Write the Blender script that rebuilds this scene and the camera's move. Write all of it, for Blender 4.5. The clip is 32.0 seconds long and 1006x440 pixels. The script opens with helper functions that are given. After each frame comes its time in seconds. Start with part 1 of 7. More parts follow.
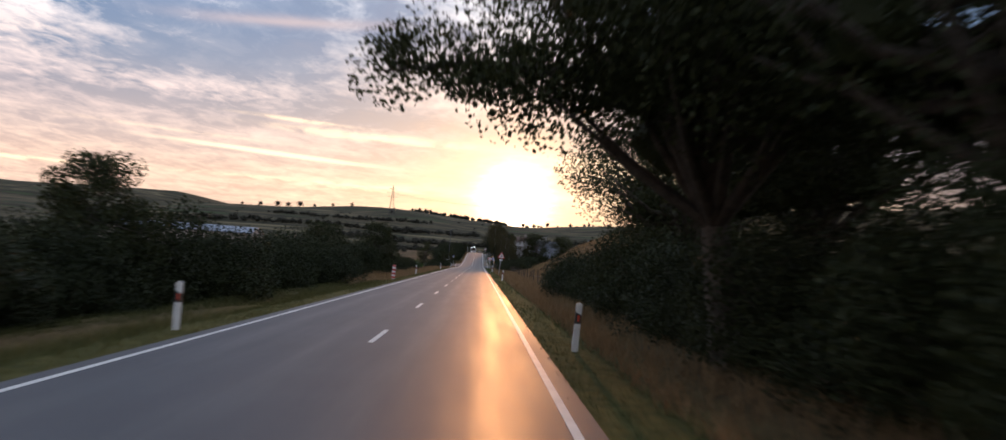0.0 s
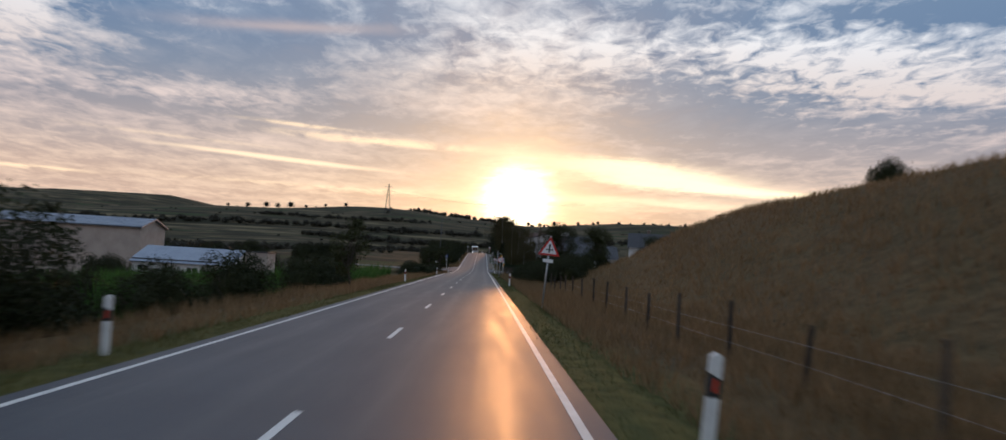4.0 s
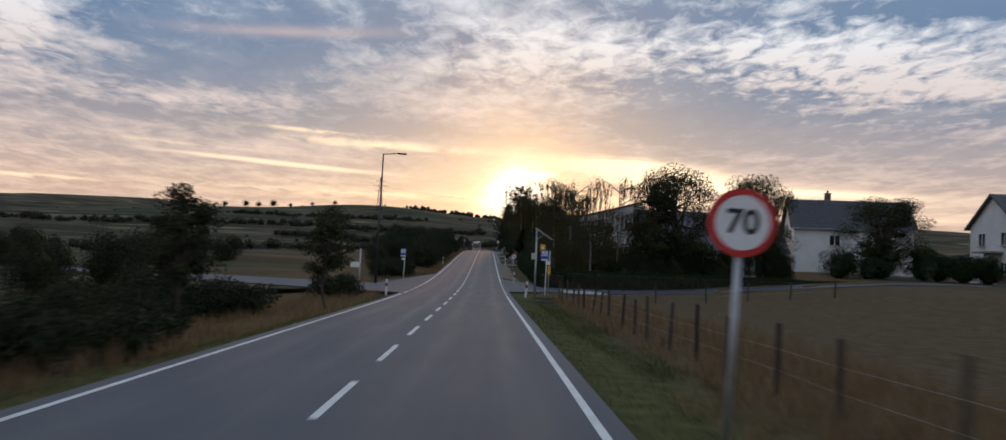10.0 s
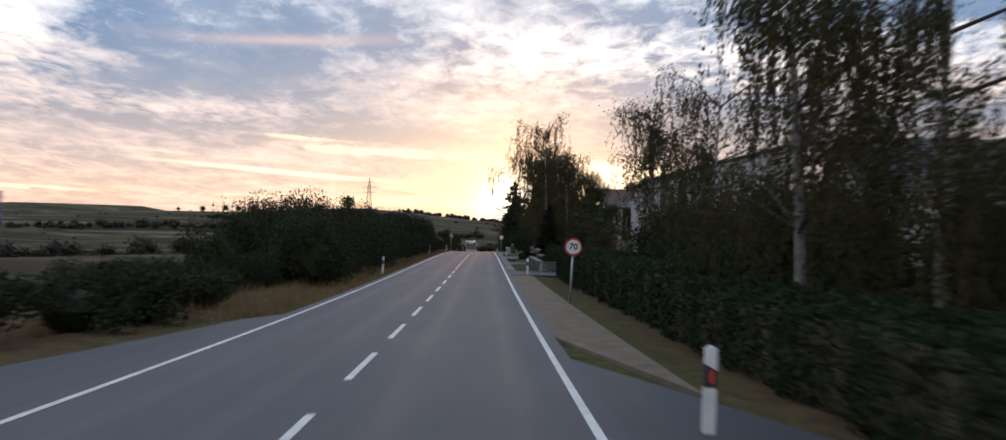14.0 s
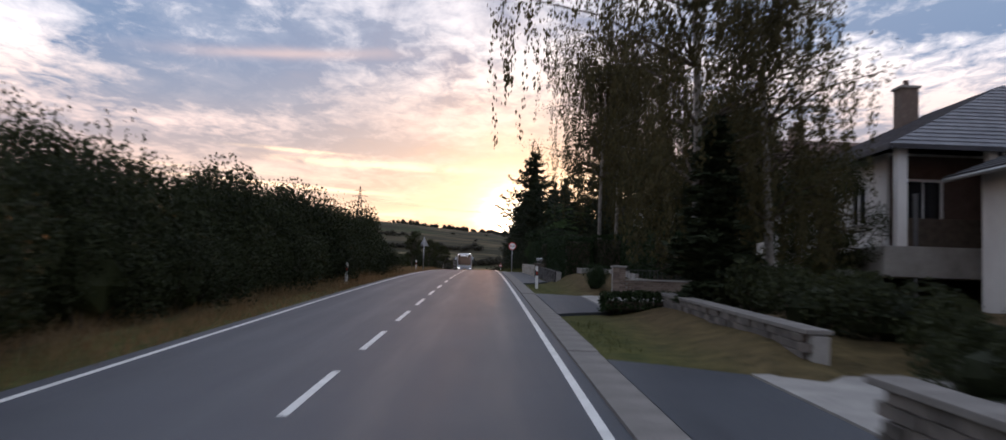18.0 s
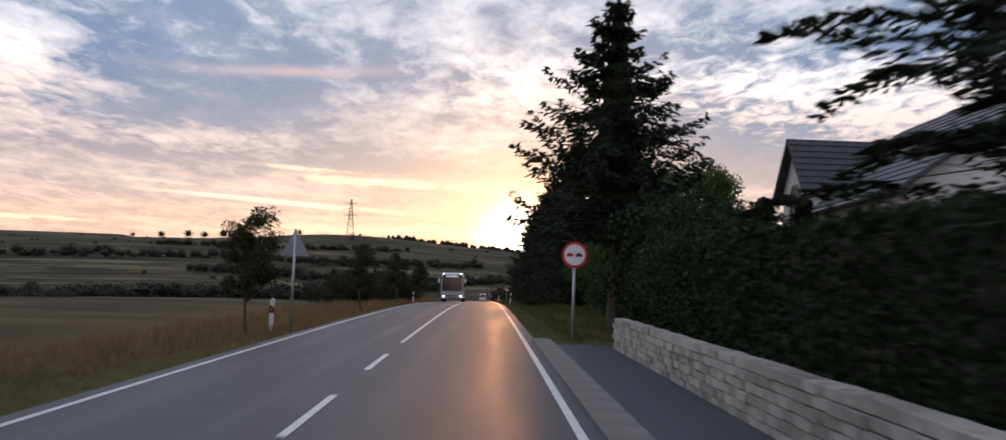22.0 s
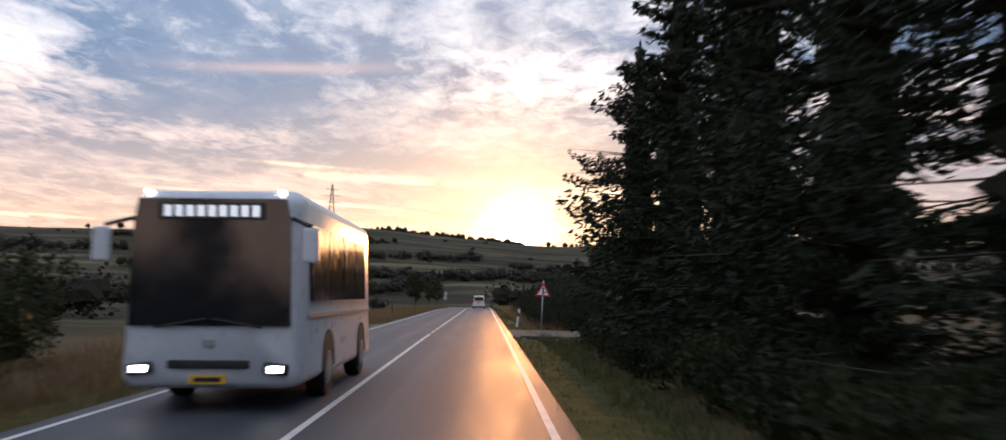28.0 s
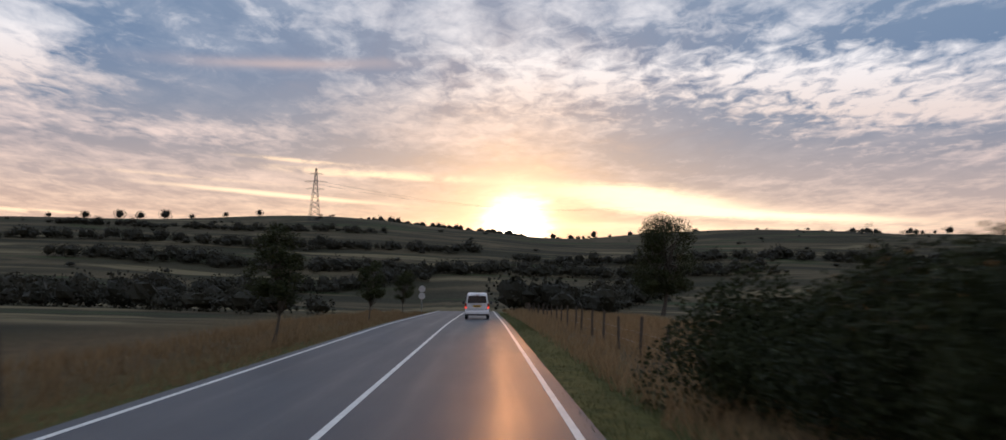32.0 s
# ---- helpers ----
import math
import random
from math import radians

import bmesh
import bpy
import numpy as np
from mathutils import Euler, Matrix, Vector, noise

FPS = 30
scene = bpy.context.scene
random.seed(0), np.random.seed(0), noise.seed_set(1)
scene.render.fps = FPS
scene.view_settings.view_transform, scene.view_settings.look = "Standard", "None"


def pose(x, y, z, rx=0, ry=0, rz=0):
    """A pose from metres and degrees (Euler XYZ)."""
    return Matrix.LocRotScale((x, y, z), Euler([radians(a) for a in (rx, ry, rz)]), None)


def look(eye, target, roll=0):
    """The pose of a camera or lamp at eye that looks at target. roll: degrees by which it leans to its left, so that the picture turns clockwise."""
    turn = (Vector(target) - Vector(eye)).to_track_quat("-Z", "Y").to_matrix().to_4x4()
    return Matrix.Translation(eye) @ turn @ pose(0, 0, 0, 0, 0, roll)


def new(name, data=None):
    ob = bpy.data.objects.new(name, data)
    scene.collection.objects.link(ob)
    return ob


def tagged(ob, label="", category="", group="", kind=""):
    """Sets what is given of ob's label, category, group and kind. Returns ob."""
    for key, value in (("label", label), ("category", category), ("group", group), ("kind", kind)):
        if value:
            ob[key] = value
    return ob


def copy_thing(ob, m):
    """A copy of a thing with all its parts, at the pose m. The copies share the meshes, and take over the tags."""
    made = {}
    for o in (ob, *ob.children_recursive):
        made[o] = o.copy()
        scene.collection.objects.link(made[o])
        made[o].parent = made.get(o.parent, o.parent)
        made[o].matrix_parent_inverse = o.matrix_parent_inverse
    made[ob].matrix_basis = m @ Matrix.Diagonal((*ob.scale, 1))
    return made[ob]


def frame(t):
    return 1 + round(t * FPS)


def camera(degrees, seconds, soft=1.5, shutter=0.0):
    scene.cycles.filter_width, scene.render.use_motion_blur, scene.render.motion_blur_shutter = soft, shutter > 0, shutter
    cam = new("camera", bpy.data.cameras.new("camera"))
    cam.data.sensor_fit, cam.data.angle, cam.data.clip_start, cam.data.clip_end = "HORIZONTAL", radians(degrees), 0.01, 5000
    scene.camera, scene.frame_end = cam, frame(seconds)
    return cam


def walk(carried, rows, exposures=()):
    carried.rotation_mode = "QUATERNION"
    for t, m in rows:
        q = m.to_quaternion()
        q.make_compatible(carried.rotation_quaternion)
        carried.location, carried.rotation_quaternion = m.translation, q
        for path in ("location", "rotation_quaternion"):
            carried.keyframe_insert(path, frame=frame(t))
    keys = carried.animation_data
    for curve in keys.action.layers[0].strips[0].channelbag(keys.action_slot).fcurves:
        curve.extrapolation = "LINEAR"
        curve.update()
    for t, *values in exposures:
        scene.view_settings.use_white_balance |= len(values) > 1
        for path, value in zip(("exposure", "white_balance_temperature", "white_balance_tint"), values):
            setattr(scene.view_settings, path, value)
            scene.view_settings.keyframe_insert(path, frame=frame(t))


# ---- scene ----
cam = camera(58.0, 32.0, soft=1.5, shutter=0.45)

# seconds, x, y, z, pitch, roll, yaw
PATH = [
    (0.0, 2.015, 0.00, 1.771, 2.668, -4.241, -1.492),
    (0.5, 2.022, 9.62, 1.765, 2.689, -4.140, -1.468),
    (1.0, 2.010, 19.23, 1.770, 2.713, -4.021, -1.441),
    (1.5, 1.963, 28.83, 1.786, 2.720, -3.892, -1.416),
    (2.0, 1.918, 38.41, 1.803, 2.721, -3.765, -1.392),
    (2.5, 1.911, 47.97, 1.811, 2.713, -3.652, -1.371),
    (3.0, 1.928, 57.47, 1.809, 2.711, -3.560, -1.351),
    (3.5, 1.945, 66.84, 1.807, 2.726, -3.483, -1.329),
    (4.0, 1.960, 76.10, 1.809, 2.745, -3.407, -1.302),
    (4.5, 1.975, 85.34, 1.814, 2.762, -3.326, -1.269),
    (5.0, 1.991, 94.61, 1.813, 2.778, -3.238, -1.233),
    (5.5, 2.007, 103.92, 1.805, 2.798, -3.139, -1.194),
    (6.0, 2.001, 113.28, 1.794, 2.823, -3.031, -1.156),
    (6.5, 1.955, 122.72, 1.788, 2.789, -2.919, -1.118),
    (7.0, 1.891, 132.27, 1.791, 2.751, -2.819, -1.084),
    (7.5, 1.841, 141.94, 1.799, 2.760, -2.746, -1.057),
    (8.0, 1.811, 151.69, 1.808, 2.782, -2.704, -1.039),
    (8.5, 1.799, 161.42, 1.812, 2.782, -2.680, -1.030),
    (9.0, 1.800, 171.02, 1.807, 2.782, -2.654, -1.029),
    (9.5, 1.812, 180.45, 1.789, 2.801, -2.605, -1.034),
    (10.0, 1.838, 189.74, 1.762, 2.827, -2.527, -1.044),
    (10.5, 1.878, 198.89, 1.736, 2.870, -2.420, -1.055),
    (11.0, 1.919, 207.96, 1.714, 2.915, -2.292, -1.067),
    (11.5, 1.946, 216.95, 1.694, 2.958, -2.158, -1.077),
    (12.0, 1.968, 225.84, 1.677, 2.997, -2.036, -1.088),
    (12.5, 1.979, 234.61, 1.674, 3.018, -1.941, -1.101),
    (13.0, 1.964, 243.21, 1.698, 3.049, -1.881, -1.115),
    (13.5, 1.932, 251.65, 1.760, 3.114, -1.850, -1.129),
    (14.0, 1.910, 259.93, 1.863, 3.193, -1.835, -1.141),
    (14.5, 1.906, 268.08, 2.004, 3.284, -1.826, -1.149),
    (15.0, 1.915, 276.10, 2.182, 3.380, -1.820, -1.153),
    (15.5, 1.925, 284.01, 2.397, 3.478, -1.823, -1.153),
    (16.0, 1.936, 291.80, 2.641, 3.579, -1.838, -1.153),
    (16.5, 1.945, 299.48, 2.901, 3.679, -1.860, -1.155),
    (17.0, 1.952, 307.08, 3.168, 3.768, -1.880, -1.161),
    (17.5, 1.958, 314.60, 3.436, 3.868, -1.890, -1.168),
    (18.0, 1.971, 322.06, 3.703, 4.027, -1.888, -1.176),
    (18.5, 2.005, 329.43, 3.971, 4.184, -1.867, -1.181),
    (19.0, 2.047, 336.68, 4.245, 4.322, -1.832, -1.182),
    (19.5, 2.069, 343.80, 4.526, 4.470, -1.796, -1.180),
    (20.0, 2.081, 350.81, 4.807, 4.617, -1.772, -1.175),
    (20.5, 2.100, 357.74, 5.076, 4.745, -1.772, -1.168),
    (21.0, 2.109, 364.61, 5.329, 4.872, -1.795, -1.160),
    (21.5, 2.092, 371.43, 5.566, 5.004, -1.833, -1.150),
    (22.0, 2.062, 378.21, 5.782, 5.115, -1.877, -1.139),
    (22.5, 2.039, 385.01, 5.973, 5.148, -1.917, -1.126),
    (23.0, 2.031, 391.90, 6.149, 5.158, -1.952, -1.113),
    (23.5, 2.039, 398.90, 6.327, 5.164, -1.977, -1.102),
    (24.0, 2.052, 406.02, 6.513, 5.167, -1.985, -1.095),
    (24.5, 2.058, 413.24, 6.701, 5.164, -1.976, -1.092),
    (25.0, 2.066, 420.57, 6.871, 5.151, -1.955, -1.094),
    (25.5, 2.084, 427.99, 7.008, 5.108, -1.920, -1.101),
    (26.0, 2.109, 435.50, 7.107, 5.054, -1.869, -1.112),
    (26.5, 2.134, 443.08, 7.171, 4.994, -1.800, -1.127),
    (27.0, 2.162, 450.73, 7.209, 4.932, -1.720, -1.144),
    (27.5, 2.200, 458.46, 7.232, 4.876, -1.638, -1.164),
    (28.0, 2.249, 466.25, 7.255, 4.842, -1.571, -1.183),
    (28.5, 2.293, 474.10, 7.284, 4.797, -1.527, -1.200),
    (29.0, 2.304, 481.98, 7.318, 4.753, -1.513, -1.215),
    (29.5, 2.269, 489.89, 7.352, 4.716, -1.526, -1.228),
    (30.0, 2.198, 497.83, 7.381, 4.688, -1.557, -1.236),
    (30.5, 2.107, 505.79, 7.399, 4.675, -1.593, -1.240),
    (31.0, 2.021, 513.79, 7.403, 4.659, -1.622, -1.241),
    (31.5, 1.962, 521.81, 7.393, 4.626, -1.635, -1.240),
    (32.0, 1.930, 529.86, 7.376, 4.592, -1.632, -1.238),
]
EXPOSURES = [   # seconds, stops, kelvin, tint
    (0.0, 0.45, 6300, 14), (1.0, 0.35, 5700, 10), (3.0, 0.0, 6050, 9), (6.0, 0.0, 6050, 9), (9.5, 0.0, 6100, 9), (12.0, 0.14, 6300, 12), (14.0, 0.5, 6350, 12), (17.0, 0.48, 6500, 16),
    (20.0, 0.56, 6550, 18), (22.0, 0.42, 6550, 16), (24.0, 0.54, 6450, 17), (26.0, 0.58, 6400, 18), (28.0, 0.50, 6400, 15), (29.0, 0.42, 6300, 13), (30.0, 0.18, 6150, 11), (31.0, 0.08, 6350, 13), (32.0, 0.08, 6350, 13),
]
walk(cam, [(t, pose(x, y, z, 90 + p, r, w)) for t, x, y, z, p, r, w in PATH], EXPOSURES)

# ---------------------------------------------------------------- sky and sun
SUN_AZ, SUN_EL = 1.9, 4.0   # degrees east of the road's heading, degrees up


class Nodes:
    """Short-hand for building a node tree."""

    def __init__(self, tree):
        self.tree = tree

    def add(self, kind, **values):
        n = self.tree.nodes.new(kind)
        for k, v in values.items():
            setattr(n, k, v)
        return n

    def link(self, a, b):
        self.tree.links.new(a, b)

    def put(self, socket, value):
        if hasattr(value, "is_output"):
            self.link(value, socket)
        else:
            socket.default_value = value

    def math(self, op, a, b=0.0, c=None, clamp=False):
        n = self.add("ShaderNodeMath", operation=op, use_clamp=clamp)
        self.put(n.inputs[0], a)
        self.put(n.inputs[1], b)
        if c is not None:
            self.put(n.inputs[2], c)
        return n.outputs[0]

    def mix(self, f, a, b, blend="MIX"):
        n = self.add("ShaderNodeMix", data_type="RGBA", blend_type=blend)
        self.put(n.inputs[0], f)
        self.put(n.inputs[6], a)
        self.put(n.inputs[7], b)
        return n.outputs[2]

    def ramp(self, f, stops, ease="LINEAR"):
        n = self.add("ShaderNodeValToRGB")
        n.color_ramp.interpolation = ease
        while len(n.color_ramp.elements) < len(stops):
            n.color_ramp.elements.new(0.5)
        for e, (p, c) in zip(n.color_ramp.elements, stops):
            e.position = p
            e.color = (*c, 1) if isinstance(c, tuple) else (c, c, c, 1)
        self.put(n.inputs[0], f)
        return n.outputs[0]

    def noise(self, vector, scale, detail=4.0, rough=0.55, distort=0.0):
        n = self.add("ShaderNodeTexNoise")
        if vector is not None:
            self.link(vector, n.inputs["Vector"])
        n.inputs["Scale"].default_value = scale
        n.inputs["Detail"].default_value = detail
        n.inputs["Roughness"].default_value = rough
        n.inputs["Distortion"].default_value = distort
        return n.outputs["Fac"]

    def xyz(self, x, y, z):
        n = self.add("ShaderNodeCombineXYZ")
        for s, v in zip(n.inputs, (x, y, z)):
            self.put(s, v)
        return n.outputs[0]


def make_sky():
    world = bpy.data.worlds.new("evening_sky")
    scene.world = world
    world.use_nodes = True
    g = Nodes(world.node_tree)
    g.tree.nodes.clear()
    where = g.add("ShaderNodeTexCoord").outputs["Generated"]
    sep = g.add("ShaderNodeSeparateXYZ")
    g.link(where, sep.inputs[0])
    x, y, z = sep.outputs
    el = g.math("MULTIPLY", g.math("ARCSINE", z), 57.2958)
    az = g.math("MULTIPLY", g.math("ARCTAN2", x, y), 57.2958)
    # cloud deck seen in perspective: a plane high above
    up = g.math("ADD", g.math("MAXIMUM", z, 0.0), 0.055)
    px, py = g.math("DIVIDE", x, up), g.math("DIVIDE", y, up)
    deck = g.xyz(g.math("ADD", g.math("MULTIPLY", px, 1.0), g.math("MULTIPLY", py, 0.06)), g.math("MULTIPLY", py, 1.15), 0.0)
    big = g.noise(deck, 0.6, 2.0, 0.5, 0.3)
    mid = g.noise(deck, 1.5, 5.0, 0.5, 0.3)
    fine = g.noise(g.xyz(g.math("ADD", g.math("MULTIPLY", px, 1.35), g.math("MULTIPLY", py, -0.22)), g.math("ADD", g.math("MULTIPLY", py, 0.80), g.math("MULTIPLY", px, 0.30)), 2.0), 8.0, 6.0, 0.60, 0.5)
    puff = g.noise(g.xyz(g.math("MULTIPLY", px, 1.5), g.math("ADD", g.math("MULTIPLY", py, 0.85), g.math("MULTIPLY", px, 0.25)), 5.0), 3.2, 7.0, 0.62, 0.4)
    wob = g.math("MULTIPLY", g.math("SUBTRACT", mid, 0.5), 3.2)
    wob2 = g.math("MULTIPLY", g.math("SUBTRACT", fine, 0.5), 2.4)

    def spot(a, e, wa, we, tilt=0.0, w1=1.0, w2=0.4, sharp=1.0):
        """A soft long patch in the sky at azimuth a and elevation e, in degrees."""
        ct, st = math.cos(radians(tilt)), math.sin(radians(tilt))
        da = g.math("SUBTRACT", az, a)
        de = g.math("ADD", g.math("SUBTRACT", el, e), g.math("ADD", g.math("MULTIPLY", wob, w1 * we * 0.55), g.math("MULTIPLY", wob2, w2 * we * 0.5)))
        u = g.math("DIVIDE", g.math("ADD", g.math("MULTIPLY", da, ct), g.math("MULTIPLY", de, st)), wa)
        v = g.math("DIVIDE", g.math("SUBTRACT", g.math("MULTIPLY", de, ct), g.math("MULTIPLY", da, st)), we)
        r2 = g.math("ADD", g.math("MULTIPLY", u, u), g.math("MULTIPLY", v, v))
        return g.math("POWER", 2.71828, g.math("MULTIPLY", g.math("POWER", r2, sharp), -1.0))

    def total(terms):
        out = None
        for f, w in terms:
            k = g.math("MULTIPLY", f, w)
            out = k if out is None else g.math("ADD", out, k)
        return out

    nishita = g.add("ShaderNodeTexSky", sky_type="NISHITA", sun_disc=False, sun_elevation=radians(SUN_EL),
                    sun_rotation=radians(SUN_AZ), altitude=300, air_density=1.2, dust_density=2.0, ozone_density=1.5)
    # colour of the broken cloud deck by height above the horizon
    lift = g.math("DIVIDE", el, 40.0, clamp=True)
    shade = g.ramp(lift, [(0.0, (0.56, 0.37, 0.31)), (0.10, (0.60, 0.41, 0.33)), (0.15, (0.46, 0.36, 0.34)), (0.21, (0.30, 0.28, 0.315)), (0.27, (0.20, 0.24, 0.325)),
                          (0.34, (0.135, 0.205, 0.325)), (0.6, (0.22, 0.30, 0.41)), (1.0, (0.35, 0.41, 0.52))])
    light = g.ramp(lift, [(0.0, (1.0, 0.70, 0.50)), (0.12, (0.98, 0.70, 0.52)), (0.20, (0.78, 0.60, 0.54)), (0.28, (0.80, 0.67, 0.61)), (0.36, (0.92, 0.88, 0.86)),
                          (1.0, (0.6, 0.68, 0.78))])
    ripple = total([(spot(20, 13, 13, 3.6, -4, 0.5, 0.3), 1.0), (spot(2, 12.6, 8, 3.0), 0.45), (spot(-19, 9.3, 8, 1.4), 0.35), (spot(-27.5, 12, 4, 2.4), 0.45)])
    bright = total([(spot(-28.4, 12.9, 2.9, 1.6, 0, 1.1, 1.0), 0.9), (spot(2, 13.2, 7, 2.8, -8, 1.0, 0.5), 0.50), (spot(20, 13.0, 11, 2.3, -6, 1.0, 0.9), 0.62),
                    (spot(-17.5, 9.2, 6, 0.5, 2, 1.4, 0.8), 0.35), (spot(4, 9.8, 9, 0.6, -2, 1.5, 0.8), 0.22), (spot(25, 10.8, 5, 0.5, 3, 1.2, 0.6), 0.4), (spot(-28, 9.4, 4, 0.6, 0, 1.2, 0.5), 0.35)])
    dark = total([(spot(-15.5, 14.0, 8.0, 2.7, 5, 1.2, 0.6), 0.5), (spot(-19, 10.6, 8, 1.1, 3, 0.9, 0.3), 0.35), (spot(-14, 8.2, 12, 0.8, 0, 0.9, 0.4), 0.28), (spot(21, 8.8, 14, 1.7, -2, 0.7, 0.3), 0.6),
                  (spot(27, 15.8, 8, 1.0, 0, 0.9, 0.4), 0.45), (spot(10, 11.0, 9, 0.8, -3, 1.0, 0.5), 0.35), (spot(12, 15.6, 7, 0.8, -5, 1.0, 0.5), 0.3)])
    loose = total([(g.math("SUBTRACT", big, 0.5), 0.9), (g.math("SUBTRACT", mid, 0.5), 1.2), (g.math("SUBTRACT", puff, 0.5), 1.35)])
    rip = g.math("MULTIPLY", g.math("MULTIPLY", g.math("SUBTRACT", fine, 0.5), 3.6), g.math("ADD", ripple, 0.22))
    gaps = g.math("ADD", g.math("ADD", g.math("ADD", loose, rip), 0.26), g.math("SUBTRACT", bright, dark), clamp=True)
    gaps = g.math("SMOOTH_MIN", gaps, 0.96, 0.2)
    # the dark banks are cloud too: soft swells of a paler grey
    swell = g.math("MULTIPLY", g.math("ADD", g.math("MULTIPLY", g.math("SUBTRACT", puff, 0.42), 2.6), g.math("MULTIPLY", g.math("SUBTRACT", big, 0.5), 1.5)), 0.6, clamp=True)
    shade = g.mix(swell, shade, g.mix(0.4, shade, light))
    deck_col = g.mix(gaps, shade, light)
    # a warm streak in the dark bank, and bright streaks low in the sky
    deck_col = g.mix(g.math("MULTIPLY", spot(-12.8, 13.6, 6.0, 0.34, 3.0, 1.2, 0.5), 0.6), deck_col, (0.62, 0.47, 0.43, 1))
    streaks = total([(spot(-6.0, 7.15, 6.6, 0.26, -1.0, 1.1, 0.9, 1.4), 1.0), (spot(-11.5, 7.75, 3.4, 0.12, -2.0, 0.8, 0.5, 1.3), 0.8), 
                     (spot(-26.5, 3.85, 2.8, 0.12, -0.5, 0.5, 0.3, 1.4), 1.0), (spot(-12, 4.1, 7, 0.10, 0.4, 1.0, 0.6), 0.45), (spot(-5.0, 4.0, 6, 0.28, 0.3, 1.2, 0.6), 0.7), (spot(-19, 6.4, 5, 0.10, -1.5, 0.8, 0.4), 0.35)])
    band = total([(spot(9.3, 6.15, 6.4, 0.72, -4.0, 0.9, 0.8, 1.7), 1.0), (spot(17, 5.15, 8.5, 0.36, -2.5, 1.1, 0.7, 1.4), 0.9), (spot(8, 4.3, 12, 0.35, 0, 1.2, 0.6), 0.55), (spot(24, 3.6, 6, 0.2, 0, 1.0, 0.5), 0.4)])
    broken = g.math("MULTIPLY", g.math("SUBTRACT", puff, 0.36), 5.0, clamp=True)
    col = g.mix(g.math("MULTIPLY", g.math("MULTIPLY", streaks, broken), 0.92, clamp=True), deck_col, (1.25, 0.90, 0.58, 1))
    col = g.mix(g.math("MULTIPLY", spot(-12.8, 5.6, 6.8, 0.15, -2.4, 0.5, 0.3, 1.6), 0.95), col, (1.25, 0.92, 0.62, 1))
    col = g.mix(g.math("MULTIPLY", band, 1.0, clamp=True), col, (1.6, 1.22, 0.80, 1))
    # brightness round the low sun
    sx, sy, sz = (math.sin(radians(SUN_AZ)) * math.cos(radians(SUN_EL)), math.cos(radians(SUN_AZ)) * math.cos(radians(SUN_EL)), math.sin(radians(SUN_EL)))
    dot = g.math("ADD", g.math("ADD", g.math("MULTIPLY", x, sx), g.math("MULTIPLY", y, sy)), g.math("MULTIPLY", z, sz))
    off = g.math("MULTIPLY", g.math("ARCCOSINE", g.math("MINIMUM", dot, 0.999999)), 57.2958)
    off = g.math("MULTIPLY", off, g.math("ADD", 0.55, g.math("MULTIPLY", puff, 0.95)))

    def halo(width, power=1.3):
        return g.math("POWER", 2.71828, g.math("MULTIPLY", g.math("POWER", g.math("DIVIDE", off, width), power), -1.0))

    col = g.mix(g.math("MULTIPLY", halo(7.0), 0.6), col, (1.08, 0.62, 0.36, 1))
    col = g.mix(g.math("MULTIPLY", halo(3.2, 1.6), 0.85), col, (1.6, 1.0, 0.56, 1))
    col = g.mix(halo(1.5, 1.9), col, (4.6, 3.9, 2.9, 1))
    # the open sky itself shows a little through the deck
    back = g.add("ShaderNodeBackground")
    g.link(g.mix(1.0, nishita.outputs[0], (0.16, 0.20, 0.24, 1), "MULTIPLY"), back.inputs[0])
    back.inputs[1].default_value = 0.05
    front = g.add("ShaderNodeBackground")
    g.link(col, front.inputs[0])
    front.inputs[1].default_value = 1.0
    both = g.add("ShaderNodeAddShader")
    g.link(back.outputs[0], both.inputs[0])
    g.link(front.outputs[0], both.inputs[1])
    out = g.add("ShaderNodeOutputWorld")
    g.link(both.outputs[0], out.inputs[0])


make_sky()
sun = new("sun", bpy.data.lights.new("sun", "SUN"))
sun.data.energy, sun.data.angle, sun.data.color = 0.62, radians(0.6), (1.0, 0.40, 0.12)
sun.matrix_basis = look((0, 0, 60), (-60 * math.sin(radians(SUN_AZ)), -60 * math.cos(radians(SUN_AZ)), 60 - 60 * math.tan(radians(SUN_EL))))

# ---------------------------------------------------------------- materials
def surface(name, rough=0.7, metal=0.0, spec=0.5):
    m = bpy.data.materials.new(name)
    m.use_nodes = True
    g = Nodes(m.node_tree)
    b = g.tree.nodes["Principled BSDF"]
    b.inputs["Roughness"].default_value = rough
    b.inputs["Metallic"].default_value = metal
    b.inputs["Specular IOR Level"].default_value = spec
    return m, g, b


def bump(g, b, height, strength, distance):
    n = g.add("ShaderNodeBump")
    n.inputs["Strength"].default_value = strength
    n.inputs["Distance"].default_value = distance
    g.link(height, n.inputs["Height"])
    g.link(n.outputs[0], b.inputs["Normal"])


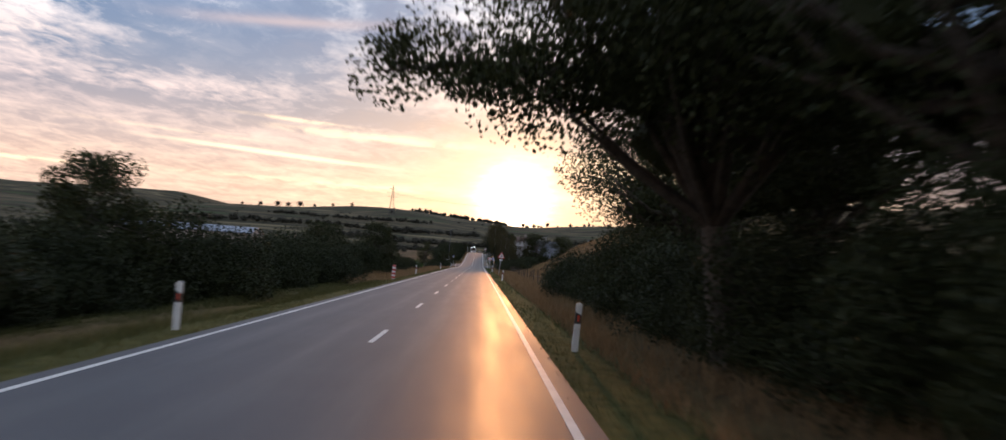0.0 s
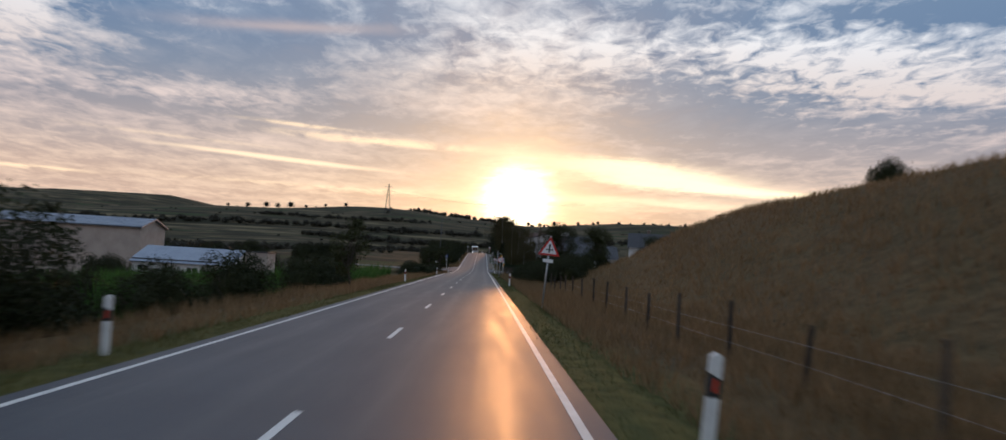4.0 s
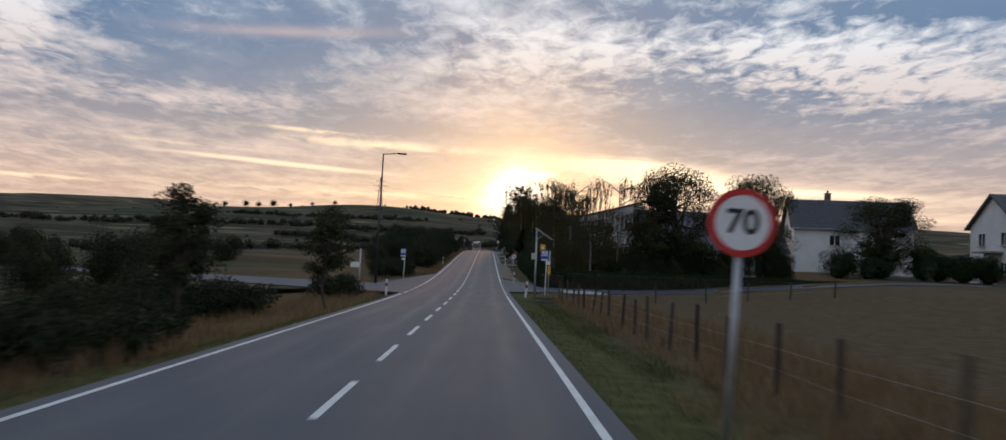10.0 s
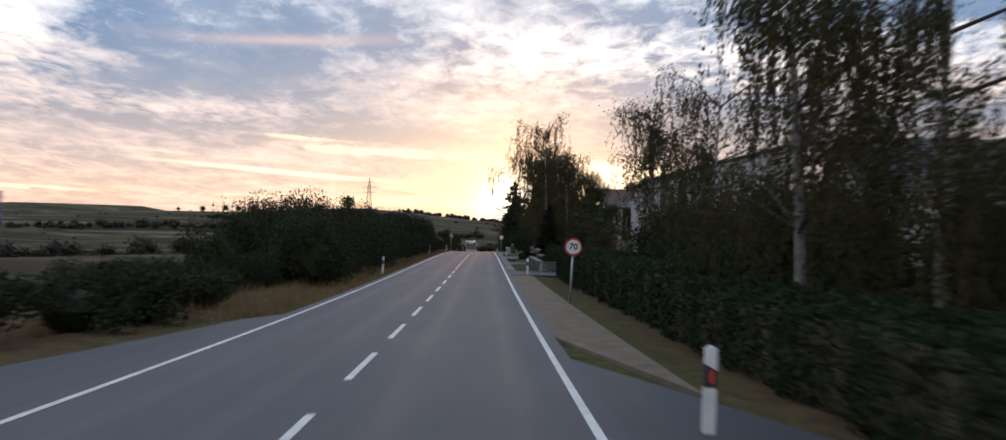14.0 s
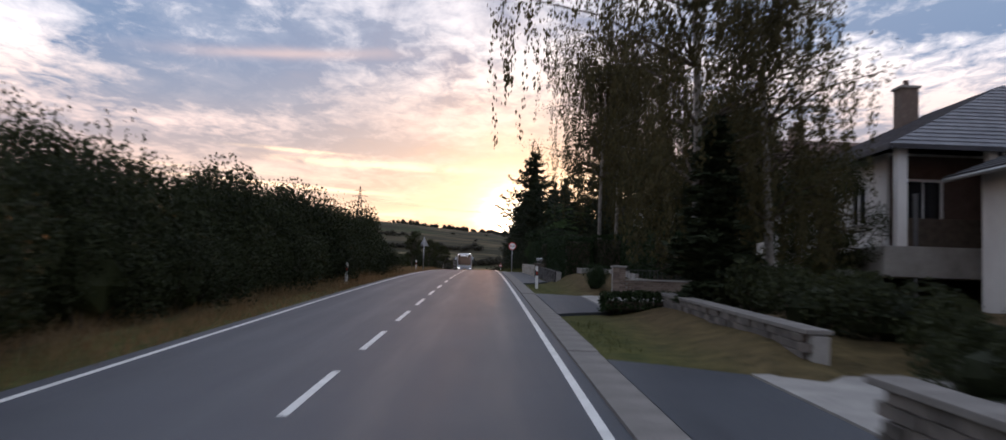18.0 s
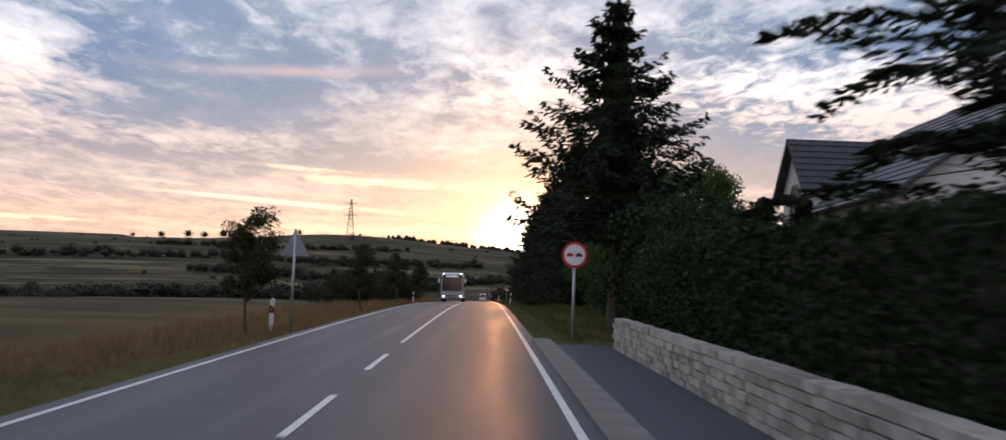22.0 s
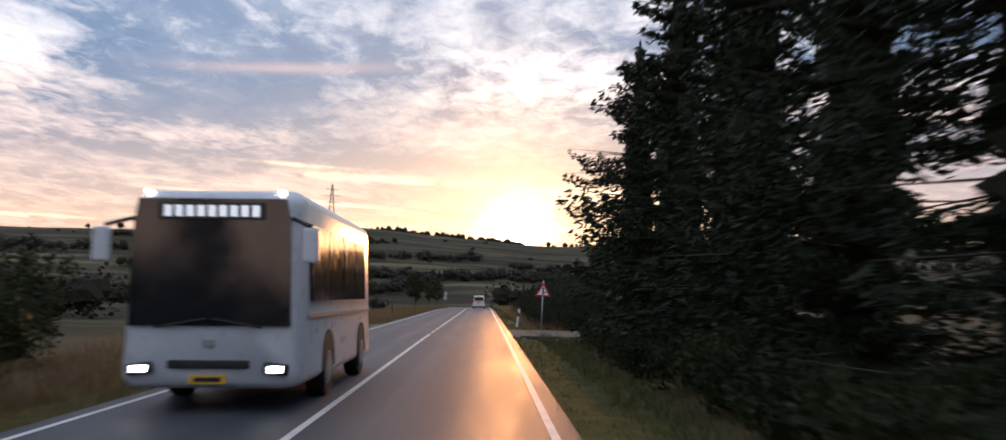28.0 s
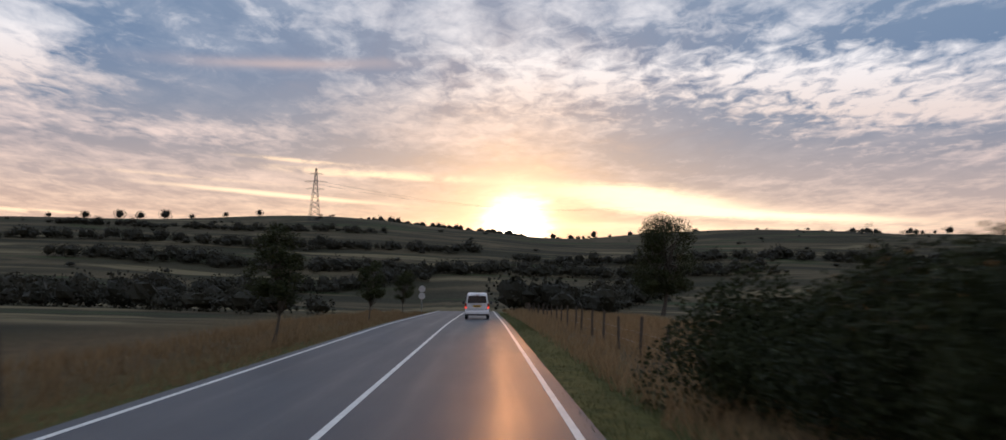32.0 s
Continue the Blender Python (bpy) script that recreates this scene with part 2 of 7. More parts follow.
def varied(name, dark, pale, rough=0.7, scale=3.0, fine=40.0, relief=0.3, metal=0.0, spec=0.4, per_object=0.0, depth=0.01):
    """A surface of two tones with stains at one scale and grain at another."""
    m, g, b = surface(name, rough, metal, spec)
    where = g.add("ShaderNodeTexCoord").outputs["Object"]
    f = g.math("ADD", g.math("MULTIPLY", g.noise(where, scale, 5, 0.6), 0.65), g.math("MULTIPLY", g.noise(where, fine, 3, 0.6), 0.35))
    if per_object:
        f = g.math("ADD", f, g.math("MULTIPLY", g.math("SUBTRACT", g.add("ShaderNodeObjectInfo").outputs["Random"], 0.5), per_object))
    g.link(g.ramp(f, [(0.34, dark), (0.66, pale)]), b.inputs["Base Color"])
    g.link(g.math("MULTIPLY_ADD", g.noise(where, fine * 0.5, 3), 0.25, rough - 0.12), b.inputs["Roughness"])
    if relief:
        bump(g, b, g.noise(where, fine, 4, 0.6), relief, depth)
    return m


def foliage(name, dark, pale, glow=0.25):
    """Leaves: each its own tone, with light coming through them."""
    m, g, b = surface(name, 0.65, 0, 0.15)
    island = g.add("ShaderNodeNewGeometry").outputs["Random Per Island"]
    thing = g.add("ShaderNodeObjectInfo").outputs["Random"]
    f = g.math("ADD", g.math("MULTIPLY", island, 0.7), g.math("MULTIPLY", thing, 0.3))
    col = g.ramp(f, [(0.0, dark), (1.0, pale)])
    g.link(col, b.inputs["Base Color"])
    t = g.add("ShaderNodeBsdfTranslucent")
    g.link(col, t.inputs[0])
    mix = g.add("ShaderNodeMixShader")
    mix.inputs[0].default_value = glow
    g.link(b.outputs[0], mix.inputs[1])
    g.link(t.outputs[0], mix.inputs[2])
    g.link(mix.outputs[0], g.tree.nodes["Material Output"].inputs[0])
    return m


def make_asphalt(name, tone=1.0, tracks=True):
    m, g, b = surface(name, 0.6, 0, 0.20)
    where = g.add("ShaderNodeTexCoord").outputs["Object"]
    sep = g.add("ShaderNodeSeparateXYZ")
    g.link(where, sep.inputs[0])
    long = g.xyz(g.math("MULTIPLY", sep.outputs[0], 1.0), g.math("MULTIPLY", sep.outputs[1], 0.06), 0.0)
    streak = g.noise(long, 2.2, 5, 0.6)
    patch = g.noise(where, 0.35, 4, 0.55)
    grit = g.noise(where, 90, 3, 0.7)
    f = g.math("ADD", g.math("ADD", g.math("MULTIPLY", streak, 0.4), g.math("MULTIPLY", patch, 0.3)), g.math("MULTIPLY", grit, 0.3))
    col = g.ramp(f, [(0.3, (0.038 * tone, 0.043 * tone, 0.053 * tone)), (0.7, (0.080 * tone, 0.089 * tone, 0.104 * tone))])
    rough = g.math("MULTIPLY_ADD", streak, 0.25, 0.43)
    if tracks:
        lane = g.math("ABSOLUTE", g.math("SUBTRACT", g.math("ABSOLUTE", g.math("SUBTRACT", g.math("ABSOLUTE", sep.outputs[0]), 1.58)), 0.75))
        worn = g.math("SUBTRACT", 1.0, g.math("MULTIPLY", lane, 2.4), clamp=True)
        col = g.mix(g.math("MULTIPLY", worn, 0.35), col, (0.049, 0.054, 0.063, 1))
        rough = g.math("SUBTRACT", rough, g.math("MULTIPLY", worn, 0.06))
    g.link(col, b.inputs["Base Color"])
    g.link(rough, b.inputs["Roughness"])
    bump(g, b, g.noise(where, 120, 3, 0.6), 0.25, 0.006)
    return m


def make_soil():
    """The open land: mown verge by the road, dry grass, stubble and meadow strips further off."""
    m, g, b = surface("land", 0.95, 0, 0.1)
    where = g.add("ShaderNodeTexCoord").outputs["Object"]
    sep = g.add("ShaderNodeSeparateXYZ")
    g.link(where, sep.inputs[0])
    x = sep.outputs[0]
    patch = g.noise(where, 0.08, 5, 0.6)
    tuft = g.noise(where, 2.2, 5, 0.65)
    strips = g.noise(g.xyz(g.math("MULTIPLY", x, 0.35), g.math("MULTIPLY", sep.outputs[1], 1.4), 3.0), 0.018, 3, 0.5, 0.4)
    grass = g.ramp(tuft, [(0.3, (0.035, 0.045, 0.014)), (0.7, (0.11, 0.105, 0.035))])
    dry = g.ramp(tuft, [(0.3, (0.058, 0.038, 0.021)), (0.7, (0.14, 0.095, 0.052))])
    field = g.ramp(strips, [(0.36, (0.028, 0.027, 0.015)), (0.45, (0.042, 0.037, 0.021)), (0.50, (0.10, 0.080, 0.046)), (0.56, (0.052, 0.044, 0.025)), (0.66, (0.030, 0.030, 0.016))])
    bands = g.noise(g.xyz(g.math("MULTIPLY", x, 0.25), sep.outputs[1], 8.0), 0.045, 2, 0.5, 0.6)
    field = g.mix(g.math("MULTIPLY", g.math("SUBTRACT", bands, 0.58), 14.0, clamp=True), field, (0.155, 0.128, 0.072, 1))
    field = g.mix(g.math("MULTIPLY", g.math("SUBTRACT", 0.40, bands), 14.0, clamp=True), field, (0.040, 0.056, 0.022, 1))
    away = g.math("MULTIPLY", g.math("SUBTRACT", g.math("ABSOLUTE", x), 4.6), 0.7, clamp=True)
    far = g.math("MAXIMUM", g.math("MULTIPLY", g.math("MAXIMUM", g.math("SUBTRACT", g.math("MULTIPLY", x, -1.0), 14.0), g.math("SUBTRACT", x, 34.0)), 0.1, clamp=True),
                 g.math("MULTIPLY", g.math("SUBTRACT", sep.outputs[1], 660.0), 0.02, clamp=True))
    near_col = g.mix(g.math("MULTIPLY", away, g.math("MULTIPLY_ADD", patch, 0.9, 0.35), clamp=True), grass, dry)
    field = g.mix(g.math("MULTIPLY", g.math("SUBTRACT", g.noise(where, 0.02, 6, 0.7), 0.52), 6.0, clamp=True), field, (0.034, 0.032, 0.018, 1))
    g.link(g.mix(far, near_col, field), b.inputs["Base Color"])
    bump(g, b, g.math("ADD", tuft, g.noise(where, 9, 4, 0.6)), 0.7, 0.12)
    return m


ASPHALT = make_asphalt("asphalt")
SIDE_ASPHALT = make_asphalt("side_asphalt", 0.85, False)
LAND = make_soil()
PAINT = varied("road_paint", (0.50, 0.50, 0.48), (0.78, 0.78, 0.75), 0.55, 3, 60, 0.15)
CONCRETE = varied("concrete", (0.20, 0.19, 0.18), (0.35, 0.335, 0.31), 0.85, 1.4, 30, 0.3)
PALE_STONE = varied("pale_stone", (0.26, 0.24, 0.21), (0.46, 0.43, 0.38), 0.85, 4, 40, 0.5, per_object=0.35)
DARK_STONE = varied("dark_stone", (0.07, 0.062, 0.056), (0.15, 0.13, 0.115), 0.85, 4, 40, 0.5, per_object=0.4)
BRICK = varied("brick", (0.12, 0.09, 0.075), (0.23, 0.18, 0.145), 0.85, 6, 60, 0.3, per_object=0.4)
WHITE_PLASTIC = varied("white_plastic", (0.62, 0.62, 0.60), (0.80, 0.80, 0.78), 0.45, 3, 30, 0.05)
BLACK_PLASTIC = varied("black_plastic", (0.015, 0.015, 0.016), (0.035, 0.035, 0.036), 0.5, 6, 50, 0.1)
GALVANISED = varied("galvanised_steel", (0.30, 0.31, 0.32), (0.46, 0.47, 0.48), 0.45, 5, 40, 0.05, metal=0.7)
DARK_METAL = varied("dark_metal", (0.045, 0.045, 0.05), (0.09, 0.09, 0.095), 0.5, 5, 40, 0.05, metal=0.5)
SIGN_WHITE = varied("sign_white", (0.70, 0.70, 0.70), (0.82, 0.82, 0.82), 0.4, 2, 20, 0.0)
SIGN_RED = varied("sign_red", (0.45, 0.02, 0.02), (0.60, 0.04, 0.03), 0.4, 2, 20, 0.0)
SIGN_BLACK = varied("sign_black", (0.015, 0.015, 0.015), (0.03, 0.03, 0.03), 0.4, 2, 20, 0.0)
SIGN_BLUE = varied("sign_blue", (0.01, 0.06, 0.32), (0.02, 0.09, 0.42), 0.4, 2, 20, 0.0)
SIGN_YELLOW = varied("sign_yellow", (0.72, 0.36, 0.02), (0.82, 0.46, 0.04), 0.4, 2, 20, 0.0)
REFLECT_RED = varied("red_reflector", (0.55, 0.05, 0.03), (0.70, 0.10, 0.05), 0.25, 8, 60, 0.05)
WEATHERED_WOOD = varied("weathered_wood", (0.035, 0.026, 0.019), (0.085, 0.066, 0.05), 0.9, 5, 40, 0.6, per_object=0.3)
BARK = varied("bark", (0.035, 0.028, 0.022), (0.11, 0.09, 0.07), 0.95, 5, 22, 0.9, depth=0.03)
BIRCH_BARK = varied("birch_bark", (0.05, 0.045, 0.04), (0.34, 0.32, 0.29), 0.8, 4, 18, 0.4)
LEAF_OAK = foliage("oak_leaves", (0.016, 0.022, 0.008), (0.056, 0.062, 0.022), 0.2)
LEAF_BUSH = foliage("bush_leaves", (0.011, 0.016, 0.007), (0.039, 0.046, 0.017), 0.12)
LEAF_HEDGE = foliage("hedge_leaves", (0.010, 0.020, 0.008), (0.031, 0.053, 0.018), 0.1)
LEAF_BIRCH = foliage("birch_leaves", (0.030, 0.030, 0.013), (0.085, 0.072, 0.030), 0.35)
LEAF_SPRUCE = foliage("spruce_needles", (0.010, 0.017, 0.009), (0.032, 0.042, 0.020), 0.08)
LEAF_GREEN = foliage("bright_leaves", (0.026, 0.055, 0.016), (0.085, 0.135, 0.045), 0.2)
GRASS_DRY = foliage("dry_grass", (0.105, 0.07, 0.036), (0.32, 0.215, 0.112), 0.35)
GRASS_GREEN = foliage("green_grass", (0.044, 0.054, 0.018), (0.14, 0.135, 0.05), 0.3)
CORN = foliage("corn_leaves", (0.03, 0.085, 0.015), (0.085, 0.165, 0.036), 0.3)
WALL_WHITE = varied("white_render", (0.60, 0.59, 0.57), (0.76, 0.75, 0.73), 0.9, 0.8, 40, 0.3)
WALL_GREY = varied("grey_render", (0.36, 0.36, 0.36), (0.50, 0.50, 0.49), 0.9, 0.8, 40, 0.3)
ROOF_DARK = varied("dark_slate", (0.030, 0.032, 0.038), (0.075, 0.078, 0.088), 0.6, 3, 30, 0.4, per_object=0.3)
ROOF_GREY = varied("grey_roof", (0.10, 0.105, 0.12), (0.20, 0.205, 0.225), 0.6, 2, 20, 0.3)


def make_glass(name, tint, rough=0.05):
    m, g, b = surface(name, rough, 0, 0.5)
    b.inputs["Base Color"].default_value = (*tint, 1)
    b.inputs["Transmission Weight"].default_value = 0.85
    return m


def make_lamp(name, colour, strength):
    m, g, b = surface(name, 0.3)
    b.inputs["Base Color"].default_value = (*colour, 1)
    b.inputs["Emission Color"].default_value = (*colour, 1)
    b.inputs["Emission Strength"].default_value = strength
    return m


COLUMN_GREY = varied("column_grey", (0.08, 0.08, 0.084), (0.13, 0.13, 0.134), 0.5, 3, 30, 0.05, metal=0.2)
FAR_LEAF = foliage("far_foliage", (0.020, 0.020, 0.014), (0.036, 0.034, 0.022), 0.1)
GLASS_DARK = varied("dark_glass", (0.012, 0.014, 0.017), (0.02, 0.022, 0.026), 0.10, 1, 10, 0.0, spec=0.8)

# ---------------------------------------------------------------- building helpers
def part(name, bm, material, parent=None, label="", smooth=False):
    """One mesh object out of a bmesh, under a thing or a part."""
    me = bpy.data.meshes.new(name)
    bm.to_mesh(me)
    bm.free()
    if smooth:
        me.polygons.foreach_set("use_smooth", [True] * len(me.polygons))
    me.materials.append(material)
    ob = new(name, me)
    if parent is not None:
        ob.parent = parent
    if label:
        ob["label"] = label
    return ob


def mesh_of(name, verts, faces, material, smooth=False):
    me = bpy.data.meshes.new(name)
    me.from_pydata(verts, [], faces)
    if smooth:
        me.polygons.foreach_set("use_smooth", [True] * len(me.polygons))
    me.materials.append(material)
    me.update()
    return me


def box(bm, cx, cy, cz, sx, sy, sz, bevel=0.0, turn=None):
    m = Matrix.Translation((cx, cy, cz)) @ (turn or Matrix()) @ Matrix.Diagonal((sx, sy, sz, 1))
    out = bmesh.ops.create_cube(bm, size=1.0, matrix=m)
    if bevel:
        vs = set(out["verts"])
        es = [e for e in bm.edges if e.verts[0] in vs and e.verts[1] in vs]
        bmesh.ops.bevel(bm, geom=es, offset=bevel, segments=2, affect="EDGES", profile=0.6)
    return bm


def slab(cx, cy, cz, sx, sy, sz, bevel=0.0, turn=None):
    return box(bmesh.new(), cx, cy, cz, sx, sy, sz, bevel, turn)


def rod(bm, a, b, r0, r1=None, n=8, caps=True):
    """A tapered round bar from a to b."""
    a, b = Vector(a), Vector(b)
    d = b - a
    q = d.to_track_quat("Z", "Y").to_matrix().to_4x4()
    bmesh.ops.create_cone(bm, cap_ends=caps, segments=n, radius1=r0, radius2=r0 if r1 is None else r1, depth=d.length,
                          matrix=Matrix.Translation((a + b) / 2) @ q)
    return bm


def bar(a, b, r0, r1=None, n=8):
    return rod(bmesh.new(), a, b, r0, r1, n)


def prism(outline, y0, y1, bm=None):
    """A flat outline in x and z, drawn out from y0 to y1."""
    bm = bm or bmesh.new()
    front = [bm.verts.new((x, y0, z)) for x, z in outline]
    back = [bm.verts.new((x, y1, z)) for x, z in outline]
    n = len(outline)
    bm.faces.new(front)
    bm.faces.new(back[::-1])
    for i in range(n):
        bm.faces.new((front[i], back[i], back[(i + 1) % n], front[(i + 1) % n]))
    bmesh.ops.recalc_face_normals(bm, faces=bm.faces)
    return bm


def thing(name, m, label, category, group="", kind=""):
    e = new(name)
    e.empty_display_size = 0.2
    e.matrix_basis = m
    return tagged(e, label, category, group, kind)


# ---------------------------------------------------------------- the lie of the land
PROFILE = [(-80, 0.0), (180, 0.02), (200, -0.02), (220, -0.10), (240, -0.18), (260, -0.08), (280, 0.40), (300, 1.08), (320, 1.86), (340, 2.66),
           (360, 3.42), (380, 4.1), (400, 4.63), (420, 5.07), (440, 5.39), (460, 5.51), (480, 5.55), (500, 5.6), (580, 5.6), (640, 5.1), (700, 3.4), (800, 0.0)]
PY, PZ = np.array(PROFILE, float).T
HALF, FALL = 3.14, 0.02     # half the road's width between its edge lines, its fall across


def ease(v, a, b):
    f = np.clip((v - a) / (b - a), 0, 1)
    return f * f * (3 - 2 * f)


def road_z(y):
    y = np.asarray(y, float)
    k = sum(np.interp(y + d, PY, PZ) for d in (-8, -4, 0, 4, 8)) / 5
    return k


def land(x, y):
    """Height of the ground at x, y."""
    x, y = np.asarray(x, float), np.asarray(y, float)
    z = road_z(np.clip(y, -80, 800)) + FALL * np.clip(x, -4.6, 4.6) - 0.03
    # ditches beside the verge
    z = z - 0.16 * (1 - ease(y, 300, 312) * (1 - ease(y, 402, 410))) * np.exp(-((np.abs(x) - 5.4) / 0.7) ** 2) * (1 - ease(y, 236, 244) * (1 - ease(y, 285, 300)))
    # fields on the left lie lower
    drop = np.interp(y, [-80, 0, 180, 235, 250, 285, 300, 400, 440, 480, 700], [3.0, 3.2, 3.4, 1.6, 0.5, 0.6, 1.2, 2.2, 1.6, 0.8, 0.8])
    z = z - drop * ease(-x, 5.2, 17) - 5.0 * ease(-x, 40, 170) * (1 - ease(y, 500, 900))
    z = z - 3.3 * np.exp(-((x + 75) / 42) ** 2 - ((y - 236) / 55) ** 2)
    # grassy hill on the right before the village, gardens behind
    hill = ease(y, 35, 75) * (1 - ease(y, 153, 188))
    z = z + hill * (7.7 * ease(x, 6.8, 26) + 3.0 * ease(x, 26, 60)) + 2.6 * ease(x, 7, 26) * (1 - ease(y, 25, 60))
    z = z + 1.6 * ease(x, 10, 40) * ease(y, 170, 230) * (1 - ease(y, 560, 620))
    open_ground = ease(y, 329, 330.2) * (1 - ease(y, 335, 336.2)) + ease(y, 345.6, 347) * (1 - ease(y, 355.6, 357.2))
    z = z + 0.35 * ease(x, 5.15, 7) * ease(y, 318, 325) * (1 - ease(y, 399, 403)) * (1 - open_ground)
    z = z + 14 * ease(x, 60, 260) * (1 - ease(y, 500, 800))
    # the lawn's bank
    z = z + 0.45 * ease(x, 4.5, 6.4) * ease(y, 356.5, 360) * (1 - ease(y, 367, 369.5))
    # the long ridge across the way
    top = 62 - 14 * ease(-x, 120, 500) + 8 * ease(x, 140, 520) - 8 * np.exp(-((x - 52) / 70) ** 2) + 5 * np.exp(-((x + 150) / 90) ** 2)
    front = 660 - 160 * ease(-x, 60, 400)
    z = z + top * ease(y, front, 1330 + 0.05 * np.abs(x))
    z = z + 1.6 * np.sin(x * 0.021 + y * 0.013) * ease(np.abs(x), 40, 120) + 2.5 * np.sin(x * 0.011 - y * 0.007 + 1) * ease(np.abs(x), 80, 200)
    # further hills
    z = z + 70 * ease(y, 1600, 2300) * ease(-x, 380, 800) + 40 * ease(y, 1500, 2500) * ease(x, 200, 900)
    return z


def spread(near, far, step, growth):
    vals, v, s = [], near, step
    while v < far:
        vals.append(v)
        s *= growth
        v += s
    return vals + [far]


def build_ground():
    xs = [-4.9, -4.3, -3.9, -3.4, -1.7, 0, 1.7, 3.4, 3.9, 4.3, 4.9]
    xr = spread(5.4, 2600, 0.5, 1.09)
    xs = sorted([-v for v in xr] + xs + xr)
    ys = [-2200, -900, -400, -200, -120] + list(np.arange(-80, 640, 3.0)) + spread(640, 4200, 4, 1.07)
    X, Y = np.meshgrid(xs, ys)
    Z = land(X, Y)
    # rough ground near by
    rng = np.random.default_rng(3)
    Z = Z + rng.normal(0, 0.04, Z.shape) * (np.abs(X) > 5) * (np.abs(X) < 60)
    n = len(xs)
    verts = np.stack([X, Y, Z], -1).reshape(-1, 3)
    i = np.arange(len(ys) - 1)[:, None] * n + np.arange(n - 1)[None, :]
    faces = np.stack([i, i + 1, i + n + 1, i + n], -1).reshape(-1, 4)
    me = mesh_of("ground", verts.tolist(), faces.tolist(), LAND, True)
    tagged(new("ground", me), "dry grass verges, fields and hills of evening countryside", "ground", kind="structure")


build_ground()


def ribbon(name, x0, x1, y0, y1, lift, material, step=4.0, parent=None, thick=0.0, columns=1):
    """A strip lying on the road's surface. x0 and x1 may be functions of y."""
    n = max(1, math.ceil((y1 - y0) / step))
    f0, f1 = (v if callable(v) else (lambda y, v=v: v) for v in (x0, x1))
    verts, faces = [], []
    cols = columns + 1
    for i in range(n + 1):
        y = y0 + (y1 - y0) * i / n
        a, b = f0(y), f1(y)
        for k in range(cols):
            x = a + (b - a) * k / columns
            verts.append((x, y, float(road_z(y)) + FALL * min(max(x, -4.6), 4.6) + lift))
    for i in range(n):
        for k in range(columns):
            q = i * cols + k
            faces.append((q, q + 1, q + cols + 1, q + cols))
    if thick:
        base = len(verts)
        verts += [(x, y, z - thick) for x, y, z in verts]
        for i in range(n):
            for k, flip in ((0, True), (columns, False)):
                q = i * cols + k
                f = (q, q + cols, q + cols + base, q + base)
                faces.append(f[::-1] if flip else f)
        for row, flip in ((0, False), (n, True)):
            for k in range(columns):
                q = row * cols + k
                f = (q + 1, q, q + base, q + base + 1)
                faces.append(f[::-1] if flip else f)
    ob = new(name, mesh_of(name, verts, faces, material))
    if parent is not None:
        ob.parent = parent
    return ob


road = tagged(ribbon("road", -3.47, 3.45, -80, 690, 0.0, ASPHALT, 2.5, None, 0.12, 4), "grey asphalt two-lane country road with worn wheel tracks", "road", kind="structure")


def road_marks():
    marks = thing("road_markings", Matrix(), "white painted edge lines and centre dashes on the asphalt", "road marking", kind="structure")
    up = 0.006

    def line(x, a, b, w=0.11):
        o = ribbon("line", x - w / 2, x + w / 2, a, b, up, PAINT, 2.5, marks)
        return o

    line(HALF, -80, 244)
    line(HALF, 268.5, 690)
    line(-HALF, -80, 244)
    line(-HALF, 262, 690)
    y = 246.0
    while y < 267:
        line(HALF, y, y + 1.5, 0.14)
        y += 3.0
    y = 246.0
    while y < 262:
        line(-HALF, y, y + 2.4, 0.12)
        y += 4.0
    for k in range(-4, 13):
        line(0, 31.0 + 13.05 * k, 34.2 + 13.05 * k)
    anchors = [(199.85, 243.2, 7), (243.2, 273.0, 5), (273.0, 307.8, 6), (307.8, 360.6, 9), (360.6, 401.4, 6)]
    for a, b, n in anchors:
        for k in range(n):
            line(0, a + (b - a) * k / n, a + (b - a) * k / n + 3.3)
    line(0, 401.4, 505)
    for a in (506.5, 510.0):
        line(0, a, a + 2.2)
    line(0, 513.5, 690)


road_marks()

# ---------------------------------------------------------------- plants
def quads(rng, centres, size, along=None, ratio=1.0, spread_up=1.0):
    """Leaves: one small four-sided leaf at each centre. along: the way a leaf points."""
    n = len(centres)
    if along is None:
        a = rng.normal(size=(n, 3)) * (1, 1, spread_up)
    else:
        a = along + rng.normal(size=(n, 3)) * 0.22
    a /= np.linalg.norm(a, axis=1, keepdims=True) + 1e-9
    b = np.cross(a, rng.normal(size=(n, 3)))
    b /= np.linalg.norm(b, axis=1, keepdims=True) + 1e-9
    s = (size * rng.uniform(0.6, 1.3, n))[:, None] * 0.5
    a, b = a * s * ratio, b * s
    v = np.stack([centres - a, centres + b * 0.9 - a * 0.1, centres + a, centres - b * 0.9 - a * 0.1], 1).reshape(-1, 3)
    f = np.arange(n * 4).reshape(n, 4)
    return v, f


def joined(chunks):
    vs, fs, base = [], [], 0
    for v, f in chunks:
        vs.append(v)
        fs.append(f + base)
        base += len(v)
    return np.concatenate(vs).tolist(), np.concatenate(fs).tolist()


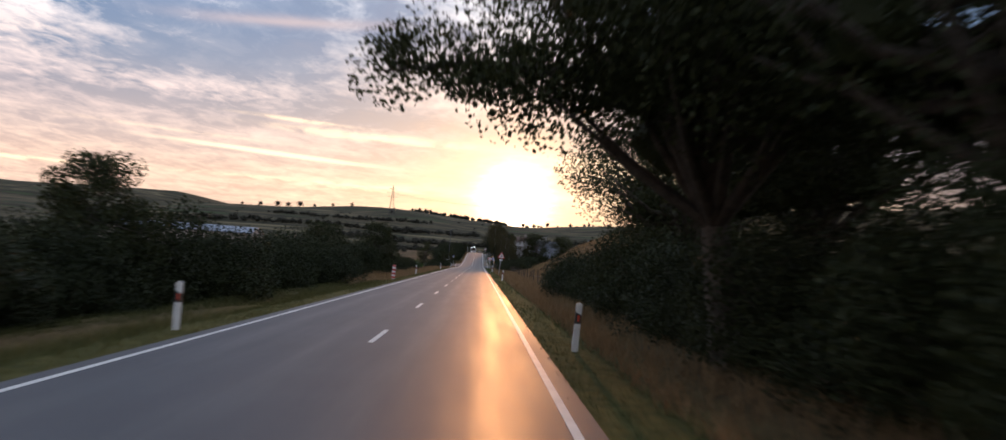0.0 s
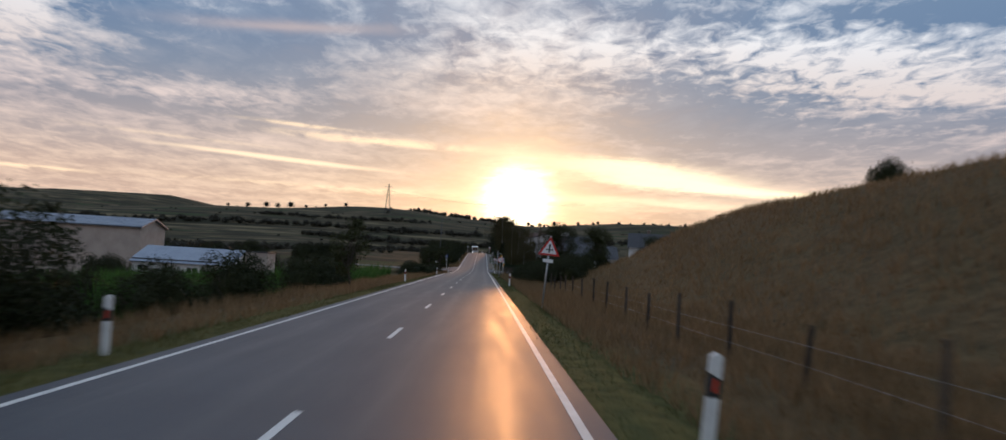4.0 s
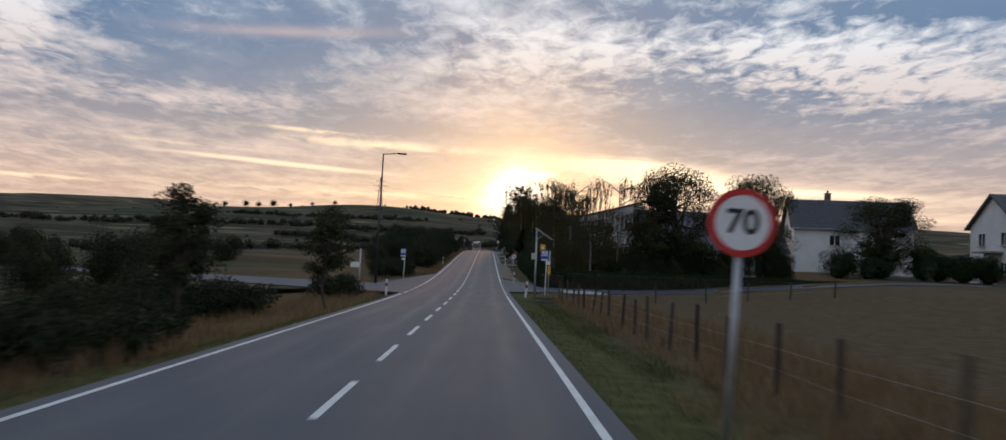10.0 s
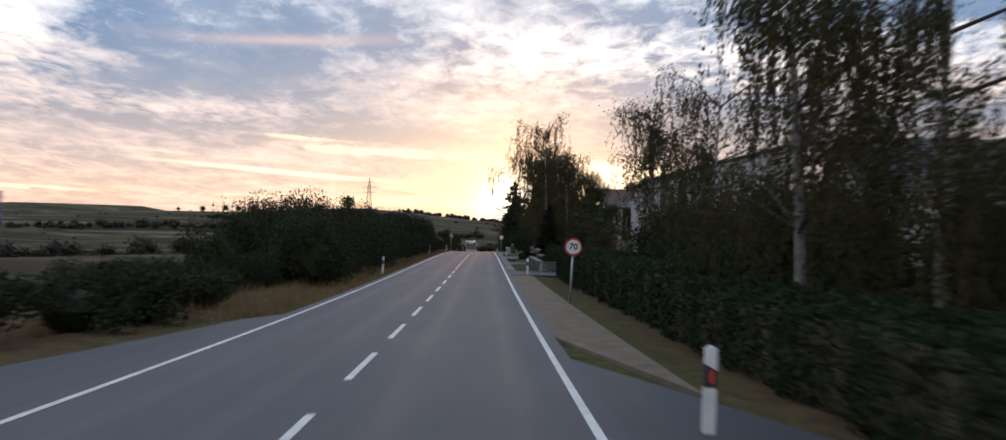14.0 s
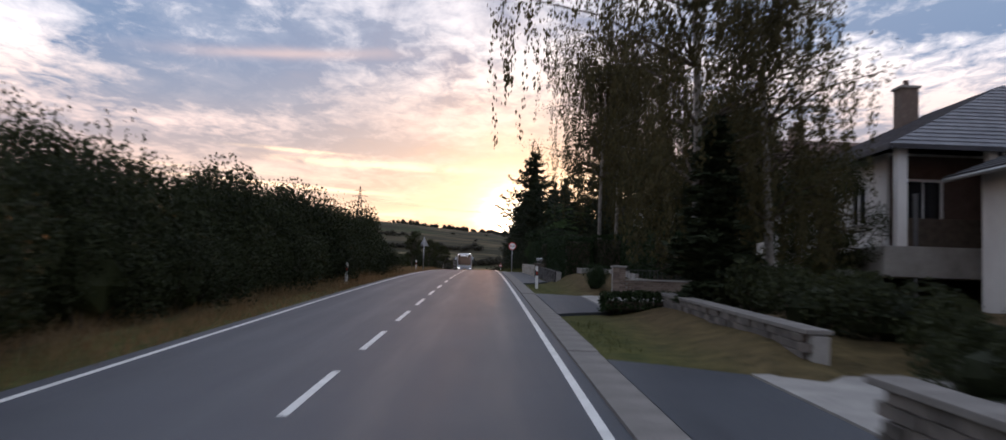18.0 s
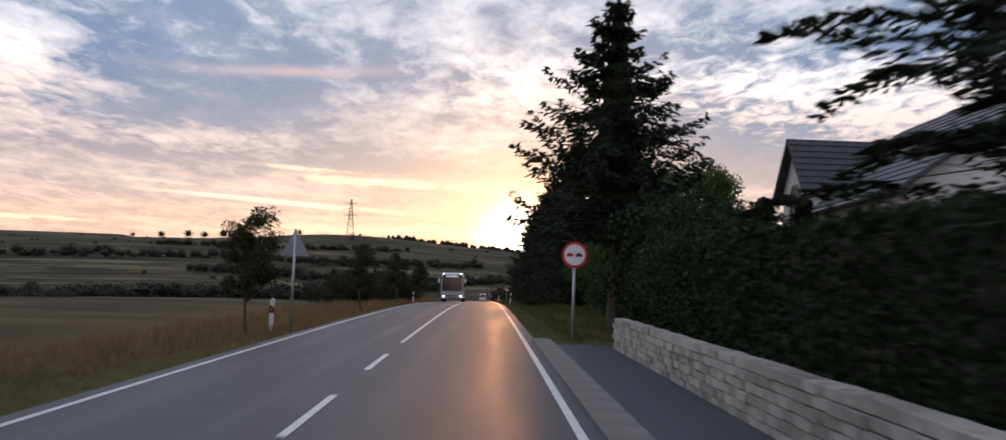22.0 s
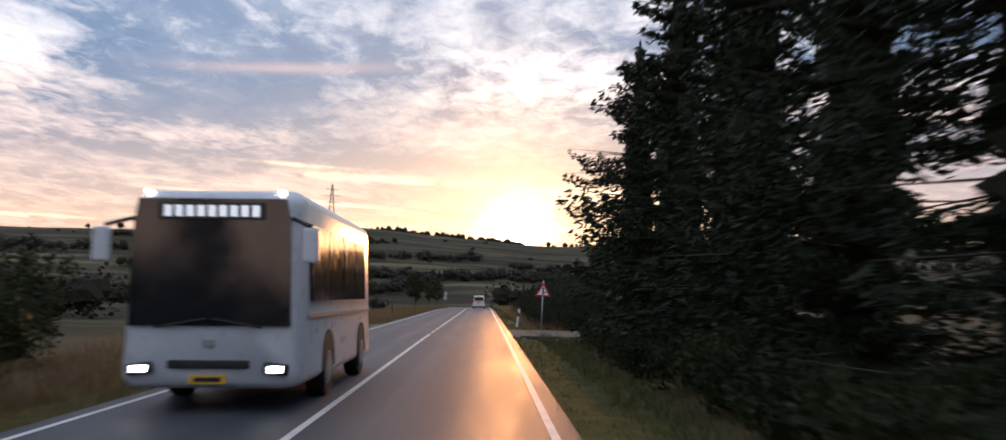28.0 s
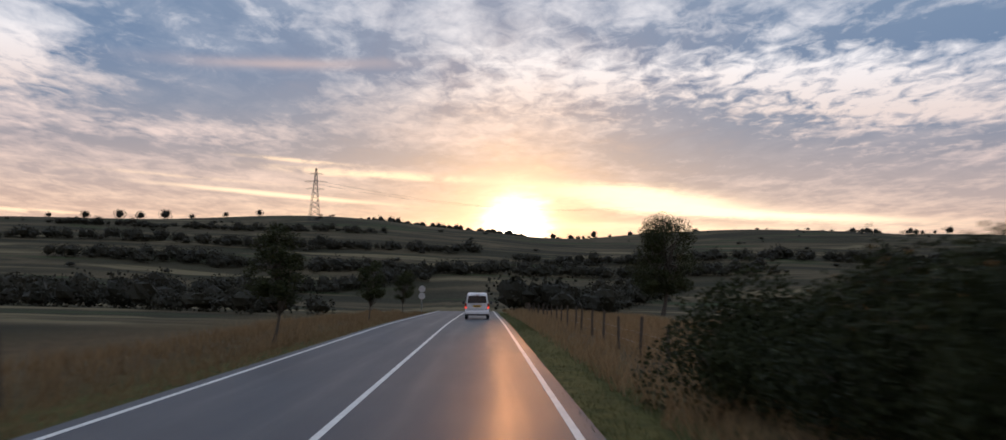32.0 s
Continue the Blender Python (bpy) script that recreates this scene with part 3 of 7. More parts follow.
def tube(bm, points, radii, n=7):
    """A bent, tapered stem."""
    rings = []
    for i, (p, r) in enumerate(zip(points, radii)):
        p = Vector(p)
        d = Vector(points[min(i + 1, len(points) - 1)]) - Vector(points[max(i - 1, 0)])
        q = d.to_track_quat("Z", "Y")
        rings.append([bm.verts.new(p + q @ Vector((math.cos(k * math.tau / n) * r, math.sin(k * math.tau / n) * r, 0))) for k in range(n)])
    for a, b in zip(rings, rings[1:]):
        for k in range(n):
            bm.faces.new((a[k], a[(k + 1) % n], b[(k + 1) % n], b[k]))
    bm.faces.new(rings[-1])
    return bm


def in_ball(rng, n, hollow=0.55):
    d = rng.normal(size=(n, 3))
    d /= np.linalg.norm(d, axis=1, keepdims=True)
    return d * (rng.uniform(hollow ** 3, 1, n) ** (1 / 3))[:, None]


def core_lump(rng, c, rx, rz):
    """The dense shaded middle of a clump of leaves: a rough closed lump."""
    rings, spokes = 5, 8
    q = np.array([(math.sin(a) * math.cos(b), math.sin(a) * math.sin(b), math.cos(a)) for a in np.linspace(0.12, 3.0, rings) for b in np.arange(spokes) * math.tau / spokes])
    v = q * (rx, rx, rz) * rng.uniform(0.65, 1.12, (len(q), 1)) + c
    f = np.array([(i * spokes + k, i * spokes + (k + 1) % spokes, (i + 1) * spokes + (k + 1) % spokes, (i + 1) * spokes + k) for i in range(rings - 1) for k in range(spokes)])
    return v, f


def broadleaf_parts(seed, h, r, bare=0.25, clumps=34, per=190, leaf=0.17, trunk=0.022, mat=None, lean=0.0, ragged=0.25, core=0.55, limb=None):
    """Trunk and crown of a round-headed tree of height h and crown radius r."""
    rng = np.random.default_rng(seed)
    bm = bmesh.new()
    r0 = h * trunk
    top = [(lean * t * t * h + 0.03 * h * math.sin(5 * t + seed), 0.03 * h * math.sin(4 * t + 2 * seed), t * h * 0.8) for t in np.linspace(0, 1, 7)]
    tube(bm, [(top[0][0], top[0][1], -0.3)] + top, [r0 * 1.5, r0 * 1.25] + [r0 * (1 - 0.85 * t) for t in np.linspace(0.1, 1, 6)])
    chunks = []
    for k in range(clumps):
        t = rng.uniform(0, 1)
        zc = h * (bare + (1 - bare) * (0.06 + 0.9 * t))
        wide = r * (0.35 + 0.65 * math.sin(math.pi * min(0.95, 0.18 + 0.75 * t))) * rng.uniform(0.45, 1 + ragged)
        a = rng.uniform(0, math.tau)
        c = np.array([math.cos(a) * wide * 0.85 + lean * (zc / h) ** 2 * h, math.sin(a) * wide * 0.85, min(zc, h * 0.97)])
        rad = r * rng.uniform(0.24, 0.44)
        pts = c + in_ball(rng, per, 0.3) * (rad, rad, rad * 0.75)
        chunks.append(quads(rng, pts, leaf))
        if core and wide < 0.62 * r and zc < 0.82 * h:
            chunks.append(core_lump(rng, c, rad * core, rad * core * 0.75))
        j = int(rng.integers(2, 6))
        s = Vector(top[j])
        e = Vector(c)
        mid = (s + e) / 2 + Vector((0, 0, -0.06 * h * rng.uniform(0, 1)))
        tube(bm, [s, mid, e], [r0 * 0.42, r0 * 0.25, r0 * 0.07], 5)
    if limb:
        s, e = Vector((0, 0, 0.42 * h)), Vector(limb)
        tube(bm, [s, s.lerp(e, 0.4) + Vector((0, 0, 0.7)), s.lerp(e, 0.75) + Vector((0, 0, 0.5)), e], [r0 * 0.6, r0 * 0.42, r0 * 0.25, r0 * 0.06], 6)
        for k in range(16):
            f = rng.uniform(0.4, 1.0)
            c = np.array(s.lerp(e, f)) + rng.normal(size=3) * (0.35, 0.8, 0.25) + (0, 0, rng.uniform(0.1, 1.7) * (1.15 - f))
            rad = rng.uniform(0.55, 1.0)
            chunks.append(quads(rng, c + in_ball(rng, per // 2, 0.2) * (rad, rad, rad * 0.7), leaf))
    return bm, joined(chunks), BARK, mat or LEAF_OAK


def birch_parts(seed, h, r, strands=150, per=26, low=0.28, limb_count=26, stem=0.0125, hang=3.3):
    """A weeping birch: white trunk, thin limbs, leaves on hanging strands."""
    rng = np.random.default_rng(seed)
    bm, twigs = bmesh.new(), bmesh.new()
    r0 = h * stem
    line = [(0.25 * math.sin(t * 3 + seed) * t, 0.2 * math.sin(t * 4 + seed * 2) * t, t * h * 0.95) for t in np.linspace(0, 1, 9)]
    tube(bm, [(0, 0, -0.3)] + line, [r0 * 1.4] + [r0 * (1.1 - t) for t in np.linspace(0, 1, 9)])
    chunks = []
    limbs = []
    for k in range(limb_count):
        t = rng.uniform(low, 0.95)
        s = Vector(line[int(t * 8)])
        a = rng.uniform(0, math.tau)
        out = r * rng.uniform(0.45, 1.05) * (1.15 - 0.75 * abs(t - 0.5))
        e = s + Vector((math.cos(a) * out, math.sin(a) * out, h * rng.uniform(0.04, 0.15)))
        e.z = min(e.z, h)
        limbs.append((s, e))
        tube(twigs, [s, (s + e) / 2 + Vector((0, 0, 0.03 * h)), e], [r0 * 0.38, r0 * 0.2, r0 * 0.06], 5)
    for k in range(strands):
        s, e = limbs[int(rng.integers(len(limbs)))]
        p = np.array(s.lerp(e, rng.uniform(0.35, 1.05)))
        p = p + rng.normal(size=3) * 0.25
        fall = min(rng.uniform(0.9, hang), p[2] - 1.0)
        if fall < 0.3:
            continue
        u = np.sort(rng.uniform(0, 1, per))[:, None]
        sway = rng.normal(size=(1, 3)) * (0.25, 0.25, 0)
        pts = p + u * np.array([[0, 0, -fall]]) + sway * u + rng.normal(size=(per, 3)) * 0.05
        chunks.append(quads(rng, pts, 0.058, np.array([[0, 0, -1.0]]), 1.9))
    for s, e in limbs:
        pts = np.array(s)[None] + rng.uniform(0.3, 1.05, 280)[:, None] * np.array(e - s)[None] + rng.normal(size=(280, 3)) * (0.3, 0.3, 0.24)
        chunks.append(quads(rng, pts, 0.075))
    return (bm, twigs), joined(chunks), BIRCH_BARK, LEAF_BIRCH


def conifer_parts(seed, h, r, low=0.05, whorls=30, flat=False, per=16, wide=0.26):
    """Spruce or cedar: whorls of boughs with short hanging sprays of needles."""
    rng = np.random.default_rng(seed)
    bm = bmesh.new()
    r0 = h * 0.018
    tube(bm, [(0, 0, -0.3), (0, 0, h * 0.3), (0.05, 0, h * 0.7), (0, 0, h)], [r0 * 1.3, r0, r0 * 0.55, 0.02])
    chunks = []
    for k in range(whorls):
        t = (k + rng.uniform(0, 0.6)) / whorls
        z = h * (low + (1 - low) * t)
        reach = (r * ((1 - t) ** (0.82 if not flat else 0.72)) + 0.12) * rng.uniform(0.82, 1.12)
        reach = min(reach, 0.68 * r if not flat else reach)
        inner = reach * (0.30 if not flat else 0.22)
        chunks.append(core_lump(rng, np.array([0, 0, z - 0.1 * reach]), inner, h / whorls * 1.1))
        for q in range(int(rng.integers(6, 8))):
            z = h * (low + (1 - low) * min(0.985, t + rng.uniform(0, 0.6) / whorls))
            a = rng.uniform(0, math.tau)
            L = reach * rng.uniform(0.48 if not flat else 0.4, 1.28)
            drop = (rng.uniform(0.02, 0.42) if not flat else rng.uniform(-0.34, 0.06)) * L
            d = np.array([math.cos(a), math.sin(a), 0])
            side = np.array([-math.sin(a), math.cos(a), 0])
            # twigs stand off the bough in pairs, each a row of fine needle sprays
            twigs = max(5, int(per * 0.11 * (0.35 + L / r)))
            ut = np.repeat(np.linspace(0.12, 1.0, twigs), 2)
            sgn = np.tile([-1.0, 1.0], twigs)
            tl = (0.10 * min(1.0, L) + (0.34 if not flat else 0.30) * L * (1.05 - ut)) * rng.uniform(0.6, 1.2, twigs * 2)
            steps = 5
            v = np.tile(np.linspace(0.1, 1, steps), twigs * 2)
            u = np.repeat(ut, steps)
            w = np.repeat(sgn * tl, steps) * v * 0.8
            fwd = np.repeat(tl, steps) * v * 0.55
            n = len(u)
            base = d * (u * L)[:, None]
            base[:, 2] += z - drop * u ** 1.2 + (0.26 * L * u ** 4 if not flat else 0.12 * L * u - 0.16 * L * u ** 5)
            pts = base + side * w[:, None] + d * fwd[:, None] + rng.normal(size=(n, 3)) * 0.03
            if not flat:
                pts[:, 2] -= np.abs(w) * 0.5 + np.abs(rng.normal(size=n)) * 0.13
            aim = d * 0.75 + side * (np.sign(w) * 0.6)[:, None] + np.array([0, 0, -0.22 if not flat else 0.05])
            chunks.append(quads(rng, pts, wide * (0.5 + 0.5 * min(1.0, L / 0.9)), aim, 3.2))
            e = base[np.argmax(u)]
            if k % 2 == 0:
                tube(bm, [(0, 0, z), tuple(e * (0.5, 0.5, 0) + (0, 0, (z + e[2]) / 2)), tuple(e)], [r0 * 0.12, r0 * 0.07, r0 * 0.02], 4)
    return bm, joined(chunks), BARK, LEAF_SPRUCE


def bush_parts(seed, h, r, per=150, clumps=17, leaf=0.14, mat=None):
    """A shrub: many stems from the ground, leaves down to the grass, uneven top."""
    rng = np.random.default_rng(seed)
    bm = bmesh.new()
    chunks = []
    for k in range(clumps):
        a, w = rng.uniform(0, math.tau), r * math.sqrt(rng.uniform(0, 1)) * 0.8
        zc = h * rng.uniform(0.14, 0.86) * (1 - 0.35 * (w / r) ** 2)
        c = np.array([math.cos(a) * w, math.sin(a) * w, zc])
        rad = r * rng.uniform(0.28, 0.5)
        pts = c + in_ball(rng, per, 0.35) * (rad, rad, min(rad, h * 0.3))
        pts[:, 2] = np.maximum(pts[:, 2], 0.02)
        chunks.append(quads(rng, pts, leaf))
        tube(bm, [(0.2 * c[0], 0.2 * c[1], -0.15), tuple(c * (0.6, 0.6, 0.5)), tuple(c)], [0.03, 0.022, 0.008], 4)
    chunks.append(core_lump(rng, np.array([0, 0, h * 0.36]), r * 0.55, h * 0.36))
    for k in range(30):
        a, w = rng.uniform(0, math.tau), r * math.sqrt(rng.uniform(0, 1)) * 0.85
        s = np.array([math.cos(a) * w, math.sin(a) * w, h * 0.62])
        e = s + np.array([rng.normal() * 0.12, rng.normal() * 0.12, h * rng.uniform(0.10, 0.30)])
        u = rng.uniform(0, 1, 18)[:, None]
        chunks.append(quads(rng, s + (e - s) * u + rng.normal(size=(18, 3)) * 0.03, leaf * 0.65, None, 1.3))
    return bm, joined(chunks), BARK, mat or LEAF_BUSH


PLANTS = {
    "oak_tree": (lambda: broadleaf_parts(11, 10.5, 4.6, 0.36, 70, 800, 0.095, 0.036), "trunk", "crown", "broad dark oak tree overhanging the road verge", "tree"),
    "leaning_oak": (lambda: broadleaf_parts(16, 10.0, 4.3, 0.40, 70, 800, 0.095, 0.034, None, -0.26, 0.25, 0.55, (-6.9, -0.8, 4.9)), "trunk", "crown", "old dark oak leaning over the road", "tree"),
    "lime_tree": (lambda: broadleaf_parts(5, 12.5, 4.0, 0.22, 64, 560, 0.13), "trunk", "crown", "tall round-headed green garden tree in leaf", "tree"),
    "field_tree": (lambda: broadleaf_parts(8, 6.0, 2.2, 0.12, 50, 330, 0.10, 0.02, None, 0.02, 0.12, 0.6), "trunk", "crown", "ragged dark hedgerow tree beside the field", "tree"),
    "young_tree": (lambda: broadleaf_parts(3, 4.2, 1.0, 0.36, 46, 170, 0.07, 0.014, LEAF_OAK, 0.0, 0.12, 0.6), "trunk", "crown", "young roadside tree with thin trunk and brownish leaves", "tree"),
    "slim_tree": (lambda: broadleaf_parts(21, 4.4, 1.15, 0.22, 44, 110, 0.09, 0.012), "trunk", "crown", "slim young roadside tree on the grass verge", "tree"),
    "birch_tree": (lambda: birch_parts(2, 11.0, 4.2, 400, 66), "trunk", "crown", "tall weeping birch with white trunk and hanging twigs", "tree"),
    "thin_birch": (lambda: birch_parts(6, 10.0, 2.6, 330, 36), "trunk", "crown", "slender birch with loose airy crown in a garden", "tree"),
    "tall_birch": (lambda: birch_parts(23, 14.0, 4.2, 300, 92, 0.46, 28, 0.0085, 4.6), "trunk", "crown", "tall bare-stemmed birch with hanging crown high up", "tree"),
    "leafy_bush": (lambda: broadleaf_parts(33, 7.2, 3.6, 0.0, 60, 620, 0.13, 0.02, LEAF_GREEN, 0.0, 0.1), "trunk", "crown", "big rounded bright green leafy bush at the roadside", "bush"),
    "spruce_tree": (lambda: conifer_parts(4, 11.8, 4.7, 0.30, 22, False, 130, 0.10), "trunk", "crown", "dark green spruce with drooping layered boughs", "tree"),
    "forest_spruce": (lambda: conifer_parts(9, 12.8, 4.4, 0.05, 27, False, 115, 0.09), "trunk", "crown", "tall dense spruce in a row beside the road", "tree"),
    "cedar_tree": (lambda: conifer_parts(14, 11.8, 5.3, 0.16, 32, True, 170, 0.095), "trunk", "crown", "wide dark cedar with flat spreading boughs", "tree"),
    "cypress": (lambda: conifer_parts(17, 4.4, 0.8, 0.02, 46, True, 60, 0.11), "trunk", "crown", "narrow dark column-shaped garden cypress", "tree"),
    "shrub": (lambda: bush_parts(1, 2.4, 1.9, 480, 22, 0.08), "stem", "foliage", "dense dark green shrub growing on the verge", "bush"),
    "hazel_shrub": (lambda: bush_parts(7, 3.4, 2.2, 560, 26, 0.085), "stem", "foliage", "tall wild roadside shrub with upright shoots", "bush"),
    "bramble": (lambda: bush_parts(12, 1.3, 1.3, 230, 13, 0.08, LEAF_BUSH), "stem", "foliage", "low dark bramble bush in dry grass", "bush"),
    "garden_shrub": (lambda: bush_parts(31, 2.6, 2.0, 520, 22, 0.09, LEAF_HEDGE), "stem", "foliage", "rounded green garden shrub behind the wall", "bush"),
}
GROWN = {}


def plant(kind, x, y, size=1.0, turn=0.0, z=None, group="", label="", tall=1.0):
    m = Matrix.Translation((x, y, (float(land(x, y)) if z is None else z) - 0.04)) @ Matrix.Rotation(turn, 4, "Z")
    if kind not in GROWN:
        build, stem, top, text, category = PLANTS[kind]
        bm, (v, f), m1, m2 = build()
        t = thing(kind, m @ Matrix.Diagonal((size, size, size * tall, 1)), label or text, category, group)
        if isinstance(bm, tuple):
            bm, thin = bm
            part("branchwork", thin, BARK, t, smooth=True)["kind"] = "stuff"
        st = part(stem, bm, m1, t, smooth=True)
        if stem == "stem":
            st["kind"] = "stuff"
        o = new(top, mesh_of(top, v, f, m2))
        o.parent = t
        GROWN[kind] = (t, size, size * tall)
        return t
    t, s0, z0 = GROWN[kind]
    c = copy_thing(t, m @ Matrix.Diagonal((size / s0, size / s0, size * tall / z0, 1)))
    if label:
        c["label"] = label
    if group:
        c["group"] = group
    return c


def row(kind, x0, y0, x1, y1, n, size, group, jitter=0.6, tall=1.0, seed=0):
    rng = np.random.default_rng(abs(seed + int(y0 * 7 + x0)))
    for k in range(n):
        f = (k + 0.5) / n
        x, y = x0 + (x1 - x0) * f + rng.normal() * jitter, y0 + (y1 - y0) * f + rng.normal() * jitter
        plant(kind, x, y, size * rng.uniform(0.8, 1.2), rng.uniform(0, 6.28), None, group, "", tall * rng.uniform(0.88, 1.15))


def clipped_hedge(x0, x1, y0, y1, h, seed, label, base=None, uneven=0.05, per=230, turn=0.0, slope=None):
    """A clipped hedge between x0..x1 and y0..y1: leafy faces round a solid core standing for shaded twigs."""
    rng = np.random.default_rng(seed)
    z0 = float(land((x0 + x1) / 2, (y0 + y1) / 2)) if base is None else base
    if slope is None:
        slope = (float(land((x0 + x1) / 2, y1)) - float(land((x0 + x1) / 2, y0))) / max(y1 - y0, 0.1)
    sx, sy = x1 - x0, y1 - y0
    chunks = []
    for area, make in ((sy * h, lambda u, v: (0 * u, u * sy, v * h)), (sy * h, lambda u, v: (0 * u + sx, u * sy, v * h)), (sx * h, lambda u, v: (u * sx, 0 * u, v * h)),
                       (sx * h, lambda u, v: (u * sx, 0 * u + sy, v * h)), (sx * sy, lambda u, v: (u * sx, v * sy, 0 * u + h))):
        n = int(area * per * 2.3)
        p = np.stack(make(rng.uniform(0, 1, n), rng.uniform(0, 1, n)), -1)
        p += rng.normal(size=(n, 3)) * 0.045 + uneven * np.stack([np.sin(p[:, 1] * 2.3 + seed), np.zeros(n), np.sin(p[:, 1] * 1.7 + p[:, 0])], -1)
        chunks.append(quads(rng, p, 0.075))
    v, f = joined(chunks)
    v = np.array(v)
    v[:, 2] += (v[:, 1] - sy / 2) * slope
    t = thing("hedge", Matrix.Translation((x0, y0, z0)) @ Matrix.Rotation(turn, 4, "Z"), label, "hedge")
    o = new("leaves", mesh_of("leaves", v.tolist(), f, LEAF_HEDGE))
    o.parent = t
    # added solid box: stands for the hedge's shaded inside and closes the gaps
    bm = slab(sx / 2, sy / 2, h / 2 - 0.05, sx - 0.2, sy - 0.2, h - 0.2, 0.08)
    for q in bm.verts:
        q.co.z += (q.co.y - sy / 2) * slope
    part("core", bm, BARK, t, "solid bark-coloured box filling the shaded inside of the hedge")
    return t


def build_plants():
    # hedges down in the fields
    g = "field hedges in the valley"
    row("hazel_shrub", -60, 150, -25, 260, 14, 1.2, g, 2.0)
    row("hazel_shrub", -105, 240, -32, 330, 20, 1.3, g, 2.0)
    row("hazel_shrub", -26, 128, -22, 190, 9, 0.9, g, 1.0)
    row("hazel_shrub", -70, 90, -26, 122, 12, 1.2, g, 1.5)
    # trees and shrubs over the first stretch
    plant("leaning_oak", 6.9, 16.5, 1.0, 0.0)
    plant("oak_tree", 8.6, 10.5, 1.0, 0.6)
    plant("oak_tree", 10.2, 22.0, 0.85, 2.9)
    plant("oak_tree", 8.6, 1.0, 0.9, 4.2)
    plant("oak_tree", 9.9, 34.5, 0.88, 1.0)
    plant("oak_tree", 11.8, 43.0, 0.75, 5.0)
    g = "shrubs on the right bank"
    row("hazel_shrub", 8.3, -4, 8.4, 40, 17, 0.9, g, 0.4)
    row("shrub", 7.4, -2, 7.6, 38, 16, 0.8, g, 0.2, 0.95)
    row("hazel_shrub", 9.4, 38, 9.9, 55, 8, 0.86, g, 0.4)
    row("shrub", 7.8, 38, 7.9, 59.6, 13, 0.86, g, 0.15)
    plant("hazel_shrub", 10.8, 57.0, 0.8, 1.0)
    plant("field_tree", 11.4, 51.5, 0.85, 3.0)
    g = "shrubs below the left verge"
    row("hazel_shrub", -9.8, 8, -9.5, 62, 14, 1.05, g, 0.9)
    row("shrub", -8.2, 12, -8.0, 60, 13, 0.95, g, 0.7)
    row("hazel_shrub", -14, 10, -15, 100, 10, 1.1, g, 1.6)
    plant("field_tree", -9.6, 27.5, 0.88, 0.3)
    plant("field_tree", -11.5, 20.0, 0.9, 1.3)
    plant("field_tree", -11.0, 76.0, 0.95, 2.2)
    plant("field_tree", -8.3, 91.0, 0.92, 4.0)
    plant("field_tree", -12.5, 84.0, 0.95, 5.0)
    row("hazel_shrub", -9.5, 66, -9, 98, 9, 1.0, g, 0.8)
    row("shrub", -9.0, 100, -9.5, 122, 5, 0.8, g, 0.6)
    plant("shrub", 27.0, 132.0, 0.85, 0.5, None, "", "small lone bush on the crest of the grassy hill")
    plant("slim_tree", -5.7, 129.0, 0.95, 0.5)
    row("shrub", -8.6, 132, -8.4, 142, 4, 0.9, g, 0.5)
    g = "brambles and shrubs by the field fence"
    row("shrub", 9.6, 152, 9.8, 188, 17, 0.88, g, 0.4)
    row("shrub", 7.7, 156, 7.7, 182, 16, 0.74, g, 0.25)
    row("bramble", 6.9, 162, 6.8, 180, 10, 0.95, g, 0.2)
    row("hazel_shrub", 11.6, 160, 12.2, 188, 9, 0.66, g, 0.5)
    plant("garden_shrub", 6.55, 184.2, 0.46, 0.2, None, "", "round dark bush beside the field fence", 1.5)
    plant("garden_shrub", 8.4, 182.8, 0.68, 1.2, None, "", "big dark bush beside the field fence", 1.3)
    plant("garden_shrub", 6.2, 190.4, 0.38, 0.9, None, "", "small round bush in the dry grass", 1.05)
    g = "bushes on the left verge before the junction"
    row("bramble", -6.6, 197, -6.4, 212, 7, 1.05, g, 0.4)
    plant("young_tree", -5.1, 229.5, 1.08, 0.8)
    plant("young_tree", -6.2, 214.0, 0.95, 2.0)
    plant("shrub", -6.45, 244.0, 0.55, 2.0, None, "", "", 1.05)
    row("shrub", -9.6, 214, -8.6, 228, 6, 0.85, g, 0.5)
    row("shrub", -8.2, 199, -8.0, 211, 6, 0.75, g, 0.4)
    plant("bramble", -6.9, 241.5, 1.25, 1.0)
    plant("bramble", -7.2, 224.0, 1.1, 1.7)
    g = "garden trees and shrubs across the meadow"
    row("garden_shrub", 17, 272.5, 24, 274, 4, 0.9, g, 0.5)
    row("garden_shrub", 34, 275, 52, 278, 7, 1.1, g, 0.7)
    row("hazel_shrub", 12, 276.5, 21, 279, 6, 1.2, g, 0.5)
    row("hazel_shrub", 10.5, 268, 30, 271.5, 9, 0.95, g, 0.5)
    # trees round the junction and behind the first hedge
    plant("lime_tree", 26.6, 273.0, 0.85, 2.4, None, "", "", 0.9)
    plant("lime_tree", 40.6, 278.0, 0.95, 4.4, None, "", "", 0.66)
    g = "birches behind the hedge"
    plant("birch_tree", 10.6, 266.6, 0.78, 0.2, None, g)
    plant("birch_tree", 13.4, 270.5, 0.92, 2.2, None, g)
    plant("birch_tree", 9.6, 275.0, 0.9, 4.0, None, g)
    plant("thin_birch", 8.4, 278.5, 1.05, 1.9, None, g)
    plant("birch_tree", 10.6, 284.0, 0.85, 3.0, None, g)
    plant("birch_tree", 10.2, 293.0, 0.8, 4.1, None, g)
    plant("lime_tree", 18.5, 270.5, 0.98, 0.4, None, "", "", 0.85)
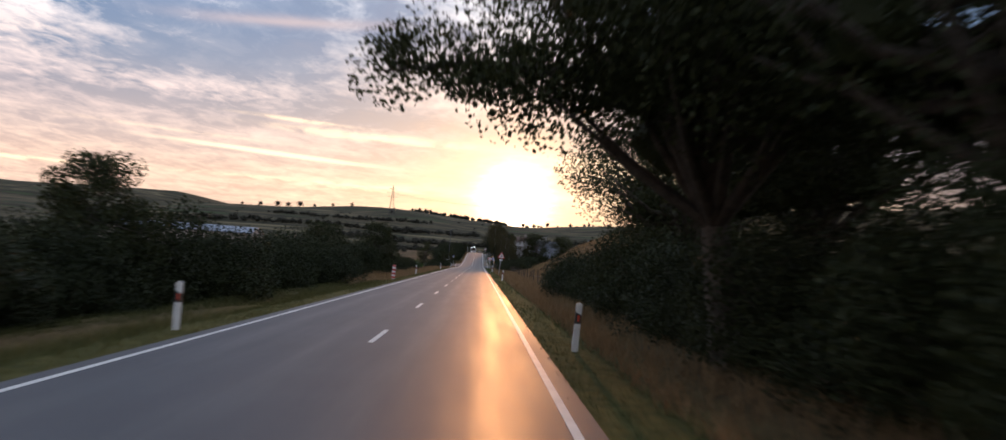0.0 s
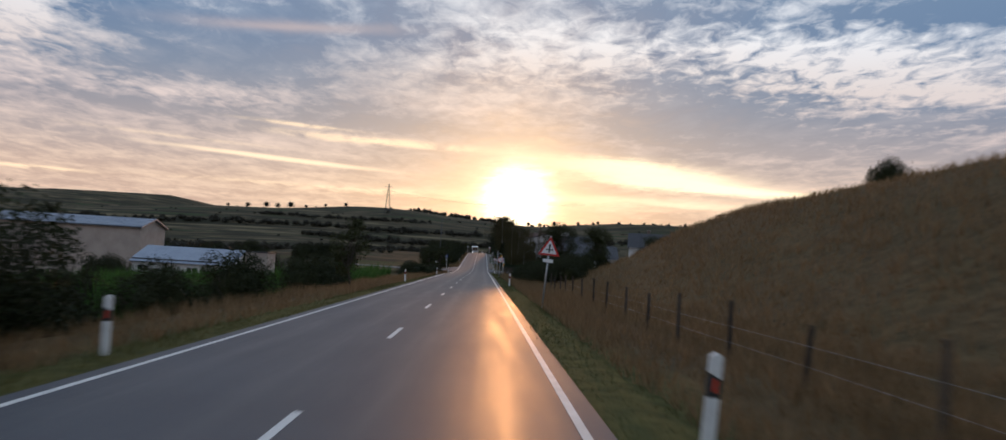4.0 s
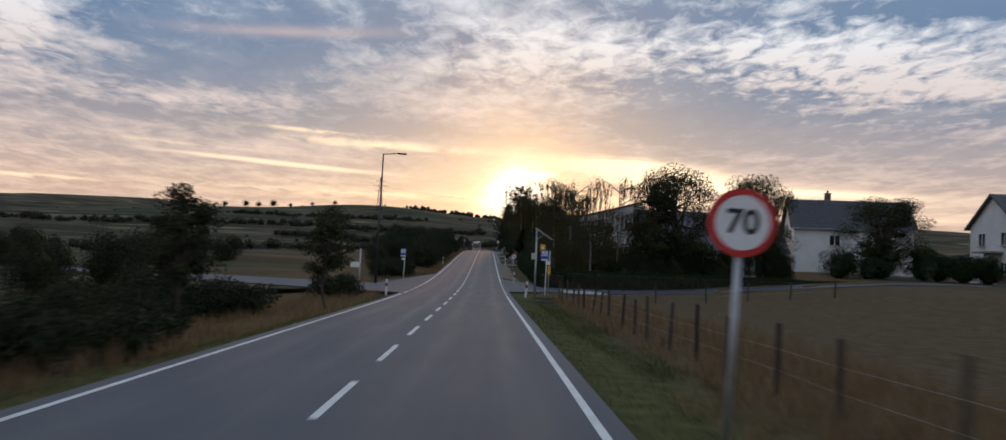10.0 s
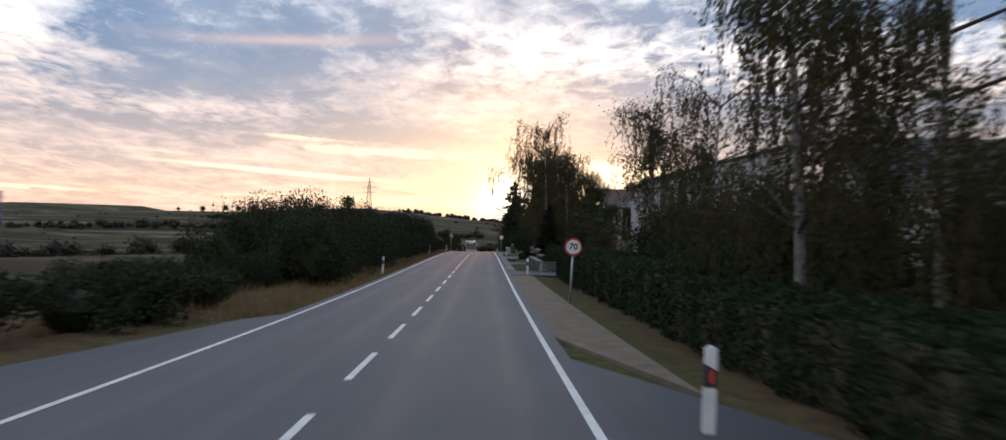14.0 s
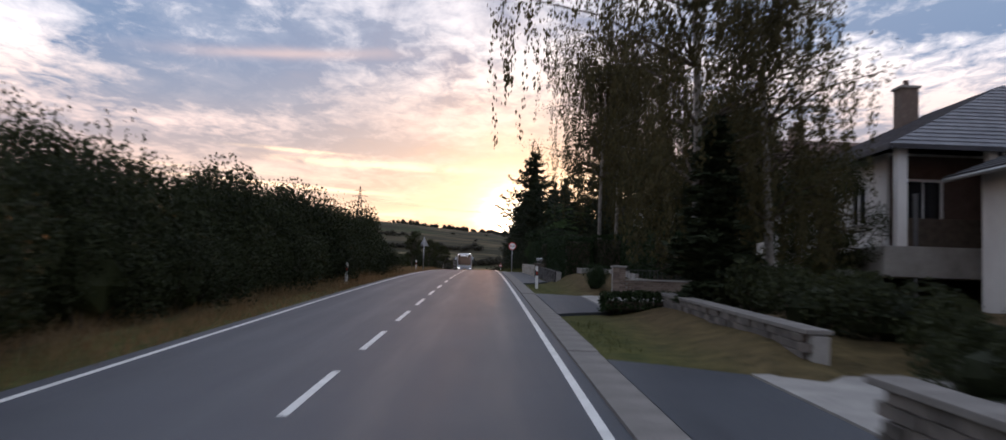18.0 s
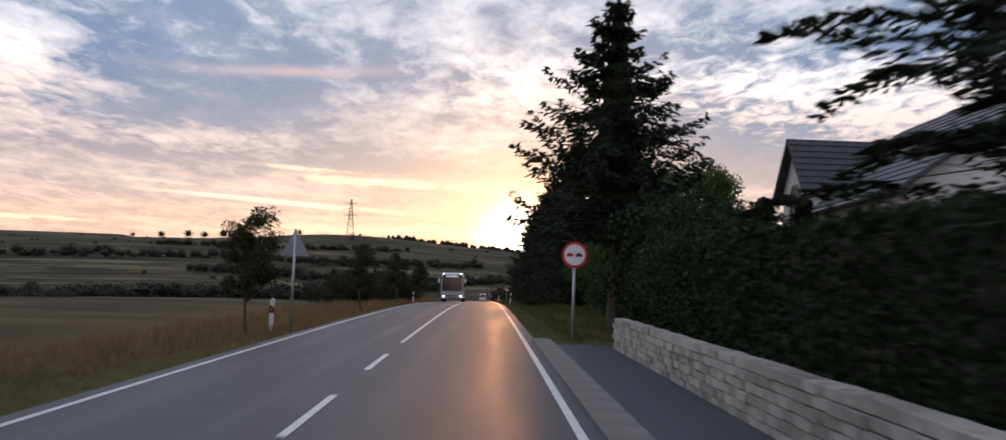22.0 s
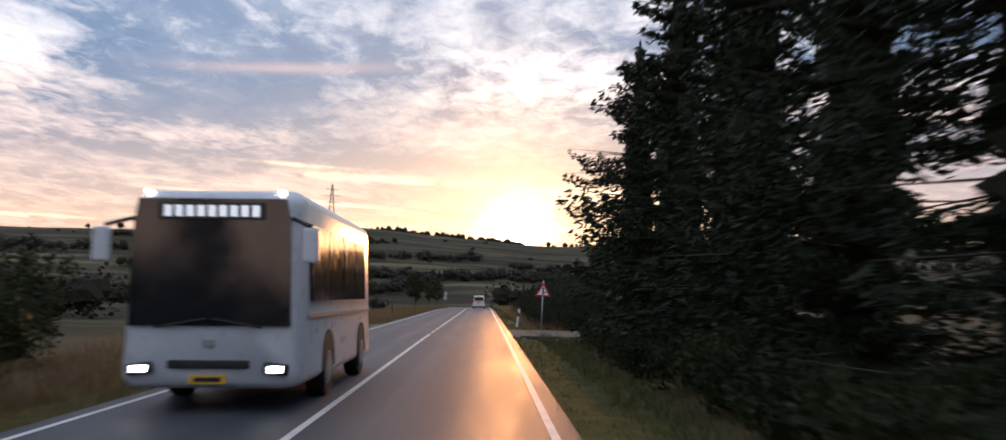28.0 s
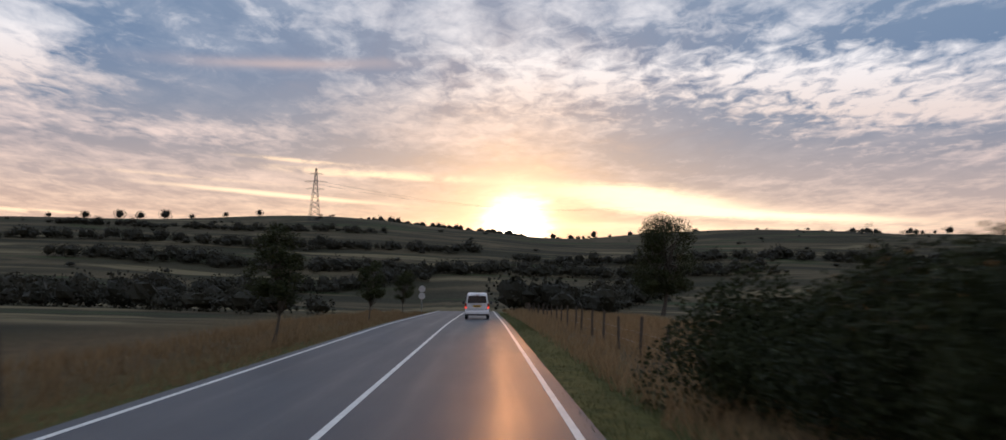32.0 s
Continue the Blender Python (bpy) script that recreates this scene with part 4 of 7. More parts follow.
    plant("thin_birch", 9.0, 299.0, 0.9, 0.7, None, g)
    row("hazel_shrub", 11.6, 281, 11.8, 304, 8, 1.15, "shrubs behind the hedge", 0.5, 1.1)
    row("garden_shrub", 9.6, 281, 9.8, 300, 6, 1.0, "shrubs behind the hedge", 0.5)
    # left shrubbery along the climb
    g = "tall shrubs along the left side of the climb"
    row("bramble", -7.6, 277, -7.4, 292, 8, 1.0, g, 0.5)
    row("hazel_shrub", -9.0, 284, -8.4, 300, 7, 0.5, g, 0.35)
    row("hazel_shrub", -8.0, 302, -7.6, 336, 13, 1.0, g, 0.35, 1.1)
    row("hazel_shrub", -7.7, 338, -7.4, 391, 20, 1.05, g, 0.35, 1.35)
    row("shrub", -6.4, 300, -6.0, 389, 29, 0.9, g, 0.3, 1.15)
    row("hazel_shrub", -11.2, 304, -10.6, 384, 12, 1.2, g, 0.6, 1.25)
    plant("slim_tree", -8.0, 322.0, 1.15, 0.2)
    # gardens
    g = "weeping birches in the garden"
    plant("birch_tree", 7.5, 345.9, 1.12, 0.0, None, g, "", 1.1)
    plant("thin_birch", 9.7, 346.6, 1.1, 2.2, None, g)
    plant("tall_birch", 7.7, 367.6, 0.95, 1.0, None, g)
    plant("tall_birch", 8.6, 368.4, 1.0, 3.4, None, g)
    plant("tall_birch", 10.4, 368.0, 0.95, 5.0, None, g)
    plant("cypress", 7.75, 344.9, 1.12, 0.3)
    plant("garden_shrub", 6.25, 357.0, 0.30, 0.9, None, "", "small round clipped bush beside the brick pillar", 1.3)
    plant("spruce_tree", 12.0, 364.0, 0.6, 0.9)
    plant("spruce_tree", 12.8, 358.5, 0.55, 2.9)
    plant("lime_tree", 13.5, 352.5, 0.42, 0.9)
    plant("lime_tree", 13.6, 365.6, 0.72, 3.1)
    plant("slim_tree", 8.4, 319.4, 1.12, 0.9, None, "", "slim dark garden tree above the stone wall")
    plant("slim_tree", 9.2, 313.4, 1.0, 0.9, None, "", "young green tree in front of the pale house")
    plant("lime_tree", 9.4, 360.0, 0.42, 2.0)
    plant("cedar_tree", 10.9, 389.0, 1.0, 0.4)
    plant("spruce_tree", 6.5, 409.8, 1.0, 1.2)
    plant("spruce_tree", 10.4, 384.0, 0.5, 2.2)
    row("bramble", 6.7, 319, 6.9, 328, 6, 0.5, "flowering shrubs above the stone wall", 0.35)
    row("bramble", 8.4, 332, 9.0, 346, 7, 0.9, "flowering shrubs above the stone wall", 0.35)
    plant("garden_shrub", 7.4, 400.2, 1.0, 0.2, None, "", "", 1.1)
    plant("garden_shrub", 8.0, 403.4, 1.3, 1.7, None, "", "", 1.2)
    plant("garden_shrub", 9.0, 407.0, 1.45, 3.1, None, "", "", 1.1)
    plant("garden_shrub", 9.4, 411.5, 1.5, 4.7, None, "", "", 1.05)
    row("cypress", 11.9, 405.0, 10.5, 408.0, 2, 1.0, "dark cypresses beside the white house", 0.15)
    g = "tall leafy shrubs beside the road"
    plant("leafy_bush", 11.0, 431.5, 1.0, 0.3, None, g)
    plant("leafy_bush", 11.2, 435.5, 1.02, 2.3, None, g)
    plant("leafy_bush", 11.0, 426.0, 1.02, 4.3, None, g)
    plant("leafy_bush", 11.6, 420.5, 0.98, 5.3, None, g)
    row("garden_shrub", 8.2, 413, 9.2, 421, 3, 1.0, g, 0.25, 1.1)
    # spruce row
    g = "row of spruces beside the road"
    rng = np.random.default_rng(5)
    for k in range(11):
        plant("forest_spruce", (8.5 if k < 9 else 8.0) + rng.normal() * 0.2, 441 + 5.8 * k, rng.uniform(0.86, 1.0), rng.uniform(0, 6), None, g)
    for k in range(2):
        plant("forest_spruce", 12.8 + rng.normal() * 0.4, 447 + 16 * k, rng.uniform(0.95, 1.1), rng.uniform(0, 6), None, g)
    plant("forest_spruce", 11.3, 446.0, 0.98, 1.7, None, g)
    plant("forest_spruce", 12.0, 439.0, 0.95, 3.7, None, g)
    plant("forest_spruce", 10.6, 496.5, 1.0, 0.7, None, g)
    row("bramble", 6.3, 446, 6.2, 498, 16, 0.9, "low growth under the spruces", 0.3)
    g = "dense shrubs at the end of the spruce row"
    row("hazel_shrub", 8.6, 509, 8.4, 541, 10, 0.88, g, 0.4)
    row("shrub", 7.0, 512, 6.9, 546, 15, 0.9, g, 0.3)
    row("hazel_shrub", 11.5, 507, 11.5, 540, 9, 0.95, g, 0.6)
    plant("field_tree", 11.2, 513.0, 0.82, 0.4)
    plant("field_tree", 11.4, 519.0, 0.8, 3.4)
    # young trees on the left verge
    for k, (x, y, s) in enumerate([(-4.5, 403.6, 0.85), (-4.3, 425.3, 0.82), (-4.4, 445.7, 0.9), (-4.6, 470.0, 1.0), (-4.9, 560.0, 0.95), (-5.0, 586.0, 0.9), (-5.0, 610.0, 0.95)]):
        plant("young_tree", x, y, s, k * 1.1, None, "young trees along the left verge")
    plant("slim_tree", -4.7, 519.0, 0.55, 1.1, None, "", "", 1.5)
    row("shrub", -8.2, 446, -8.6, 487, 15, 1.12, "bushes beside the stubble field", 0.5)
    plant("shrub", -7.6, 497.0, 0.62, 0.4)
    plant("shrub", -7.4, 449.0, 0.9, 0.4)
    plant("lime_tree", 28.0, 660.0, 1.15, 0.3, None, "", "lone dark tree in the field beyond the fence")
    plant("field_tree", 62.0, 690.0, 1.0, 0.9)


build_plants()


def far_woods():
    """Hedgerows, scrub and woods on the valley floor and the ridge, as one mass."""
    rng = np.random.default_rng(40)
    chunks, cores = [], []
    rings, spokes = 5, 9
    lump = np.array([(math.sin(a) * math.cos(b), math.sin(a) * math.sin(b), math.cos(a)) for a in np.linspace(0.15, 2.7, rings) for b in np.arange(spokes) * math.tau / spokes])
    lump_faces = np.array([(i * spokes + k, i * spokes + (k + 1) % spokes, (i + 1) * spokes + (k + 1) % spokes, (i + 1) * spokes + k) for i in range(rings - 1) for k in range(spokes)])

    def clump(x, y, r, h, n):
        z = float(land(x, y))
        p = in_ball(rng, n, 0.6) * (r, r, h * 0.55) + (x, y, z + h * 0.45)
        chunks.append(quads(rng, p, 0.11 * r + 0.1))
        q = lump * (r * 0.62, r * 0.62, h * 0.36) * rng.uniform(0.6, 1.15, (len(lump), 1)) + (x, y, z + h * 0.45)
        cores.append((q, lump_faces))

    # hedgerows across the valley, long and low
    for x0, y0, x1, y1, n, r in ((-50, 300, -200, 420, 60, 2.6), (-30, 420, -160, 480, 56, 2.2),
                                 (-22, 540, -150, 600, 60, 2.4), (-230, 330, -90, 620, 70, 3.0), (-18, 640, -190, 690, 130, 2.8), (-320, 480, -60, 800, 100, 3.4),
                                 (-90, 700, -20, 860, 110, 3.4), (10, 660, 60, 860, 110, 3.4), (30, 600, 120, 700, 60, 2.8), (-150, 860, 120, 900, 230, 3.6), (-400, 900, 0, 980, 240, 3.8),
                                 (20, 940, 320, 1000, 170, 4.0), (-240, 1040, -60, 1065, 120, 3.0)):
        for k in range(n):
            f = (k + rng.uniform(0, 1)) / n
            s = rng.uniform(0.5, 1.3)
            clump(x0 + (x1 - x0) * f + rng.normal() * r, y0 + (y1 - y0) * f + rng.normal() * r * 1.5, r * s, r * s * rng.uniform(0.9, 1.6), 130)
    # scrub scattered over the slope
    for k in range(110):
        x, y = rng.uniform(-420, 330), rng.uniform(690, 1300)
        s = rng.uniform(0.8, 2.2)
        clump(x, y, s * 1.3, s, 50)
    # trees on the crest
    for k in range(150):
        x = rng.uniform(-105, 40) if k < 100 else rng.uniform(60, 420)
        s = rng.uniform(2.2, 5.0)
        clump(x, 1335 + rng.normal() * 12, s, s * rng.uniform(1.3, 2.2), 70)
    for x, y, s in ((-289, 1194, 3.0), (-270, 1208, 3.8), (-258, 1218, 3.2), (-246, 1236, 4.2), (-228, 1244, 2.0), (-310, 1182, 2.0), (-205, 1255, 2.2), (-180, 1262, 2.6)):
        clump(x, y, s * 1.35, s * 2.1, 260)
    v, f = joined(chunks + cores)
    o = new("far_woods", mesh_of("far_woods", v, f, FAR_LEAF))
    tagged(o, "dark hedgerows, scrub and woods across the far valley", "woodland", kind="stuff")


far_woods()


def grass():
    """Verge grass: short by the road, tall and dry further out."""
    rng = np.random.default_rng(77)

    def sheet(name, label, n, xr, yr, tall, mat, skip=None, blades=4, width=0.018, lean=0.35):
        x, y = rng.uniform(*xr, n), rng.uniform(*yr, n)
        keep = np.ones(n, bool) if skip is None else ~skip(x, y)
        x, y = x[keep], y[keep]
        patch = 0.55 + 0.75 * np.clip(0.5 + 0.5 * np.sin(y * 0.23 + x) * np.sin(y * 0.071 + 2 * x), 0, 1)
        z = land(x, y) - 0.03
        root = np.repeat(np.stack([x, y, z], -1), blades, 0) + rng.normal(size=(len(x) * blades, 3)) * (0.07, 0.07, 0)
        h = np.repeat(tall * patch, blades) * rng.uniform(0.5, 1.25, len(root))
        a = rng.uniform(0, math.tau, len(root))
        w = np.stack([np.cos(a), np.sin(a), 0 * a], -1) * width * (0.6 + h[:, None])
        bend = rng.normal(size=(len(root), 3)) * (lean, lean, 0) * h[:, None]
        v = np.stack([root - w, root + w, root + bend + np.stack([0 * h, 0 * h, h], -1)], 1).reshape(-1, 3)
        f = np.arange(len(v)).reshape(-1, 3)
        tagged(new(name, mesh_of(name, v.tolist(), f.tolist(), mat)), label, "grass", kind="stuff")

    no_r = lambda x, y: ((y > 243) & (y < 263)) | ((y > 262) & (y < 318) & (x < 6.3)) | ((y > 311) & (y < 402.5) & ((x < 4.02) | (y > 366.5) | ((y > 343.5) & (y < 357)) | ((y > 327) & (y < 337.5)) | ((y > 311) & (y < 318)))) | ((y > 318) & (y < 402) & (x > 5.2) & (y < 337)) | ((y > 266) & (y < 318) & (x < 4.5))
    no_l = lambda x, y: (y > 245.5) & (y < 283) & (x > -7.6)
    sheet("mown_grass", "short green grass beside the road edge", 26000, (3.42, 4.7), (-10, 620), 0.11, GRASS_GREEN, lambda x, y: no_r(x, y) | (rng.uniform(0, 1, len(x)) < 0.1), 3, 0.012)
    sheet("mown_grass", "short yellowing grass on the left verge", 12500, (-4.6, -3.5), (-10, 290), 0.12, GRASS_GREEN, no_l, 3, 0.012)
    sheet("dry_grass", "dry orange-brown grass along the left road edge", 16000, (-4.9, -3.5), (284, 620), 0.22, GRASS_DRY, no_l, 3, 0.012)
    sheet("dry_grass", "tall dry straw-coloured grass on the right bank", 26000, (4.5, 9.5), (0, 320), 0.46, GRASS_DRY, lambda x, y: no_r(x, y) | ((x < 5.7) & (y > 203)), 4, 0.012)
    sheet("mown_grass", "short pale green grass between the road and the meadow fence", 6500, (4.6, 5.9), (203, 246), 0.10, GRASS_GREEN, None, 3, 0.012)
    sheet("dry_grass", "dry grass on the slope of the hill", 15000, (7, 26), (56, 180), 0.45, GRASS_DRY, None, 4, 0.016)
    sheet("dry_grass", "green grass at the foot of the spruces", 8000, (4.4, 9.5), (402, 503), 0.34, GRASS_GREEN, None, 4, 0.012)
    sheet("dry_grass", "tall dry grass by the wire fence", 14000, (4.4, 16), (511, 640), 0.5, GRASS_DRY, None, 4, 0.012)
    sheet("dry_grass", "tall dry grass below the left verge", 27000, (-9.5, -4.4), (60, 620), 0.46, GRASS_DRY, no_l, 4, 0.012)
    sheet("mown_grass", "yellow-green grass sloping down from the road", 9000, (-7.5, -4.3), (-2, 64), 0.2, GRASS_GREEN, None, 4, 0.012)
    sheet("lawn_grass", "short bright green garden lawn behind the clipped hedge", 9000, (8.6, 17), (265.5, 279), 0.16, CORN, None, 4, 0.012)
    sheet("corn_plants", "dense green maize field below the road", 15000, (-36, -10.5), (136, 200), 2.1, CORN, None, 6, 0.035, 0.22)


grass()

# ---------------------------------------------------------------- paving and side roads
def ground_z(x, y):
    return float(road_z(y)) + FALL * min(max(x, -4.6), 4.6)


def pad(name, corners, material, label, lift=0.012, thick=0.1, kind="structure", n=10):
    """A paved patch over the ground between four corners, given in turn."""
    a, b, c, d = (Vector((*q, 0)) for q in corners)
    verts, faces = [], []
    for i in range(n + 1):
        for j in range(n + 1):
            p = a.lerp(b, i / n).lerp(d.lerp(c, i / n), j / n)
            verts.append((p.x, p.y, max(ground_z(p.x, p.y), float(land(p.x, p.y)) + 0.03) + lift))
    m = n + 1
    for i in range(n):
        for j in range(n):
            q = i * m + j
            faces.append((q, q + m, q + m + 1, q + 1))
    base = len(verts)
    verts += [(x, y, z - thick) for x, y, z in verts]
    for i in range(n):
        for q, r in ((i, i + 1), (n * m + i, n * m + i + 1), (i * m, (i + 1) * m), (i * m + n, (i + 1) * m + n)):
            faces.append((q, r, r + base, q + base))
    bm = bmesh.new()
    me = mesh_of(name, verts, faces, material)
    bm.from_mesh(me)
    bmesh.ops.recalc_face_normals(bm, faces=bm.faces)
    bm.to_mesh(me)
    bm.free()
    return tagged(new(name, me), label, name.replace("_", " "), kind=kind)


def paving():
    pad("side_road", [(3.37, 251.5), (8.2, 255.0), (8.0, 262.0), (3.37, 276.0)], SIDE_ASPHALT, "grey asphalt mouth of the side road", -0.002)
    pad("side_road", [(8.2, 254.9), (60.0, 268.0), (60.0, 272.0), (8.0, 261.9)], SIDE_ASPHALT, "grey asphalt side road into the village", -0.002)
    pad("bus_bay", [(-3.39, 246.5), (-3.39, 285.0), (-4.2, 283.0), (-7.0, 262.0)], SIDE_ASPHALT, "worn grey asphalt bus bay beside the road", -0.004)
    pad("side_road", [(-3.4, 246.6), (-7.0, 262.0), (-34.0, 268.0), (-34.0, 262.0)], SIDE_ASPHALT, "narrow asphalt lane leading into the fields", -0.008)
    pad("gravel_shoulder", [(3.37, 280.0), (4.9, 272.0), (4.6, 318.0), (3.37, 318.0)], GRAVEL, "pale sandy gravel shoulder beside the road", -0.003)
    pad("footpath", [(3.88, 366.8), (5.18, 368.3), (5.15, 401.0), (3.88, 401.0)], SIDE_ASPHALT, "dark asphalt footpath behind the kerb", 0.035)
    pad("driveway", [(3.5, 311.8), (9.0, 312.6), (9.0, 316.8), (3.5, 317.6)], SIDE_ASPHALT, "dark asphalt driveway beside the clipped hedge", 0.02)
    pad("driveway", [(3.88, 329.6), (5.66, 330.2), (5.66, 334.6), (3.88, 336.0)], SIDE_ASPHALT, "asphalt driveway crossing the footpath", 0.03)
    pad("driveway", [(3.88, 345.4), (5.34, 346.6), (5.42, 354.9), (3.88, 356.0)], SIDE_ASPHALT, "dark asphalt driveway up to the brick wall", 0.042)
    pad("forecourt", [(5.50, 347.1), (11.5, 347.5), (11.5, 356.2), (5.50, 355.6)], CONCRETE, "pale concrete forecourt of a house", 0.04)
    pad("forecourt", [(5.72, 330.0), (10.5, 330.0), (10.5, 334.9), (5.72, 334.7)], CONCRETE, "pale concrete forecourt beside a garden wall", 0.035)
    pad("drain_channel", [(5.345, 346.7), (5.495, 346.9), (5.495, 355.2), (5.425, 354.9)], DARK_METAL, "dark slotted drain channel across the driveway", 0.035)
    pad("farm_track", [(3.37, 503.0), (3.37, 510.5), (16.0, 511.5), (16.0, 507.5)], GRAVEL, "dusty gravel field track joining the road", -0.006)
    pad("gravel_patch", [(-3.4, 509.5), (-3.4, 518.0), (-5.6, 516.5), (-5.6, 510.5)], GRAVEL, "gravel patch round the speed camera", -0.006)
    # zebra crossing over the side road
    z = pad("crossing", [(7.2, 252.6), (10.6, 252.3), (10.6, 258.6), (7.2, 259.0)], SIDE_ASPHALT, "white zebra bars across the asphalt side road", 0.006, 0.004)
    for k in range(5):
        y = 253.2 + 1.12 * k
        s = pad("zebra_bar", [(7.4, y), (10.4, y - 0.4), (10.4, y + 0.12), (7.4, y + 0.52)], PAINT, "", 0.012, 0.003, n=3)
        for key in ("label", "category", "kind"):
            if key in s:
                del s[key]
        s.parent = z
    # kerb stones
    k = thing("kerb", Matrix(), "row of pale concrete kerb stones along the footpath", "kerb", kind="structure")
    bm = slab(0, 0, 0, 0.50, 0.996, 0.22, 0.006)
    me = part("kerb_stone", bm, COPING, k).data
    first = k.children[0]
    y = 318.5
    while y < 403:
        o = first if y == 318.5 else new("kerb_stone", me)
        o.parent = k
        low = 0.05 if (y < 327 or 329 < y < 337.5 or 345 < y < 356) else 0.0
        o.matrix_basis = pose(3.62, y, ground_z(3.62, y) - 0.06 - low * 0.3, math.degrees(math.atan((ground_z(0, y + 1) - ground_z(0, y - 1)) / 2)))
        y += 1.0


COPING = varied("weathered_coping", (0.12, 0.11, 0.10), (0.22, 0.205, 0.19), 0.85, 1.4, 30, 0.3)
GRAVEL = varied("gravel", (0.11, 0.085, 0.06), (0.22, 0.175, 0.125), 0.95, 2.0, 60, 0.6)
paving()


# ---------------------------------------------------------------- posts, signs, lamps
def at(x, y, turn=0.0, lean=0.0, lift=0.0):
    return pose(x, y, float(land(x, y)) + lift, 0, lean, turn)


def delineators():
    spots = [(4.1, 18.7, 2), (-4.1, 18.9, 0), (-4.25, 91.5, 0), (4.25, 85.0, 3), (-4.3, 151.0, -1), (4.2, 148.5, 1), (-4.15, 200.0, 0), (4.32, 245.9, 5),
             (-4.28, 246.1, 0), (4.3, 269.5, 1), (-4.1, 313.5, 1), (4.4, 313.0, -1), (-4.6, 365.5, 0), (4.27, 362.0, -1), (-4.4, 406.0, 1), (-4.4, 460.5, 0),
             (4.35, 461.0, 3), (4.05, 515.8, 7)]
    post = None
    for x, y, lean in spots:
        m = at(x, y, 0, lean, -0.05)
        if post:
            copy_thing(post, m)
            continue
        post = thing("delineator_post", m, "white plastic roadside marker post with a black band", "marker post", "marker posts along the road")
        bm = prism([(-0.06, 0), (0.06, 0), (0.06, 0.62), (-0.06, 0.62)], -0.05, 0.05)
        part("shaft", bm, WHITE_PLASTIC, post)
        part("band", prism([(-0.062, 0.62), (0.062, 0.62), (0.062, 0.80), (-0.062, 0.86)], -0.052, 0.052), BLACK_PLASTIC, post, "slanting black band")
        part("head", prism([(-0.06, 0.86), (0.06, 0.80), (0.06, 1.03), (0.0, 1.06), (-0.06, 1.02)], -0.05, 0.05), WHITE_PLASTIC, post)
        part("reflector", slab(0.005, -0.056, 0.735, 0.04, 0.008, 0.13, 0.002), REFLECT_RED, post, "small amber reflector")


def disc(r, depth, n=40, y=0.0):
    bm = bmesh.new()
    bmesh.ops.create_cone(bm, cap_ends=True, segments=n, radius1=r, radius2=r, depth=depth, matrix=Matrix.Translation((0, y, 0)) @ Matrix.Rotation(math.pi / 2, 4, "X"))
    return bm


def lettering(text, size, parent, material, m, name="numeral"):
    cu = bpy.data.curves.new(name, "FONT")
    cu.body, cu.size, cu.align_x, cu.align_y, cu.extrude = text, size, "CENTER", "CENTER", 0.002
    cu.offset = 0.012
    ob = bpy.data.objects.new(name, cu)
    me = bpy.data.meshes.new_from_object(ob)
    bpy.data.objects.remove(ob)
    me.materials.append(material)
    o = new(name, me)
    o.parent = parent
    o.matrix_basis = m
    return o


def sign_post(t, height, r=0.038):
    part("post", bar((0, 0.05, -0.4), (0, 0.05, height), r, r, 12), GALVANISED, t, "galvanised steel tube", True)
    for dz in (0.22, -0.22):
        part("clamp", slab(0, 0.04, height - 0.35 + dz, 0.13, 0.06, 0.04, 0.006), GALVANISED, t)


FRONT = Matrix.Rotation(math.pi / 2, 4, "X")


def round_sign(x, y, top, label, lean, fill, size=1.0):
    t = thing("round_sign", at(x, y, 0, lean), label, "road sign")
    sign_post(t, top)
    c = Matrix.Translation((0, -0.01, top - 0.42 * size)) @ Matrix.Scale(size, 4)
    b = part("plate", disc(0.45, 0.03), SIGN_RED, t, "white disc with a red rim")
    b.matrix_basis = c
    w = part("face", disc(0.36, 0.012, 40, -0.018), SIGN_WHITE, b)
    fill(t, c)
    return t


def seventy(t, c):
    lettering("70", 0.44, t, SIGN_BLACK, c @ Matrix.Translation((0, -0.027, 0)) @ FRONT)


def no_overtaking(t, c):
    for x, mat in ((-0.16, SIGN_RED), (0.15, SIGN_BLACK)):
        bm = prism([(-0.12, -0.05), (0.12, -0.05), (0.12, 0.02), (0.08, 0.03), (0.05, 0.07), (-0.06, 0.07), (-0.09, 0.03), (-0.12, 0.02)], -0.030, -0.025)
        o = part("car_symbol", bm, mat, t)
        o.matrix_basis = c @ Matrix.Translation((x, 0, -0.01))


def triangle(size, inset=0.0):
    h = size * 0.866
    return [(-size / 2 + inset * 1.73, -h / 3 + inset), (size / 2 - inset * 1.73, -h / 3 + inset), (0, 2 * h / 3 - 2 * inset)]


